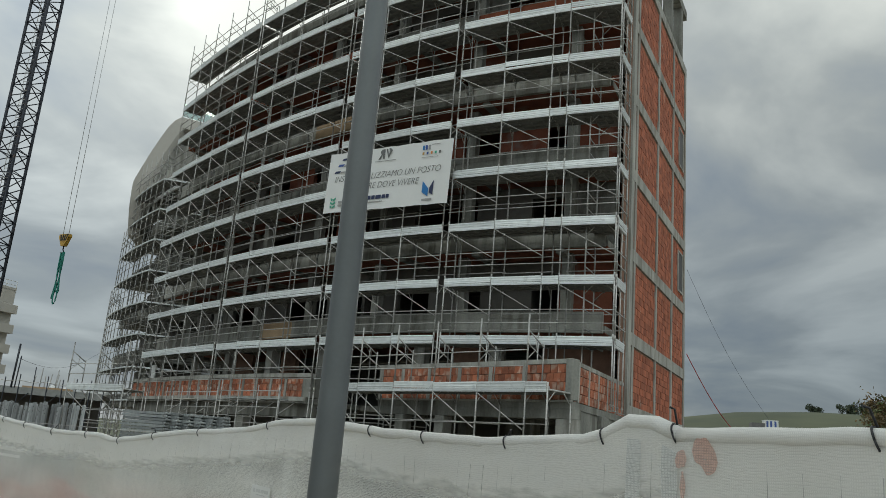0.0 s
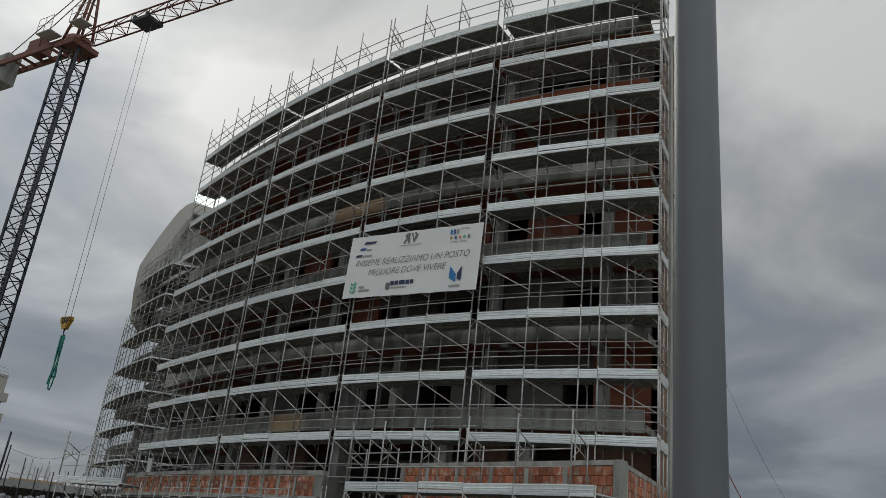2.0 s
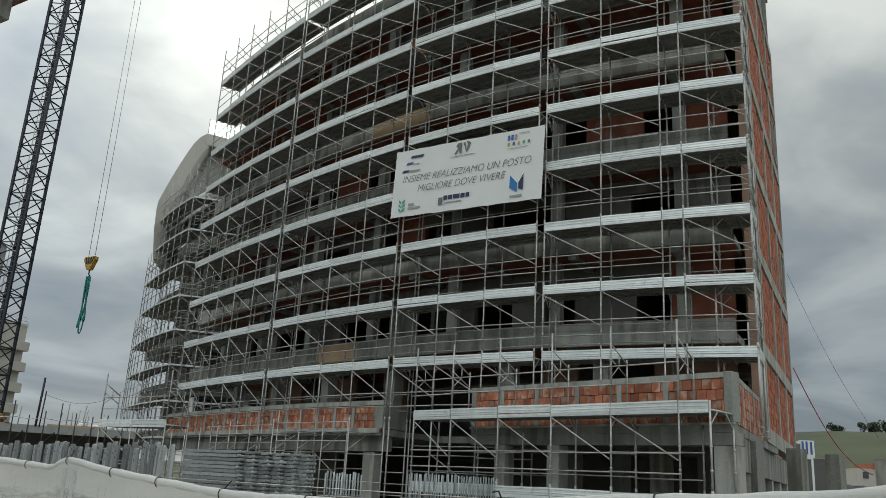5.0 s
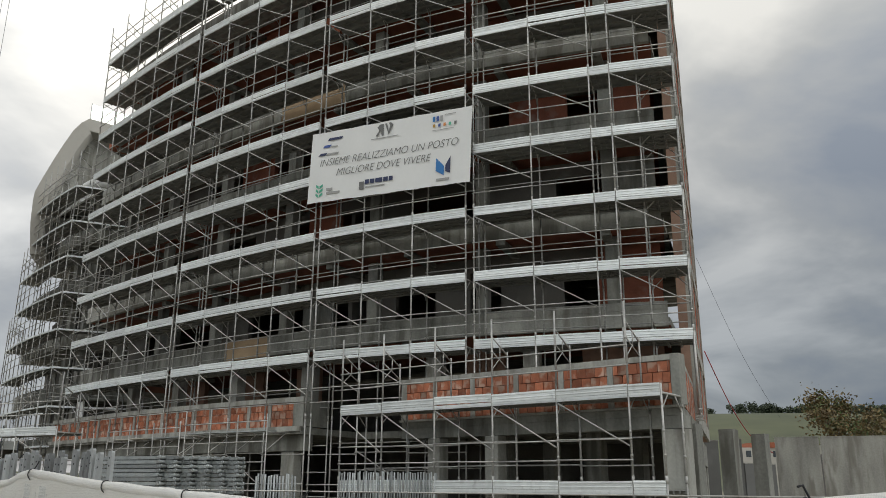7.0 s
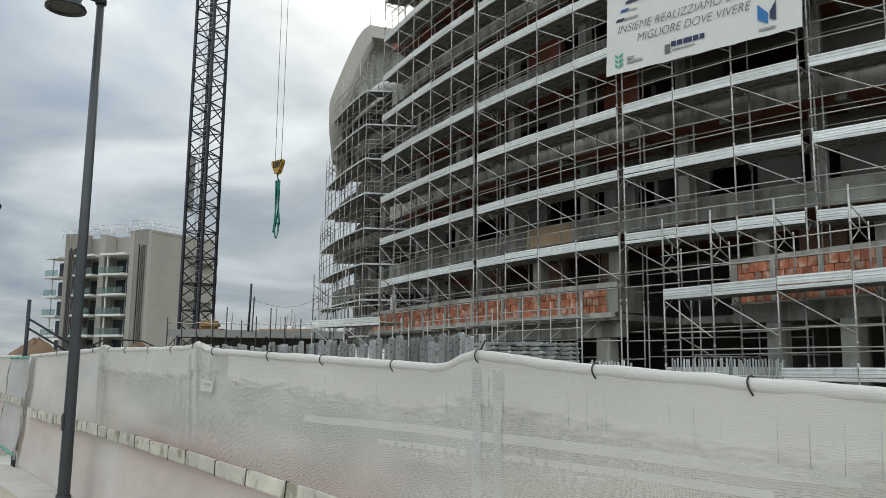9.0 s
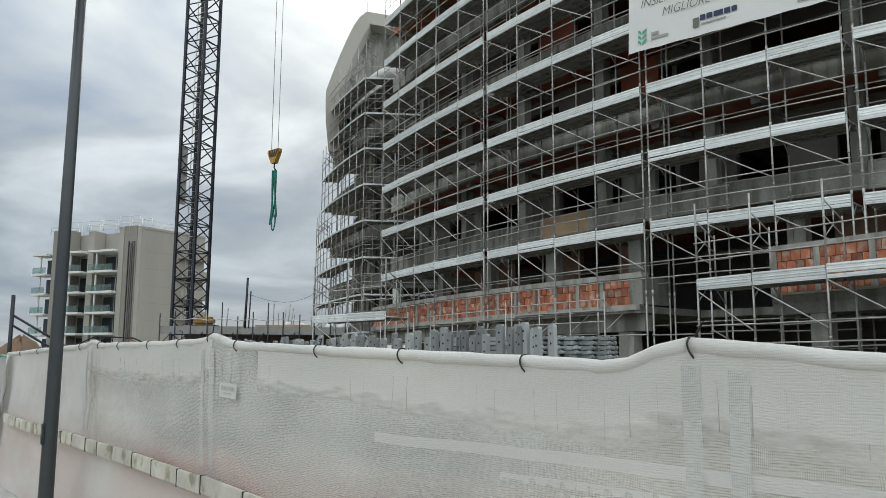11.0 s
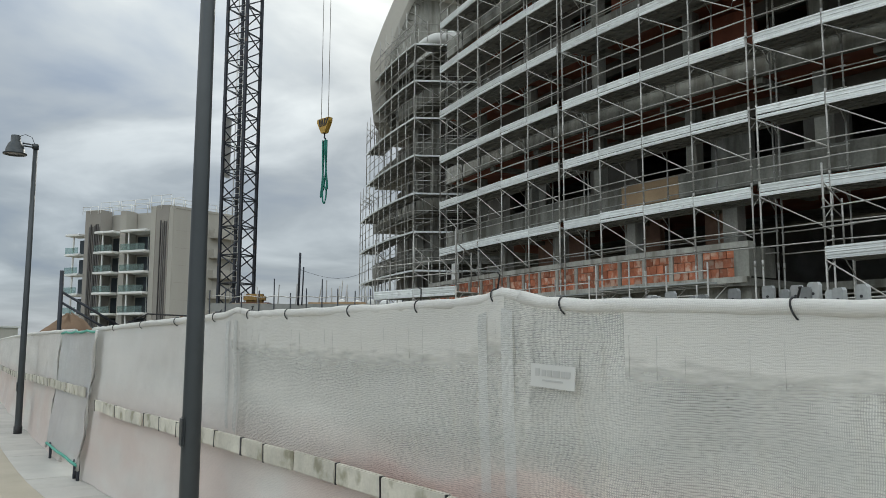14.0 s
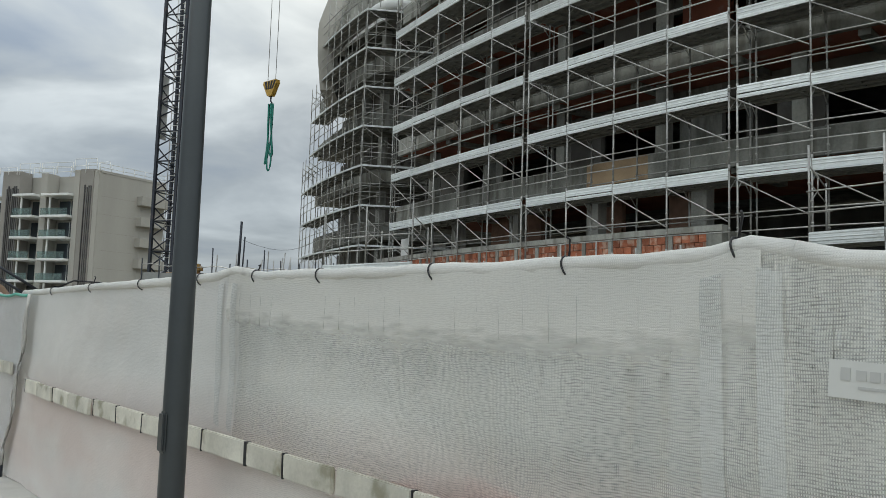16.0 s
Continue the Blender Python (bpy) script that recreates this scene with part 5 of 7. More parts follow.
    # pleated edge of the leaning panel
    for k, (d, r) in enumerate(((0.0, 0.015), (0.04, 0.012), (2.5, 0.012))):
        bm = bmesh.new()
        path_tube(bm, [fence_pt(16.72 + d + 0.25 * (1 - i / 12), 0.13 + 0.012 * math.sin(i * 1.3 + k) + 0.07 * (1 - i / 12) ** 2, gz + 0.14 + 0.127 * i) for i in range(13)], r, 6)
        part("pleat", bm, NET_LOOSE if k == 1 else STEEL, fence, "grey pleated net edge")
    # green taped edges of the leaning panel
    for s0, s1, o, zf, r in ((16.78, 19.2, 0.125, lambda s: top(s) - 0.035 - 0.02 * abs(math.sin(s * 4)), 0.014), (16.97, 19.45, 0.21, lambda s: gz + 0.20 + 0.004 * math.sin(s * 5), 0.017)):
        bm = bmesh.new()
        path_tube(bm, [fence_pt(s0 + (s1 - s0) * i / 24, o + bulge(s0 + (s1 - s0) * i / 24, 1.6) * 0.25, zf(s0 + (s1 - s0) * i / 24)) for i in range(25)], r, 6)
        part("edge_tape", bm, GREEN_T, fence, "green plastic edge tape")
    for s in (17.0, 17.2, 19.15):
        bm = bmesh.new()
        tube(bm, fence_pt(s, 0.19, gz - 0.01), fence_pt(s, 0.19, gz + 0.24), 0.018, 6)
        part("panel_foot", bm, CRANE, fence)


build_fence()


# ---------------------------------------------------------------- street lamps
def street_lamp(paint, label):
    top = thing("street_lamp", label, "street lamp", "street lamps along the footway")
    bm = bmesh.new()
    n = 16
    zs = [(0.0, 0.066), (0.9, 0.063), (2.5, 0.056), (5.74, 0.045)]
    prev = None
    for z, r in zs:
        ring = [bm.verts.new((r * math.cos(2 * math.pi * i / n), r * math.sin(2 * math.pi * i / n), z)) for i in range(n)]
        if prev:
            for i in range(n):
                bm.faces.new((prev[i], prev[(i + 1) % n], ring[(i + 1) % n], ring[i])).smooth = True
        prev = ring
    bm.faces.new(prev)
    part("pole", bm, paint, top)
    bm = bmesh.new()
    tube(bm, (0, 0, -0.004), (0, 0, 0.16), 0.078, 14)
    part("collar", bm, BLACK, top)
    bm = bmesh.new()
    box(bm, 0.045, 0.074, -0.036, 0.036, 0.82, 1.02)
    bmesh.ops.bevel(bm, geom=list(bm.edges), offset=0.012, segments=2, affect="EDGES")
    part("door", bm, paint, top)
    bm = bmesh.new()
    tube(bm, (0, 0, 5.70), (0, 0, 5.80), 0.062, 12)
    for z in (5.73, 5.78):
        tube(bm, (0.03, 0, z), (0.24, 0, z + 0.012), 0.016, 8)
    part("arm", bm, paint, top)
    # bell: turned outline
    bm = bmesh.new()
    prof = [(0.0, 5.93), (0.085, 5.93), (0.092, 5.92), (0.092, 5.80), (0.125, 5.77), (0.165, 5.68), (0.185, 5.58), (0.222, 5.565), (0.222, 5.54), (0.178, 5.54), (0.14, 5.62), (0.0, 5.66)]
    n, rings = 20, []
    for r, z in prof:
        rings.append([bm.verts.new((0.37 + max(r, 0.001) * math.cos(2 * math.pi * i / n), r * math.sin(2 * math.pi * i / n), z)) for i in range(n)])
    for a, b in zip(rings, rings[1:]):
        for i in range(n):
            bm.faces.new((a[i], a[(i + 1) % n], b[(i + 1) % n], b[i])).smooth = True
    head = part("head", bm, paint, top, "bell-shaped grey lamp head")
    bm = bmesh.new()
    tube(bm, (0.37, 0, 5.555), (0.37, 0, 5.575), 0.165, 18)
    part("lens", bm, DARKGLASS, head)
    bm = bmesh.new()
    path_tube(bm, [(0.02, 0, 5.8), (0.08, 0.02, 5.93), (0.2, 0.02, 5.97), (0.30, 0, 5.93)], 0.006, 6)
    part("cable", bm, BLACK, top)
    return top


lamp = street_lamp(LAMP, "dark grey street lamp with a bell-shaped head")
lamp.matrix_basis = frame_at(-15.28, -12.11, -0.07, *FENCE_N)
copy_thing(lamp, frame_at(-23.0, -5.69, -0.07, *FENCE_N) @ Matrix.Scale(0.857, 4))
# same lamp as the others, its grey raised for the light that falls there
faded = street_lamp(LAMP_LIT, "street lamp in a paler grey for the light on it, bell-shaped head")
faded.matrix_basis = frame_at(-3.83, -22.49, -0.07, *FENCE_N)


# ---------------------------------------------------------------- tower crane
def build_crane():
    cx, cy, W = -34.1, 19.0, 1.22
    ang = math.radians(-26)
    u = (math.cos(ang), math.sin(ang))
    g = ground_z(cx, cy)
    crane = thing("tower_crane", "tower crane with dark lattice mast and rust-red jib", "crane", at=(cx, cy, g))
    n = 21
    h = (30.1 - g - 0.3) / n
    r = W / 2
    cs = [(-r, -r), (r, -r), (r, r), (-r, r)]
    bm = bmesh.new()
    tube(bm, (-r, -r, 0.0), (r, -r, h / 2), 0.035, 5)
    rise = mesh_of(bm, CRANE, "diagonal")
    bm = bmesh.new()
    tube(bm, (r, -r, h / 2), (-r, -r, h), 0.035, 5)
    fall = mesh_of(bm, CRANE, "diagonal")
    bm = bmesh.new()
    tube(bm, (-r, -r, 0.0), (r, -r, 0.0), 0.035, 5)
    cross = mesh_of(bm, CRANE, "cross_bar")
    m = frame_at(cx, cy, 0, *u) @ pose(0, 0, 0, 0, 0, 20)
    bm = bmesh.new()
    box(bm, -2.2, 2.2, -2.2, 2.2, g - 0.1, g + 0.3, m)
    part("base_block", bm, CONC, crane)
    zt = g + 0.3 + n * h
    for x, y in cs:
        bm = bmesh.new()
        box(bm, x - 0.065, x + 0.065, y - 0.065, y + 0.065, g + 0.3, zt, m)
        part("leg", bm, CRANE, crane)
    for k in range(n):
        for side in range(4):
            mk = Matrix.Translation((0, 0, g + 0.3 + k * h)) @ m @ pose(0, 0, 0, 0, 0, 90 * side)
            piece("diagonal", rise, crane, mk)
            piece("diagonal", fall, crane, mk)
            piece("cross_bar", cross, crane, mk)
    bm = bmesh.new()
    for x in (0.25, -0.15):
        tube(bm, m @ Vector((x, -0.3, g + 0.3)), m @ Vector((x, -0.3, zt)), 0.02, 5)
    for k in range(int((zt - g) / 0.3)):
        z = g + 0.4 + k * 0.3
        tube(bm, m @ Vector((0.25, -0.3, z)), m @ Vector((-0.15, -0.3, z)), 0.014, 4)
    part("ladder", bm, STEEL, crane)
    M = frame_at(cx, cy, zt, *u)
    bm = bmesh.new()
    box(bm, -0.95, 0.95, -0.95, 0.95, 0, 0.35, M)
    tube(bm, M @ Vector((0, 0, 0.3)), M @ Vector((0, 0, 0.85)), 0.85, 16)
    part("slew_ring", bm, CRANE_R, crane)
    # apex
    bm = bmesh.new()
    for y in (-0.55, 0.55):
        tube(bm, M @ Vector((0.55, y, 0.85)), M @ Vector((0.15, y * 0.3, 5.6)), 0.10, 6)
        tube(bm, M @ Vector((-1.0, y, 0.85)), M @ Vector((0.05, y * 0.3, 5.6)), 0.09, 6)
    for k in range(1, 5):
        z = 0.85 + k * 0.95
        f = 1 - k / 5 * 0.7
        tube(bm, M @ Vector((0.55 - 0.08 * k, -0.55 * f, z)), M @ Vector((0.55 - 0.08 * k, 0.55 * f, z)), 0.04, 5)
        tube(bm, M @ Vector((-1.0 + 0.21 * k, -0.55 * f, z)), M @ Vector((0.55 - 0.08 * k, -0.55 * f, z)), 0.03, 5)
    box(bm, -0.1, 0.35, -0.22, 0.22, 5.5, 5.75, M)
    part("apex_frame", bm, CRANE_R, crane)
    # jib: triangular lattice sections
    bm = bmesh.new()
    L = 1.6
    for y in (-0.5, 0.5):
        tube(bm, (0, y, 0), (L, y, 0), 0.06, 5)
        tube(bm, (0, y, 0), (L / 2, 0, 1.05), 0.03, 5)
        tube(bm, (L / 2, 0, 1.05), (L, y, 0), 0.03, 5)
    tube(bm, (0, 0, 1.05), (L, 0, 1.05), 0.06, 5)
    tube(bm, (0, -0.5, 0), (0, 0.5, 0), 0.03, 5)
    tube(bm, (0, -0.5, 0), (L, 0.5, 0), 0.025, 5)
    jib = mesh_of(bm, CRANE_R, "jib_section")
    for k in range(22):
        piece("jib_section", jib, crane, M @ pose(0.9 + k * L, 0, 0.55))
    # counter jib with ballast and winch
    bm = bmesh.new()
    for y in (-0.6, 0.6):
        box(bm, -9.6, -0.9, y - 0.08, y + 0.08, 0.45, 0.85, M)
    for k in range(9):
        box(bm, -9.4 + k, -9.25 + k, -0.6, 0.6, 0.55, 0.7, M)
    part("counter_jib", bm, CRANE_R, crane)
    bm = bmesh.new()
    box(bm, -9.3, -7.2, -0.52, 0.52, -0.75, 1.55, M)
    bmesh.ops.bevel(bm, geom=list(bm.edges), offset=0.05, segments=1, affect="EDGES")
    part("ballast", bm, CONC, crane)
    bm = bmesh.new()
    box(bm, -5.1, -3.7, -0.5, 0.5, 0.9, 1.9, M)
    bmesh.ops.bevel(bm, geom=list(bm.edges), offset=0.08, segments=2, affect="EDGES")
    part("winch", bm, CRANE_R, crane)
    for x0, x1, y in ((-2.4, -0.9, -1.1), (1.0, 2.2, -1.1)):
        bm = bmesh.new()
        box(bm, x0, x1, y - 0.5, y + 0.4, 0.95, 1.02, M)
        for x in (x0, (x0 + x1) / 2, x1):
            tube(bm, M @ Vector((x, y - 0.5, 1.0)), M @ Vector((x, y - 0.5, 2.1)), 0.022, 5)
        for z in (1.55, 2.1):
            tube(bm, M @ Vector((x0, y - 0.5, z)), M @ Vector((x1, y - 0.5, z)), 0.02, 5)
        part("platform", bm, STEEL, crane)
    for x, z in ((28.0, 1.65), (12.0, 1.65)):
        bm = bmesh.new()
        tube(bm, M @ Vector((0.1, 0, 5.65)), M @ Vector((x, 0, z)), 0.035, 6)
        for t in (0.12, 0.3, 0.5):
            p = Vector((0.1, 0, 5.65)).lerp(Vector((x, 0, z)), t)
            q = Vector((0.1, 0, 5.65)).lerp(Vector((x, 0, z)), t + 0.4 / x)
            tube(bm, M @ p, M @ q, 0.10, 6)
        part("tie_rod", bm, CRANE_R, crane)
    for y in (-0.3, 0.3):
        bm = bmesh.new()
        tube(bm, M @ Vector((0.1, y * 0.5, 5.65)), M @ Vector((-8.6, y, 0.9)), 0.035, 6)
        part("tie_rod", bm, CRANE_R, crane)
    bm = bmesh.new()
    box(bm, 5.9, 7.4, -0.6, 0.6, 0.30, 0.48, M)
    for y in (-0.55, 0.55):
        for x in (6.1, 7.2):
            tube(bm, M @ Vector((x, y - 0.05, 0.62)), M @ Vector((x, y + 0.05, 0.62)), 0.14, 10)
    part("trolley", bm, CRANE, crane)
    # ropes, hook block and sling
    hx, hz = 6.82, 11.55 - zt
    for y in (-0.28, 0.28):
        bm = bmesh.new()
        tube(bm, M @ Vector((hx + y, 0, 0.3)), M @ Vector((hx + y * 0.9, 0, hz + 0.1)), 0.014, 5)
        part("hoist_rope", bm, ROPE, crane)
    H = frame_at(cx + u[0] * hx, cy + u[1] * hx, 11.4, *u)
    bm = bmesh.new()
    prof = [(-0.40, 0.25), (0.40, 0.25), (0.42, 0.10), (0.13, -0.42), (-0.13, -0.42), (-0.42, 0.10)]
    a = [bm.verts.new(H @ Vector((x, -0.11, z))) for x, z in prof]
    b = [bm.verts.new(H @ Vector((x, 0.11, z))) for x, z in prof]
    bm.faces.new(a)
    bm.faces.new(b[::-1])
    for i in range(6):
        bm.faces.new((a[i], a[(i + 1) % 6], b[(i + 1) % 6], b[i]))
    block_ = part("hook_block", bm, YELLOW, crane, "yellow hook block with black stripes")
    for k in range(4):
        x = -0.30 + k * 0.2
        bm = bmesh.new()
        for y0, y1 in ((-0.118, -0.112), (0.112, 0.118)):
            vs = [Vector((x, 0, 0.22)), Vector((x + 0.12, 0, 0.22)), Vector((x * 0.6 + 0.05, 0, -0.12)), Vector((x * 0.6 - 0.05, 0, -0.12))]
            lo = [bm.verts.new(H @ Vector((v.x, y0, v.z))) for v in vs]
            hi = [bm.verts.new(H @ Vector((v.x, y1, v.z))) for v in vs]
            bm.faces.new(lo)
            bm.faces.new(hi[::-1])
            for i in range(4):
                bm.faces.new((lo[i], lo[(i + 1) % 4], hi[(i + 1) % 4], hi[i]))
        part("stripe", bm, BLACK, block_)
    bm = bmesh.new()
    path_tube(bm, [H @ Vector(p) for p in ((0, 0, -0.42), (0, 0, -0.62), (0.09, 0, -0.72), (0.02, 0, -0.84), (-0.09, 0, -0.76))], 0.035, 6)
    part("hook", bm, CRANE, block_)
    for k, (dx, l) in enumerate(((-0.07, 2.6), (0.06, 2.9), (0.12, 2.3))):
        bm = bmesh.new()
        pts = []
        for i in range(25):
            t = i / 24
            z = -0.75 - l * math.sin(math.pi * t) ** 0.7
            pts.append(H @ Vector((dx * math.sin(math.pi * t) * 1.4 + (t - 0.5) * 0.24 + 0.03 * math.sin(9 * t + k), 0.05 * math.cos(7 * t + k), z)))
        path_tube(bm, pts, 0.035, 6)
        part("sling", bm, GREEN, crane, "green textile lifting sling")
    # faded advertising sheet tied to the mast
    bm = bmesh.new()
    box(bm, -0.72, -0.70, -0.62, 0.1, 9.9, 13.0, m)
    part("mast_sheet", bm, VINYL, crane, "pale sheet tied to the mast")


build_crane()


# ---------------------------------------------------------------- banner on the scaffold
def lettering(text, size, width, shear, mat, m, parent):
    cu = bpy.data.curves.new("lettering", "FONT")
    cu.body, cu.size, cu.shear, cu.extrude, cu.align_x, cu.align_y = text, size, shear, 0.0008, "LEFT", "BOTTOM"
    cu.offset = -0.005
    tmp = bpy.data.objects.new("lettering_tmp", cu)
    me = bpy.data.meshes.new_from_object(tmp)
    bpy.data.objects.remove(tmp)
    xs = [v.co.x for v in me.vertices]
    k = width / (max(xs) - min(xs))
    for v in me.vertices:
        v.co.x = (v.co.x - min(xs)) * k
    me.materials.clear()
    me.materials.append(mat)
    return piece("lettering", me, parent, m)


def build_banner():
    a, b = Vector(inward(11.98, -0.30)), Vector(inward(6.02, -0.30))
    d = b - a
    w, h = d.length, 2.5
    z0, z1 = 10.42, 10.20  # bottom at the two ends
    ban = thing("banner", "white vinyl banner with grey Italian lettering tied to the scaffold", "banner", at=(a.x, a.y, z0))
    M = frame_at(a.x, a.y, z0, *d) @ pose(0, 0, 0, 0, math.degrees(math.atan((z0 - z1) / w)), 0)
    bm = bmesh.new()
    nx, nz = 48, 18
    g = []
    for i in range(nx + 1):
        col = []
        for j in range(nz + 1):
            x, z = w * i / nx, h * j / nz
            e = 0.02 * noise.noise((x * 1.3, z * 0.8, 7.7)) + 0.006 * noise.noise((x * 5, z * 2, 2.0))
            edge = 0.02 * (abs(math.sin(x * math.pi / 1.02)) if j in (0, nz) else 0) * (1 if j == 0 else -1)
            col.append(bm.verts.new(M @ Vector((x, 0.02 + e * 0.6, z + edge))))
        g.append(col)
    for i in range(nx):
        for j in range(nz):
            bm.faces.new((g[i][j], g[i + 1][j], g[i + 1][j + 1], g[i][j + 1])).smooth = True
    part("sheet", bm, VINYL, ban)
    F = M @ pose(0, 0, 0, 90, 0, 0)  # x along, y up, z to the street

    def put(u, v):
        return F @ pose(u * w, v * h, -0.0 + 0.006)

    lettering("INSIEME REALIZZIAMO UN POSTO", 0.36, 0.86 * w, 0.25, INK, put(0.07, 0.475), ban)
    lettering("MIGLIORE DOVE VIVERE", 0.36, 0.59 * w, 0.25, INK, put(0.185, 0.315), ban)

    def plate(name, pts, mat, label=""):
        bm = bmesh.new()
        vs = [F @ Vector((u * w, v * h, 0.006)) for u, v in pts]
        ws = [F @ Vector((u * w, v * h, 0.009)) for u, v in pts]
        lo, hi = [bm.verts.new(p) for p in vs], [bm.verts.new(p) for p in ws]
        n = len(pts)
        bm.faces.new(lo[::-1])
        bm.faces.new(hi)
        for i in range(n):
            bm.faces.new((lo[i], lo[(i + 1) % n], hi[(i + 1) % n], hi[i]))
        part(name, bm, mat, ban, label)

    def bar(u0, u1, v0, v1, mat, lean=0.0):
        plate("printed_bar", [(u0, v0), (u1, v0), (u1 + lean, v1), (u0 + lean, v1)], mat)

    bar(0.11, 0.20, 0.86, 0.895, NAVY, 0.012)
    bar(0.08, 0.125, 0.765, 0.80, BLUE, 0.012)
    bar(0.055, 0.10, 0.655, 0.69, NAVY, 0.012)
    bar(0.135, 0.18, 0.76, 0.775, INK_L)
    bar(0.105, 0.185, 0.655, 0.68, INK_L, 0.005)
    plate("printed_mark", [(0.425, 0.80), (0.44, 0.80), (0.455, 0.87), (0.465, 0.80), (0.475, 0.80), (0.475, 0.96), (0.45, 0.96), (0.435, 0.92), (0.447, 0.88)], INK)
    plate("printed_mark", [(0.482, 0.96), (0.508, 0.80), (0.535, 0.93), (0.52, 0.965), (0.505, 0.965), (0.515, 0.92), (0.507, 0.85), (0.495, 0.96)], INK)
    bar(0.40, 0.57, 0.765, 0.775, INK_L)
    bar(0.775, 0.79, 0.86, 0.93, CYAN)
    bar(0.797, 0.812, 0.86, 0.93, BLUE)
    bar(0.819, 0.834, 0.86, 0.93, INK_L)
    bar(0.845, 0.91, 0.93, 0.94, INK_L)
    for k, mt in enumerate((YELLOW, BLUE, ORANGE, MINT, INK)):
        bar(0.777 + 0.031 * k, 0.791 + 0.031 * k, 0.785, 0.825, mt)
    bar(0.775, 0.90, 0.738, 0.746, INK_L)
    plate("printed_mark", [(0.805, 0.37), (0.805, 0.20), (0.852, 0.13), (0.852, 0.25)], CYAN)
    plate("printed_mark", [(0.86, 0.26), (0.888, 0.37), (0.888, 0.15), (0.86, 0.18)], NAVY)
    bar(0.81, 0.885, 0.065, 0.095, INK_L)
    plate("printed_mark", [(0.34, 0.10), (0.37, 0.10), (0.37, 0.205), (0.34, 0.205)], INK)
    u = 0.375
    for ww, hh in ((0.026, 0.06), (0.028, 0.06), (0.044, 0.06), (0.028, 0.06), (0.024, 0.06)):
        plate("printed_mark", [(u, 0.165), (u + ww, 0.165), (u + ww, 0.165 + hh), (u, 0.165 + hh)], NAVY)
        u += ww + 0.006
    bar(0.38, 0.50, 0.115, 0.132, INK_L)
    for k in range(3):
        v = 0.07 + k * 0.06
        plate("printed_mark", [(0.055, v + 0.03), (0.072, v), (0.072, v + 0.035), (0.055, v + 0.065)], MINT)
        plate("printed_mark", [(0.078, v), (0.10, v + 0.03), (0.10, v + 0.065), (0.078, v + 0.035)], MINT)
    bar(0.125, 0.165, 0.15, 0.185, INK_L)
    bar(0.125, 0.215, 0.10, 0.13, INK_L)
    for x, z in ((0, 0), (0, h), (w, 0), (w, h)):
        bm = bmesh.new()
        p = M @ Vector((x, 0.0, z))
        q = M @ Vector((x + (0.12 if x else -0.12), 0.14, z + (0.1 if z else -0.1)))
        tube(bm, p, q, 0.006, 5)
        part("tie_cord", bm, ROPE, ban)


build_banner()


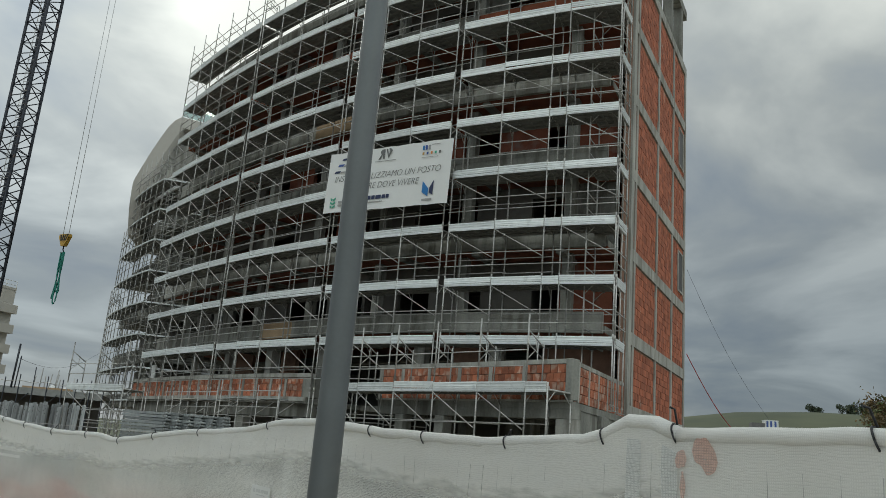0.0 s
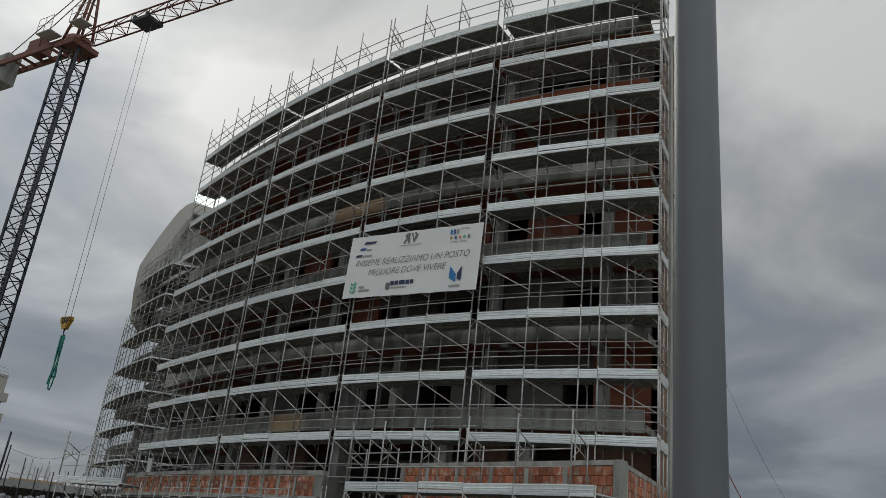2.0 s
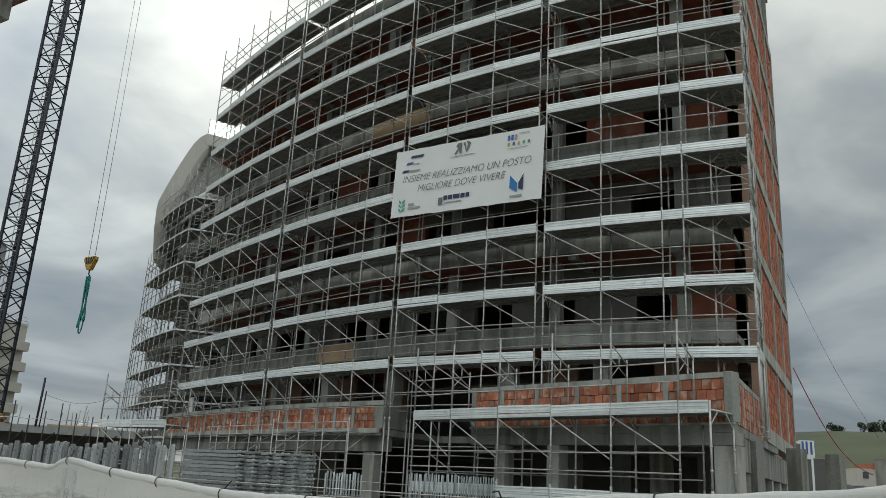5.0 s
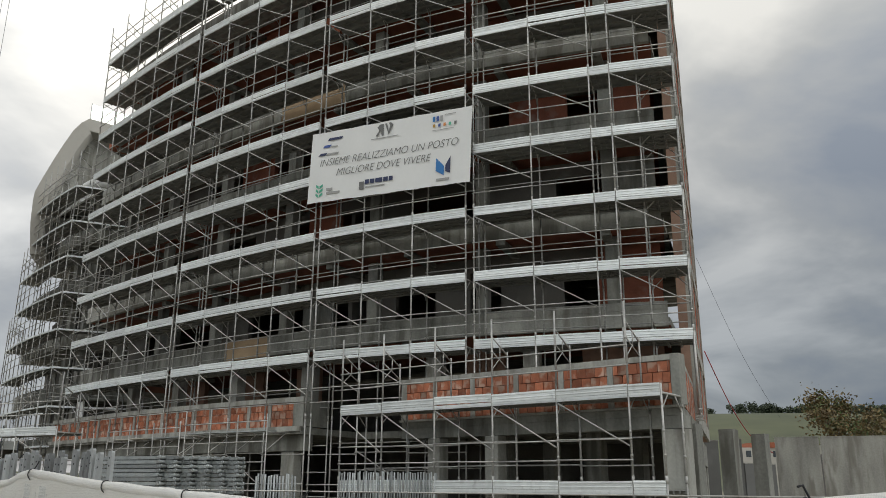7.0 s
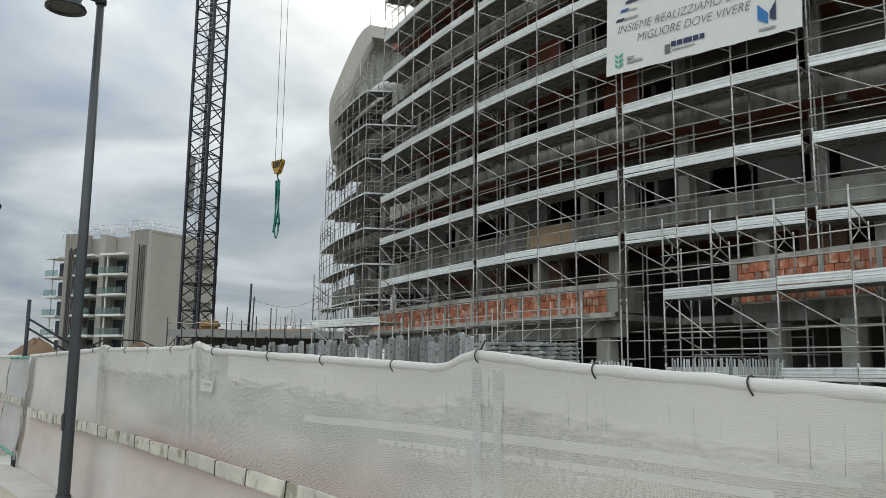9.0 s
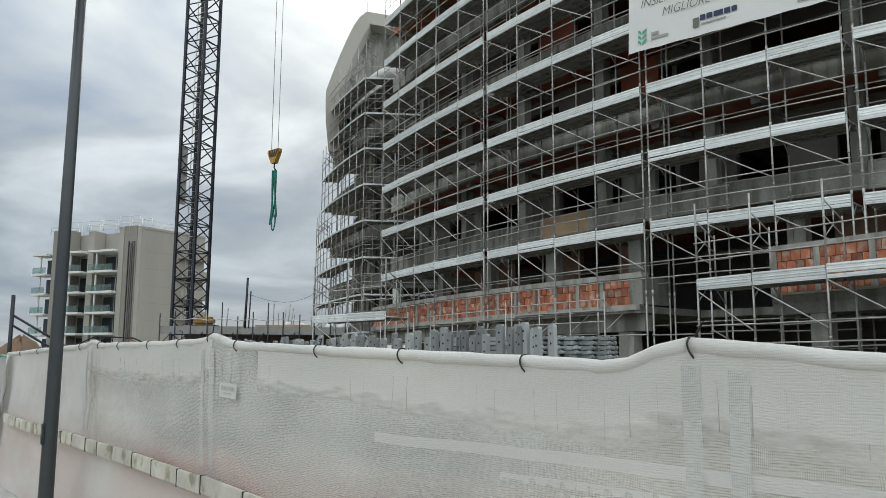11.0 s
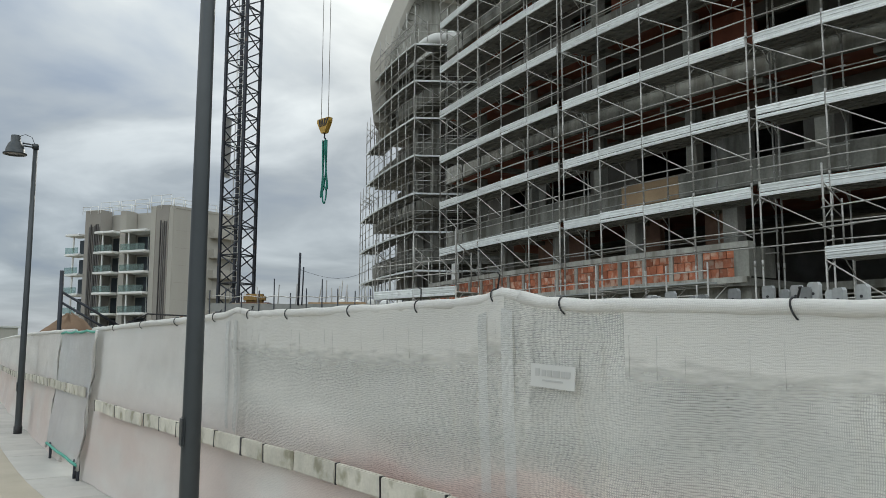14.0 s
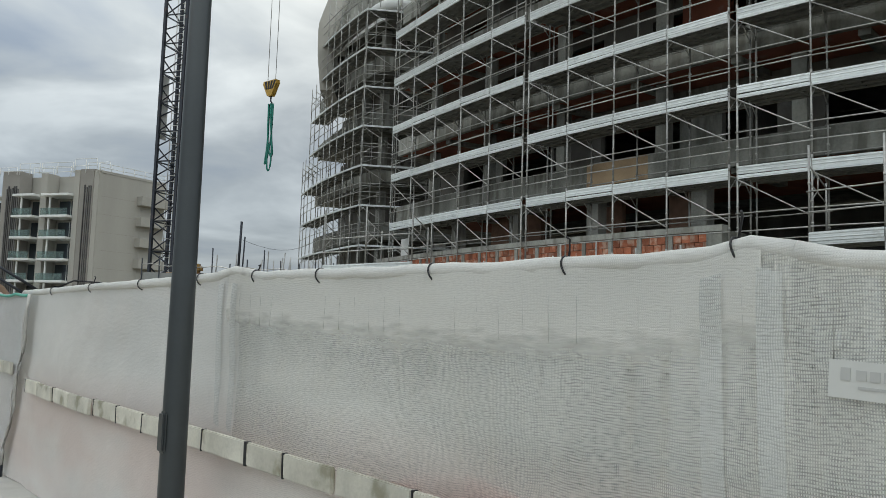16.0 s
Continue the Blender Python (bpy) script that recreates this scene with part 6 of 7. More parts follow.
# ---------------------------------------------------------------- neighbouring apartment house
def build_neighbour():
    A, B, Cn = Vector((-102.2, 86.3)), Vector((-85.2, 84.7)), Vector((-81.6, 95.7))
    base = -0.2
    house = thing("apartment_house", "beige six-storey apartment house with glass balconies and dark slatted strips", "building", at=(B.x, B.y, base))
    fd = (B - A).normalized()
    sd = (Cn - B).normalized()
    LF, LS = (B - A).length, (Cn - B).length
    M = frame_at(A.x, A.y, 0, *fd)  # local y points away from the street
    S = frame_at(B.x, B.y, 0, *sd)

    def fbox(name, x0, x1, y0, y1, z0, z1, mat, m=M, parent=None, label="", bev=0.0):
        bm = bmesh.new()
        box(bm, x0, x1, y0, y1, z0, z1, m)
        if bev:
            bmesh.ops.bevel(bm, geom=list(bm.edges), offset=bev, segments=1, affect="EDGES")
        return part(name, bm, mat, parent or house, label)

    top = 21.5
    # body: outline that follows both visible sides
    bm = bmesh.new()
    P = [A + Vector((fd.y, -fd.x)) * -2.2 + fd * 0.5, B + Vector((fd.y, -fd.x)) * -2.2 - fd * 3.0, B - fd * 3.0, B, Cn, Cn - fd * 14, A + sd * LS * 0.9]
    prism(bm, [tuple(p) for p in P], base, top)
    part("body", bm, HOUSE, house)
    # slatted pilasters and piers
    for x0, x1 in ((0.0, 3.2), (13.9, 16.2)):
        fbox("pilaster", x0, x1, -0.2, 2.0, base, top + 0.5, BEIGE_D)
        rng = random.Random(int(x0 * 3))
        x = x0 + 0.9
        while x < x1 - 0.3:
            zz = top - rng.uniform(1.5, 2.2)
            fbox("slat", x, x + rng.uniform(0.10, 0.2), -0.34, -0.204, base + rng.uniform(0.5, 4), zz, SLAT)
            x += 0.33
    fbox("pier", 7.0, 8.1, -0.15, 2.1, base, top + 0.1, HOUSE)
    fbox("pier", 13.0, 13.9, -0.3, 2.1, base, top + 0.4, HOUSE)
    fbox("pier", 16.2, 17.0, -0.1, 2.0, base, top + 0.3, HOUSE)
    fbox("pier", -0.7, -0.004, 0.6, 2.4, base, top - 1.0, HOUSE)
    for k in range(6):
        z = 2.75 + 3.08 * k
        for x0, x1, y0 in ((3.25, 6.95, -1.5), (8.15, 12.95, -1.3), (-3.6, -0.75, -0.6)):
            bal = fbox("balcony", x0, x1, y0, 2.1, z, z + 0.34, WHITE, bev=0.04)
            if k < 5:
                fbox("glass_front", x0 + 0.1, x1 - 0.1, y0 + 0.05, y0 + 0.09, z + 0.345, z + 1.30, GLASS, parent=bal, label="clear greenish balcony glass")
                fbox("glazing", x0 + 0.3, x1 - 0.4, 2.12 - 0.02, 2.16, z + 0.36, z + 2.75, DARKGLASS, parent=bal, label="dark glazed balcony door")
                fbox("column", x0 + 1.1, x0 + 1.3, y0 + 0.5, y0 + 0.7, z + 0.345, z + 3.07, WHITE, parent=bal)
                fbox("door_frame", (x0 + x1) / 2 - 0.05, (x0 + x1) / 2 + 0.05, 2.04, 2.1, z + 0.36, z + 2.75, WHITE, parent=bal)
    # plain end wall with solid balconies at its far end
    for k in range(7):
        fbox("wall_joint", 0.35, LS * 0.55, -0.012, 0.05, 2.9 + 2.55 * k, 2.93 + 2.55 * k, BEIGE_D, S)
    for k in range(6):
        z = 2.3 + 3.08 * k
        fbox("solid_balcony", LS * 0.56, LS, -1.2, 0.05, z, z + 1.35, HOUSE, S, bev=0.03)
        # plain rendered wall between the solid balconies, no window in it
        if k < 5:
            fbox("recess_wall", LS * 0.62, LS * 0.95, -0.03, 0.05, z + 1.4, z + 2.95, HOUSE, S)
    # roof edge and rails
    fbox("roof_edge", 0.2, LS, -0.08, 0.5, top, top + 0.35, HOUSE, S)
    def bar(name, p, q, r):
        bm = bmesh.new()
        tube(bm, p, q, r, 5)
        part(name, bm, WHITE, house)

    for x0, x1 in ((-0.2, 2.9), (3.4, 7.0), (7.4, 12.9), (13.2, 17.0)):
        zt = top + (1.0 if x0 < 3 else 1.5 if x0 < 12 else 1.9)
        z0 = top - 0.1
        for y in (-0.6, 2.0):
            for x in (x0, (x0 + x1) / 2, x1):
                bar("rail_post", M @ Vector((x, y, z0)), M @ Vector((x, y, zt)), 0.055)
            for z in (zt, (zt + z0) / 2):
                bar("roof_rail", M @ Vector((x0, y, z)), M @ Vector((x1, y, z)), 0.05)
    for i in range(7):
        x = LS * i / 6
        bar("rail_post", S @ Vector((x, 0.1, top + 0.3)), S @ Vector((x, 0.1, top + 1.4)), 0.055)
    for z in (top + 0.8, top + 1.4):
        bar("roof_rail", S @ Vector((0, 0.1, z)), S @ Vector((LS, 0.1, z)), 0.05)


build_neighbour()


# ---------------------------------------------------------------- site yard behind the fence
def plank_row():
    """Weathered planks set upright side by side, their tops uneven."""
    row = thing("plank_row", "row of narrow zinc-grey planks with bolt holes stood upright", "planks", at=(-14, -7.5, -0.1))
    bm = bmesh.new()
    hgt, w, t = 1.87, 0.043, 0.04
    out = [(-w, 0), (w, 0), (w, hgt - 0.02), (w - 0.012, hgt), (-w + 0.012, hgt), (-w, hgt - 0.02)]
    a = [bm.verts.new((x, 0, z)) for x, z in out]
    b = [bm.verts.new((x, t, z)) for x, z in out]
    n = len(out)
    bm.faces.new(a)
    bm.faces.new(b[::-1])
    for i in range(n):
        bm.faces.new((a[i], b[i], b[(i + 1) % n], a[(i + 1) % n]))
    bmesh.ops.recalc_face_normals(bm, faces=bm.faces)
    me = mesh_of(bm, GREYBOARD, "plank")
    # black plug through the solid plank, dark like the shaded inside of a hole
    bm = bmesh.new()
    tube(bm, (0, -0.003, 0), (0, t + 0.003, 0), 0.011, 8)
    hole = mesh_of(bm, BLACK, "bolt_hole")
    rng = random.Random(21)
    p0, d = Vector((-11.0, -10.95)), Vector(FENCE_D)
    x = 0.0
    while x < 13.5:
        p = p0 + d * x + Vector(FENCE_N) * rng.uniform(-0.06, 0.06)
        m = frame_at(p.x, p.y, -0.10 + rng.uniform(-0.0, 0.10), *d) @ pose(0, 0, 0, rng.uniform(-2, 2), rng.uniform(-1.5, 1.5), 180 + rng.uniform(-12, 12))
        piece("plank", me, row, m)
        for z in (hgt - 0.08, hgt - 0.17):
            piece("bolt_hole", hole, row, m @ pose(0, 0, z))
        x += rng.choice((0.092, 0.096, 0.10, 0.11, 0.13))
    bm = bmesh.new()
    for z in (0.45, 1.35):
        q = p0 - Vector(FENCE_N) * 0.12
        e = q + d * 13.6
        tube(bm, (q.x, q.y, z), (e.x, e.y, z), 0.024, 6)
    part("support_rail", bm, STEEL, row)


plank_row()


def bracket_decks():
    """Narrow plank decks on tube brackets along the foot of the terrace parapet."""
    for s0, s1, z in ((12.7, 16.6, 3.08), (16.9, 21.6, 3.02)):
        bd = thing("bracket_deck", "narrow plank deck on tube brackets before the terrace", "scaffold", "bracket decks", at=(*inward(s0, -0.6), -0.1))
        n = int((s1 - s0) / 1.2)
        rng = random.Random(int(s0))
        for i in range(n + 1):
            s = s0 + (s1 - s0) * i / n
            x, y = inward(s, -0.75)
            bm = bmesh.new()
            tube(bm, (x, y, -0.11), (x, y, z + rng.choice((0.45, 0.5, 0.75))), 0.024, 6)
            part("post", bm, STEEL, bd)
            bm = bmesh.new()
            q = inward(s, 0.05)
            tube(bm, (x, y, z - 0.06), (*q, z - 0.06), 0.022, 6)
            tube(bm, (x, y, z - 0.62), (*q, z - 0.08), 0.018, 6)
            part("bracket", bm, STEEL, bd)
        for d, dz, r in ((-0.78, 0.28, 0.019), (-0.78, -0.34, 0.019), (-0.72, -0.95, 0.02)):
            bm = bmesh.new()
            path_tube(bm, [(*inward(s0 + (s1 - s0) * i / 12, d), z + dz) for i in range(13)], r, 6)
            part("rail", bm, STEEL, bd)
        s = s0 + 0.1
        while s < s1 - 0.8:
            w = rng.choice((1.6, 1.9, 2.2))
            e = min(s1, s + w)
            if rng.random() < 0.8:
                bm = bmesh.new()
                dz = rng.uniform(0, 0.03)
                strip(bm, line_in(s, e, -0.66), line_in(s, e, -0.22), z - 0.035 + dz, z + 0.005 + dz)
                part("plank", bm, WOOD if rng.random() < 0.5 else ZINC, bd)
            s = e + 0.03


bracket_decks()


def plank_stack():
    """Zinc planks stacked flat in four bundles, their folded ends to the street."""
    C0 = Vector((-12.68, -3.23))
    ends = (Vector((-10.9, -2.72)) - C0).normalized()
    sides = Vector((ends.y, -ends.x)) * -1
    side = (Vector((-13.47, -2.78)) - C0).normalized()
    st = thing("plank_stack", "stack of grey zinc scaffold planks on timber bearers", "planks", at=(C0.x, C0.y, -0.1))
    bm = bmesh.new()
    L = 1.8
    box(bm, 0.0, L, 0, 0.30, 0.06, 0.072)
    for y in (0.0, 0.27):
        box(bm, 0.0, L, y, y + 0.03, 0.002, 0.0595)
    for x in (-0.02, L + 0.02):
        tube(bm, (x, 0.01, 0.038), (x, 0.29, 0.038), 0.034, 8)
        for y in (0.05, 0.25):
            tube(bm, (x * 1.02 - (0.03 if x < 0 else -0.03), y - 0.025, 0.045), (x * 1.02 - (0.03 if x < 0 else -0.03), y + 0.025, 0.045), 0.04, 8)
    me = mesh_of(bm, ZINC, "plank")
    rng = random.Random(4)
    for c in range(6):
        for k in range(12):
            o = C0 + ends * (0.01 + c * 0.312 + rng.uniform(-0.012, 0.012))
            s = side * rng.uniform(-0.04, 0.04)
            m = frame_at(o.x + s.x, o.y + s.y, 1.0 + k * 0.087, *side)
            if (m.to_3x3() @ Vector((0, 1, 0))).dot(Vector((*ends, 0))) < 0:
                m = m @ Matrix.Diagonal((1, -1, 1, 1))
            piece("plank", me, st, m)
    for t in (0.25, 1.35):
        bm = bmesh.new()
        q = C0 + side * t
        box(bm, -0.1, 2.0, -0.05, 0.05, 0.90, 0.998, frame_at(q.x, q.y, 0, *ends))
        part("bearer", bm, WOOD, st)
        for w in (0.1, 1.7):
            bm = bmesh.new()
            v = q + ends * w
            box(bm, -0.12, 0.12, -0.12, 0.12, -0.12, 0.898, frame_at(v.x, v.y, 0, *ends))
            part("trestle", bm, CONC, st)


plank_stack()


def picket_bundle(x0, y0, dx, dy, n, h, label):
    """Galvanised rail panels stood on edge: a bundle of upright tubes in a rack."""
    b = thing("rail_bundle", label, "railings", "rail bundles", at=(x0, y0, -0.1))
    bm = bmesh.new()
    tube(bm, (0, 0, 0), (0, 0, h), 0.022, 6)
    me = mesh_of(bm, ZINC, "upright")
    rng = random.Random(n)
    d = Vector((dx, dy)).normalized()
    for i in range(n):
        p = Vector((x0, y0)) + d * (0.066 * i)
        piece("upright", me, b, frame_at(p.x, p.y, 0.62 + rng.uniform(-0.03, 0.03), dx, dy) @ pose(0, 0.07 * (i % 2), 0, rng.uniform(-2, 2), rng.uniform(-1, 1), 0))
    for z in (0.66, 1.12):
        bm = bmesh.new()
        e = Vector((x0, y0)) + d * (0.066 * n)
        tube(bm, (x0 - d.x * 0.15, y0 - d.y * 0.15, z), (e.x, e.y, z), 0.024, 6)
        part("rack_rail", bm, STEEL, b)
    for t in (0.05, 0.5, 0.95):
        bm = bmesh.new()
        p = Vector((x0, y0)) + d * (0.066 * n * t)
        tube(bm, (p.x, p.y, -0.11), (p.x, p.y, 0.66), 0.024, 6)
        part("rack_leg", bm, STEEL, b)


picket_bundle(-9.16, 0.27, 1.0, 0.01, 38, 1.16, "bundle of galvanised rail posts stood upright in a rack")
picket_bundle(-10.75, -2.4, 1.0, 0.3, 14, 1.05, "small bundle of galvanised posts beside the plank stack")


def low_platform():
    """Working platform on props at the yard's far side, with bare posts, bags and a machine."""
    pl = thing("working_platform", "scaffold working platform on props with bare posts", "platform", at=(-27, 15, -0.1))
    A, B = Vector((-31.5, 12.9)), Vector((-24.0, 15.6))
    d = (B - A).normalized()
    L = (B - A).length
    m = frame_at(A.x, A.y, 0, *d)
    bm = bmesh.new()
    box(bm, 0, L, -0.2, 3.2, 2.95, 3.10, m)
    part("deck", bm, CONC, pl)
    bm = bmesh.new()
    box(bm, 0, L, -0.24, -0.204, 2.82, 3.16, m)
    part("edge_board", bm, DECK, pl)
    rng = random.Random(8)
    for k in range(13):
        x = L * k / 12
        bm = bmesh.new()
        h = rng.choice((3.6, 3.7, 3.8, 3.8, 4.2))
        p = m @ Vector((x, -0.27, 0))
        tube(bm, (p.x, p.y, -0.1), (p.x + rng.uniform(-0.05, 0.05), p.y, h), 0.026, 6)
        part("post", bm, CRANE, pl)
        if k % 2 == 0:
            bm = bmesh.new()
            q = m @ Vector((x + 0.5, -0.27, 2.9))
            tube(bm, (p.x, p.y, 2.3), q, 0.02, 5)
            part("brace", bm, CRANE, pl)
    for z in (3.45,):
        bm = bmesh.new()
        pts = [m @ Vector((L * i / 24, -0.29, z + 0.04 * math.sin(i * 1.7))) for i in range(25)]
        path_tube(bm, pts, 0.018, 5)
        part("rail", bm, STEEL, pl)
    for k in range(14):
        x = rng.uniform(0.2, L - 0.2)
        y = rng.uniform(0.2, 2.8)
        bm = bmesh.new()
        tube(bm, m @ Vector((x, y, 3.1)), m @ Vector((x + rng.uniform(-0.12, 0.12), y + 0.05, rng.uniform(3.7, 4.4))), 0.024, 6)
        part("post", bm, STEEL, pl)
    for k in range(9):
        x = rng.uniform(0.3, L - 2.2)
        bm = bmesh.new()
        w = rng.uniform(1.0, 2.0)
        box(bm, x, x + w, 0.0 + 0.1 * k, 0.09 + 0.1 * k, 3.101 + 0.02 * (k % 3), 3.19 + 0.03 * (k % 4), m)
        part("timber", bm, FORM, pl)
    bm = bmesh.new()
    box(bm, 0.4, L - 0.4, 2.6, 2.8, -0.1, 2.94, m)
    part("back_wall", bm, PLASTER, pl)
    # tall bare post with a slack cable to the scaffold
    pole_ = thing("tall_post", "tall bare steel post on the working platform", "post", at=(-28.0, 13.9, 3.1))
    bm = bmesh.new()
    tube(bm, (-28.0, 13.9, 3.1), (-27.95, 13.9, 5.3), 0.05, 8)
    tube(bm, (-27.85, 13.95, 3.1), (-27.8, 13.95, 4.7), 0.03, 6)
    part("shaft", bm, CRANE, pole_)
    bm = bmesh.new()
    a, b = Vector((-27.97, 13.9, 4.6)), Vector((-24.2, 17.2, 6.5))
    path_tube(bm, [a.lerp(b, i / 12) - Vector((0, 0, 1.1 * math.sin(math.pi * i / 12))) for i in range(13)], 0.007, 5)
    part("cable", bm, BLACK, pole_)
    # sacks and yellow machine
    rng = random.Random(31)
    for k in range(5):
        sk = thing("sack", "pale rubble sack on the working platform", "sack", "sacks on the platform", at=(0, 0, 0))
        p = m @ Vector((L - 2.6 + k * 0.62, 0.9 + 0.3 * (k % 2), 3.10))
        bm = bmesh.new()
        bmesh.ops.create_icosphere(bm, subdivisions=3, radius=0.24)
        for v in bm.verts:
            v.co.z = max(v.co.z * 0.8, -0.14)
            v.co += v.co.normalized() * 0.06 * noise.noise(v.co * 4 + Vector((k, 0, 0)))
            v.co += Vector(p) + Vector((0, 0, 0.14))
        for f in bm.faces:
            f.smooth = True
        sk.location = p
        WORLD[sk.name] = Matrix.Translation(p)
        part("bag", bm, VINYL, sk)
    mx = thing("compressor", "small yellow and brown site machine on the platform", "machine", at=tuple(m @ Vector((1.6, 0.8, 3.1))))
    bm = bmesh.new()
    box(bm, 1.2, 2.1, 0.5, 1.1, 3.25, 3.62, m)
    bmesh.ops.bevel(bm, geom=list(bm.edges), offset=0.1, segments=2, affect="EDGES")
    part("housing", bm, RUST_Y, mx)
    bm = bmesh.new()
    box(bm, 1.1, 2.3, 0.45, 1.15, 3.101, 3.246, m)
    part("chassis", bm, CRANE_R, mx)


low_platform()


def light_tower():
    """Slanted steel arm and flood lamp above the fence, beside heaps of soil."""
    e = Vector((-32.4, 5.4))
    top = thing("site_derrick", "dark steel post with two slanted struts and a flood lamp", "site equipment", at=(e.x, e.y, -0.1))
    bm = bmesh.new()
    tube(bm, (e.x, e.y, -0.1), (e.x, e.y, 3.9), 0.07, 8)
    part("post", bm, CRANE, top)
    for dz in (0.0, 0.35):
        bm = bmesh.new()
        tube(bm, (e.x, e.y, 3.2 - dz), (-30.9, 6.7, 2.0 - dz), 0.045, 6)
        part("strut", bm, CRANE, top)
    bm = bmesh.new()
    box(bm, -0.14, 0.14, -0.14, 0.14, 1.75, 2.25, frame_at(-30.7, 6.9, 0, 1, 0.3))
    bmesh.ops.bevel(bm, geom=list(bm.edges), offset=0.04, segments=2, affect="EDGES")
    part("flood_lamp", bm, BLACK, top)
    bm = bmesh.new()
    tube(bm, (-30.7, 6.9, -0.1), (-30.7, 6.9, 1.75), 0.03, 6)
    path_tube(bm, [(-30.7, 6.9, 2.25), (-30.3, 7.2, 2.5), (-29.2, 7.9, 2.45), (-28.4, 8.5, 2.0)], 0.03, 6)
    part("bracket", bm, BLACK, top)
    for k, (x, y, r, h) in enumerate(((-33.8, 7.4, 2.6, 2.6), (-29.9, 8.6, 2.2, 2.5))):
        hp = thing("soil_heap", "heap of brown excavated soil behind the fence", "soil heap", "soil heaps", at=(x, y, -0.1))
        bm = bmesh.new()
        rings = []
        for j in range(9):
            t = j / 8
            ring = []
            for i in range(28):
                a = 2 * math.pi * i / 28
                rr = r * (1 - 0.97 * t ** 1.7) * (1 + 0.18 * noise.noise((math.cos(a) * 1.5 + k, math.sin(a) * 1.5, t * 2)))
                z = -0.12 + h * t * (1 + 0.1 * noise.noise((math.cos(a) * 3, math.sin(a) * 3, t * 5 + k)))
                ring.append(bm.verts.new((x + rr * math.cos(a), y + rr * math.sin(a), z)))
            rings.append(ring)
        for a, b in zip(rings, rings[1:]):
            for i in range(28):
                bm.faces.new((a[i], a[(i + 1) % 28], b[(i + 1) % 28], b[i])).smooth = True
        bm.faces.new(rings[-1])
        part("soil", bm, SOIL, hp)


light_tower()


# ---------------------------------------------------------------- beyond the brick end
def precast_walls():
    for k, (x0, y0, x1, y1, z0, z1) in enumerate(((5.4, 17.75, 6.97, 17.42, -0.2, 3.52), (7.07, 17.40, 8.0, 17.2, -0.2, 3.58), (8.05, 17.22, 10.12, 18.62, -0.2, 2.5), (10.2, 18.7, 12.0, 17.9, -0.2, 3.75), (12.05, 17.88, 14.6, 16.7, -0.2, 3.75))):
        w = thing("precast_wall", "grey precast concrete wall panel of the yard", "wall", "precast yard walls", at=(x0, y0, -0.1))
        bm = bmesh.new()
        L = math.hypot(x1 - x0, y1 - y0)
        box(bm, 0.01, L - 0.01, 0, 0.22, z0, z1, frame_at(x0, y0, 0, x1 - x0, y1 - y0))
        part("panel", bm, GREYWALL if k < 3 else CONC_L, w)
        bm = bmesh.new()
        box(bm, 0.0, L, -0.02, 0.24, z1 + 0.002, z1 + 0.05, frame_at(x0, y0, 0, x1 - x0, y1 - y0))
        part("coping", bm, CONC_L, w)
    cb = thing("far_block", "white far building with blue stripes", "building", at=(50, 151, 1.2))
    M = frame_at(49.3, 150.0, 0, 1, 0)
    bm = bmesh.new()
    box(bm, 0, 2.6, 0, 2.4, 1.0, 14.1, M)
    part("body", bm, WHITE, cb)
    for x in (0.2, 0.95, 1.8):
        bm = bmesh.new()
        box(bm, x, x + 0.4, -0.02, 0.0, 11.4, 13.9, M)
        part("stripe", bm, BLUE, cb)
    bm = bmesh.new()
    box(bm, -2.6, -0.05, 0.2, 2.2, 1.0, 13.4, M)
    part("dark_unit", bm, SLAT, cb)
    hs = thing("hill_house", "small pale house below the green hill", "house", at=(27.5, 62, -0.1))
    bm = bmesh.new()
    box(bm, 25.2, 29.6, 60, 64, -0.5, 5.2)
    part("wall", bm, BEIGE, hs)
    bm = bmesh.new()
    prism(bm, [(26.6, 59.8), (29.8, 59.8), (29.8, 64.2), (26.6, 64.2)], 5.2, 5.7)
    part("roof", bm, BRICK_S, hs)
    for x in (25.7, 27.0, 28.4):
        bm = bmesh.new()
        box(bm, x, x + 0.5, 59.95, 60.0, 4.3, 4.9)
        part("window", bm, DARKGLASS, hs)


precast_walls()


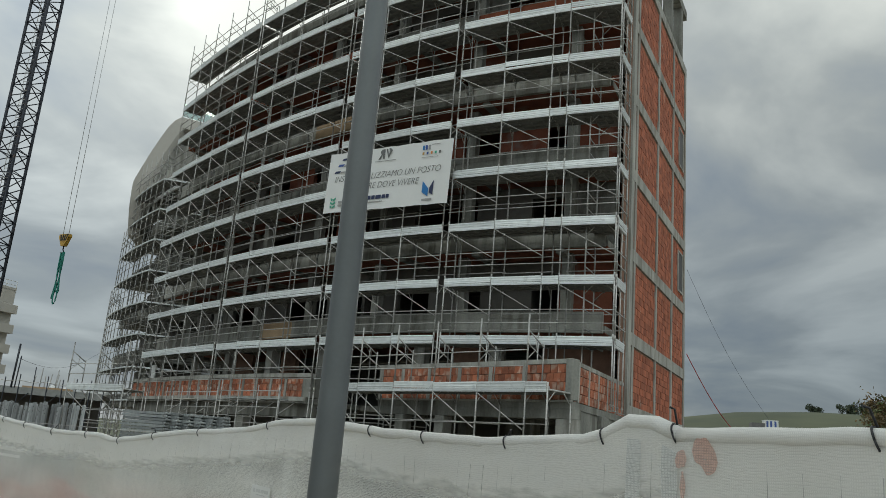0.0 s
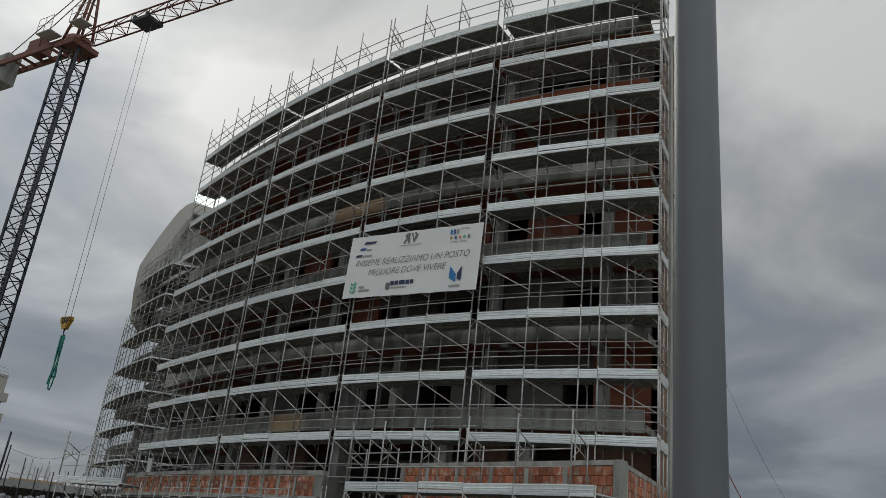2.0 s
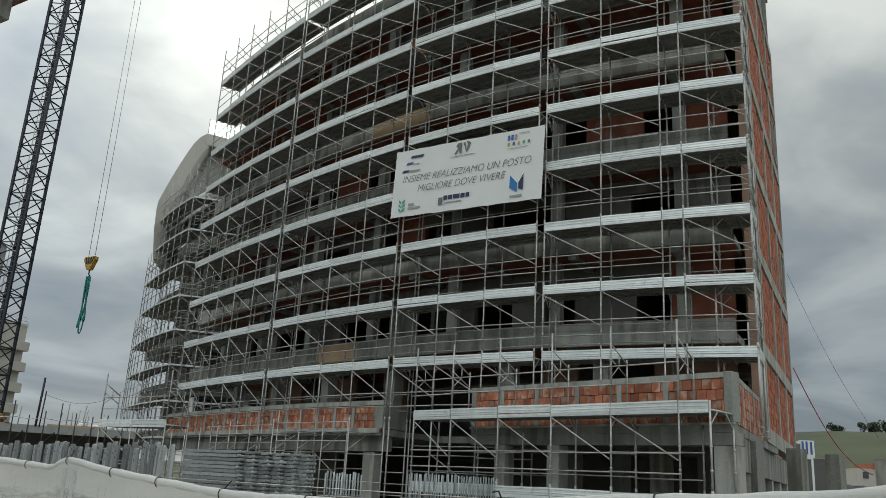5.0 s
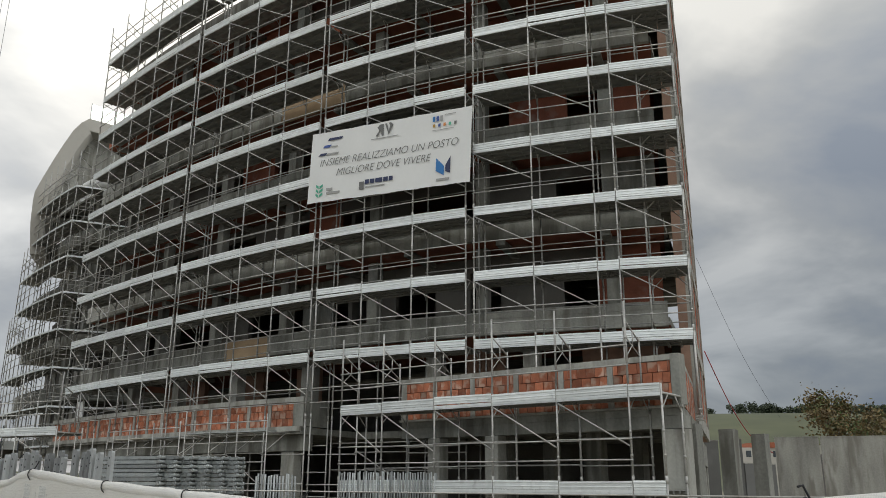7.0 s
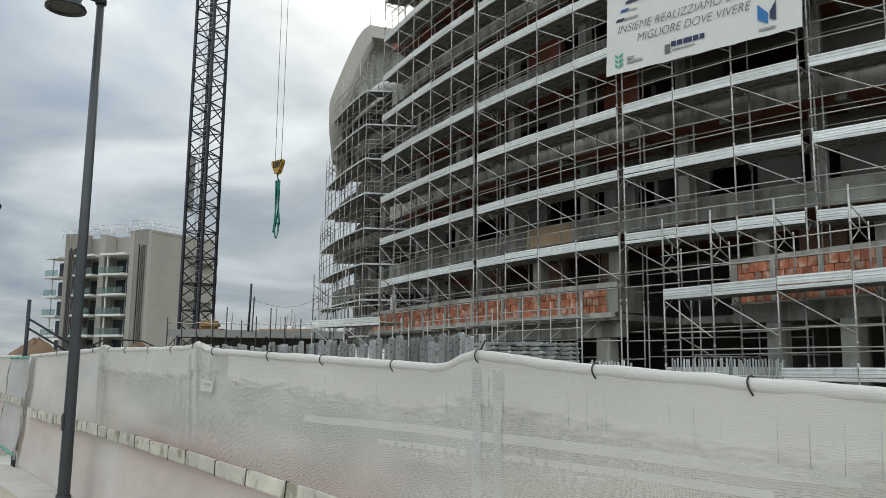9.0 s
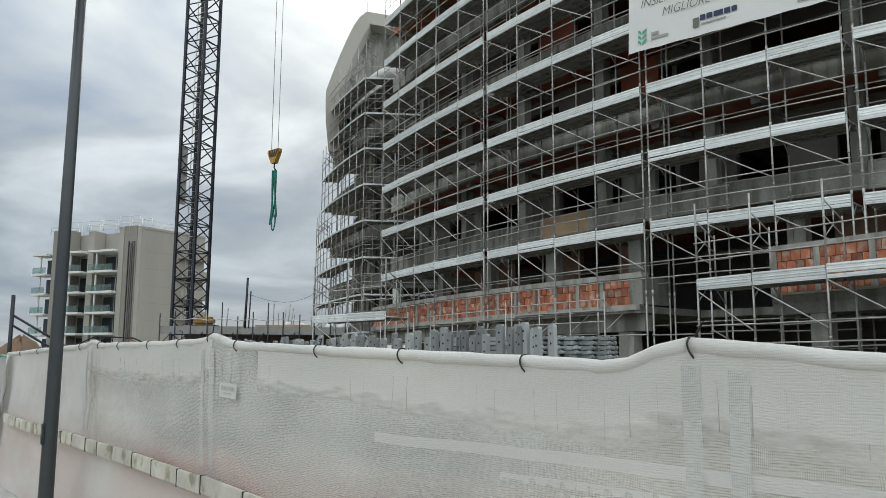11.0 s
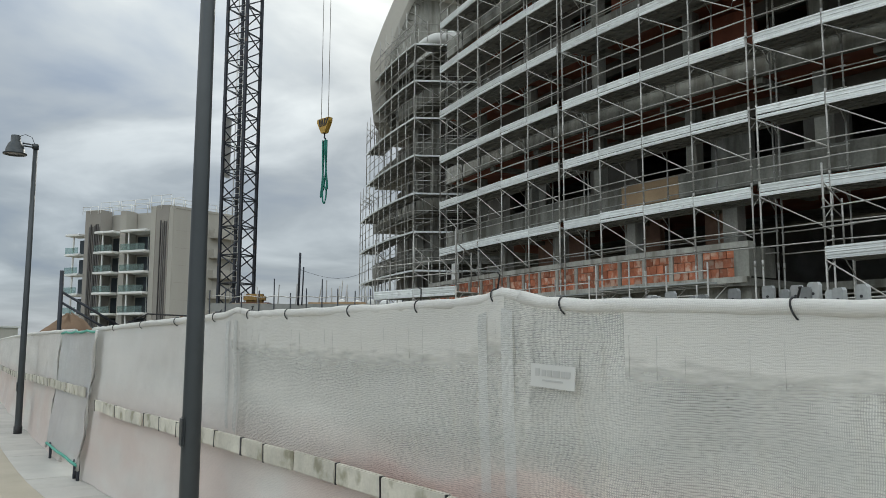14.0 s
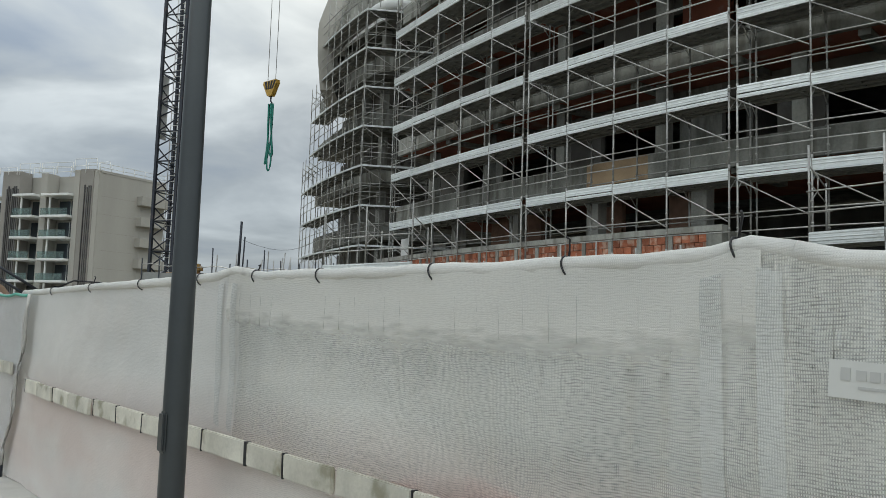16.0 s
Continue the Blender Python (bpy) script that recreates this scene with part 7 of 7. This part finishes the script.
def yard_tree(x, y, h, r):
    """A leafy tree in autumn: trunk, limbs and a loose crown."""
    tree = thing("tree", "leafy tree turning brown behind the yard wall", "tree", at=(x, y, ground_z(x, y)))
    rng = random.Random(9)
    z = ground_z(x, y)
    bm = bmesh.new()
    tube(bm, (x, y, z - 0.1), (x + 0.1, y, z + h * 0.4), 0.22, 8, 0.15)
    tips = []
    for k in range(9):
        a = k * 2.4
        e = Vector((x + math.cos(a) * r * rng.uniform(0.4, 0.8), y + math.sin(a) * r * rng.uniform(0.4, 0.8), z + h * rng.uniform(0.55, 0.92)))
        tube(bm, (x + 0.1, y, z + h * rng.uniform(0.25, 0.4)), e, 0.09, 6, 0.02)
        tips.append(e)
    part("trunk", bm, BARK, tree)
    verts, faces = [], []
    for e in tips + [t + Vector((rng.uniform(-1, 1), rng.uniform(-1, 1), rng.uniform(-1.2, 0.6))) for t in tips * 2]:
        q = rng.uniform(0.9, 1.7)
        for _ in range(190):
            c = e + Vector((rng.gauss(0, 1), rng.gauss(0, 1), rng.gauss(0, 0.8))) * q * 0.55
            a = Vector((rng.gauss(0, 1), rng.gauss(0, 1), rng.gauss(0, 1))).normalized() * rng.uniform(0.12, 0.22)
            b = a.cross(Vector((rng.gauss(0, 1), rng.gauss(0, 1), 1))).normalized() * 0.10
            i = len(verts)
            verts.extend([c - a, c + b, c + a, c - b])
            faces.append((i, i + 1, i + 2, i + 3))
    me = bpy.data.meshes.new("crown")
    me.from_pydata(verts, [], faces)
    me.materials.append(AUTUMN)
    tagged(under(new("crown", me), tree, Matrix()), kind="stuff")


yard_tree(34.5, 58.2, 11.2, 4.3)


def yard_ramp():
    """Beige slab at the yard's east side; a dark panel stands for the shaded gap below."""
    rp = thing("ramp_slab", "pale concrete slab over a dark panel for the shaded gap beside the yard", "wall", at=(14.0, 18.6, -0.1))
    M = frame_at(13.2, 19.4, 0, 0.97, -0.25)
    for name, z0, z1, y0, mat in (("slab", 3.1, 3.55, -0.1, CONC_L), ("beam", 2.3, 2.75, 0.0, BEIGE_D), ("wall", -0.2, 3.096, 0.6, SLAT)):
        bm = bmesh.new()
        box(bm, 0, 6.0, y0, 2.5, z0, z1, M)
        part(name, bm, mat, rp)


yard_ramp()


def cables():
    hose = thing("red_hose", "red hose that hangs from the brick end wall to the yard", "hose", at=(4.9, 12.6, 6.3))
    a, b = Vector((4.85, 12.45, 6.9)), Vector((10.19, 18.93, 3.07))
    bm = bmesh.new()
    path_tube(bm, [a.lerp(b, i / 16) - Vector((0, 0, 0.9 * math.sin(math.pi * i / 16))) for i in range(17)], 0.022, 6)
    part("tube", bm, HOSE, hose)
    cab = thing("overhead_cable", "thin dark cable from the block down to the yard", "cable", at=(4.9, 12.6, 11.5))
    a, b = Vector((4.82, 12.4, 10.9)), Vector((9.78, 16.93, 4.6))
    bm = bmesh.new()
    path_tube(bm, [a.lerp(b, i / 20) - Vector((0, 0, 0.5 * math.sin(math.pi * i / 20))) for i in range(21)], 0.007, 5)
    part("line", bm, CRANE, cab)


cables()


# ---------------------------------------------------------------- far trees
def wood(name, label, spots, seed):
    """Far trees: trunks and clumps of leaves, one object."""
    rng = random.Random(seed)
    verts, faces = [], []

    def leaf(c, s):
        a = Vector((rng.gauss(0, 1), rng.gauss(0, 1), rng.gauss(0, 1))).normalized() * s
        b = a.cross(Vector((rng.gauss(0, 1), rng.gauss(0, 1), rng.gauss(0, 1)))).normalized() * s * 0.7
        i = len(verts)
        verts.extend([c - a, c + b, c + a, c - b])
        faces.append((i, i + 1, i + 2, i + 3))

    for x, y, h, r in spots:
        z = ground_z(x, y)
        i = len(verts)
        for zz, rr in ((z - 0.5, r * 0.09), (z + h * 0.5, r * 0.05)):
            for k in range(5):
                verts.append(Vector((x + rr * math.cos(k * 1.257), y + rr * math.sin(k * 1.257), zz)))
        for k in range(5):
            faces.append((i + k, i + (k + 1) % 5, i + 5 + (k + 1) % 5, i + 5 + k))
        lobes = [(Vector((x + rng.uniform(-r, r) * 0.6, y + rng.uniform(-r, r) * 0.6, z + h * rng.uniform(0.35, 0.85))), r * rng.uniform(0.4, 0.7)) for _ in range(7)]
        for c, q in lobes:
            for _ in range(60):
                v = Vector((rng.gauss(0, 1), rng.gauss(0, 1), rng.gauss(0, 0.8)))
                leaf(c + v.normalized() * q * rng.uniform(0.6, 1.0), q * rng.uniform(0.16, 0.3))
    me = bpy.data.meshes.new(name)
    me.from_pydata(verts, [], faces)
    me.materials.append(FOLIAGE)
    tagged(new(name, me), label, "trees", kind="stuff")


rng = random.Random(17)
wood("hill_wood", "dark wood along the crest of the green hill", [(190 + 2.4 * k + rng.uniform(-3, 3), 468 + rng.uniform(-10, 12), rng.uniform(4, 7), rng.uniform(3, 4.5)) for k in range(70)], 1)
wood("hill_bushes", "scattered bushes on the hillside", [(170 + rng.uniform(-4, 4), 466 + rng.uniform(-4, 4), rng.uniform(3, 5), rng.uniform(2.5, 3.5)) for _ in range(3)], 2)
wood("far_trees", "dark trees far off behind the fence", [(-230 + rng.uniform(-70, 40), 130 + rng.uniform(-30, 40), rng.uniform(4, 7), rng.uniform(3, 5)) for _ in range(40)], 3)


def far_houses():
    rng = random.Random(2)
    for k, (x, y, w, h) in enumerate(((-215, 145, 16, 7), (-196, 158, 12, 6), (-243, 120, 14, 6))):
        hs = thing("far_house", "pale low house far off behind trees", "house", "far houses", at=(x, y, -0.1))
        bm = bmesh.new()
        box(bm, x - w / 2, x + w / 2, y - 5, y + 5, -0.4, h)
        part("wall", bm, BEIGE, hs)
        bm = bmesh.new()
        box(bm, x - w / 2 - 0.4, x + w / 2 + 0.4, y - 5.4, y + 5.4, h + 0.002, h + 0.5)
        part("roof", bm, WHITE, hs)
        for i in range(4):
            bm = bmesh.new()
            box(bm, x - w / 2 + 1 + i * w / 4.5, x - w / 2 + 2.2 + i * w / 4.5, y - 5.04, y - 4.95, h * 0.45, h * 0.75)
            part("window", bm, DARKGLASS, hs)


far_houses()
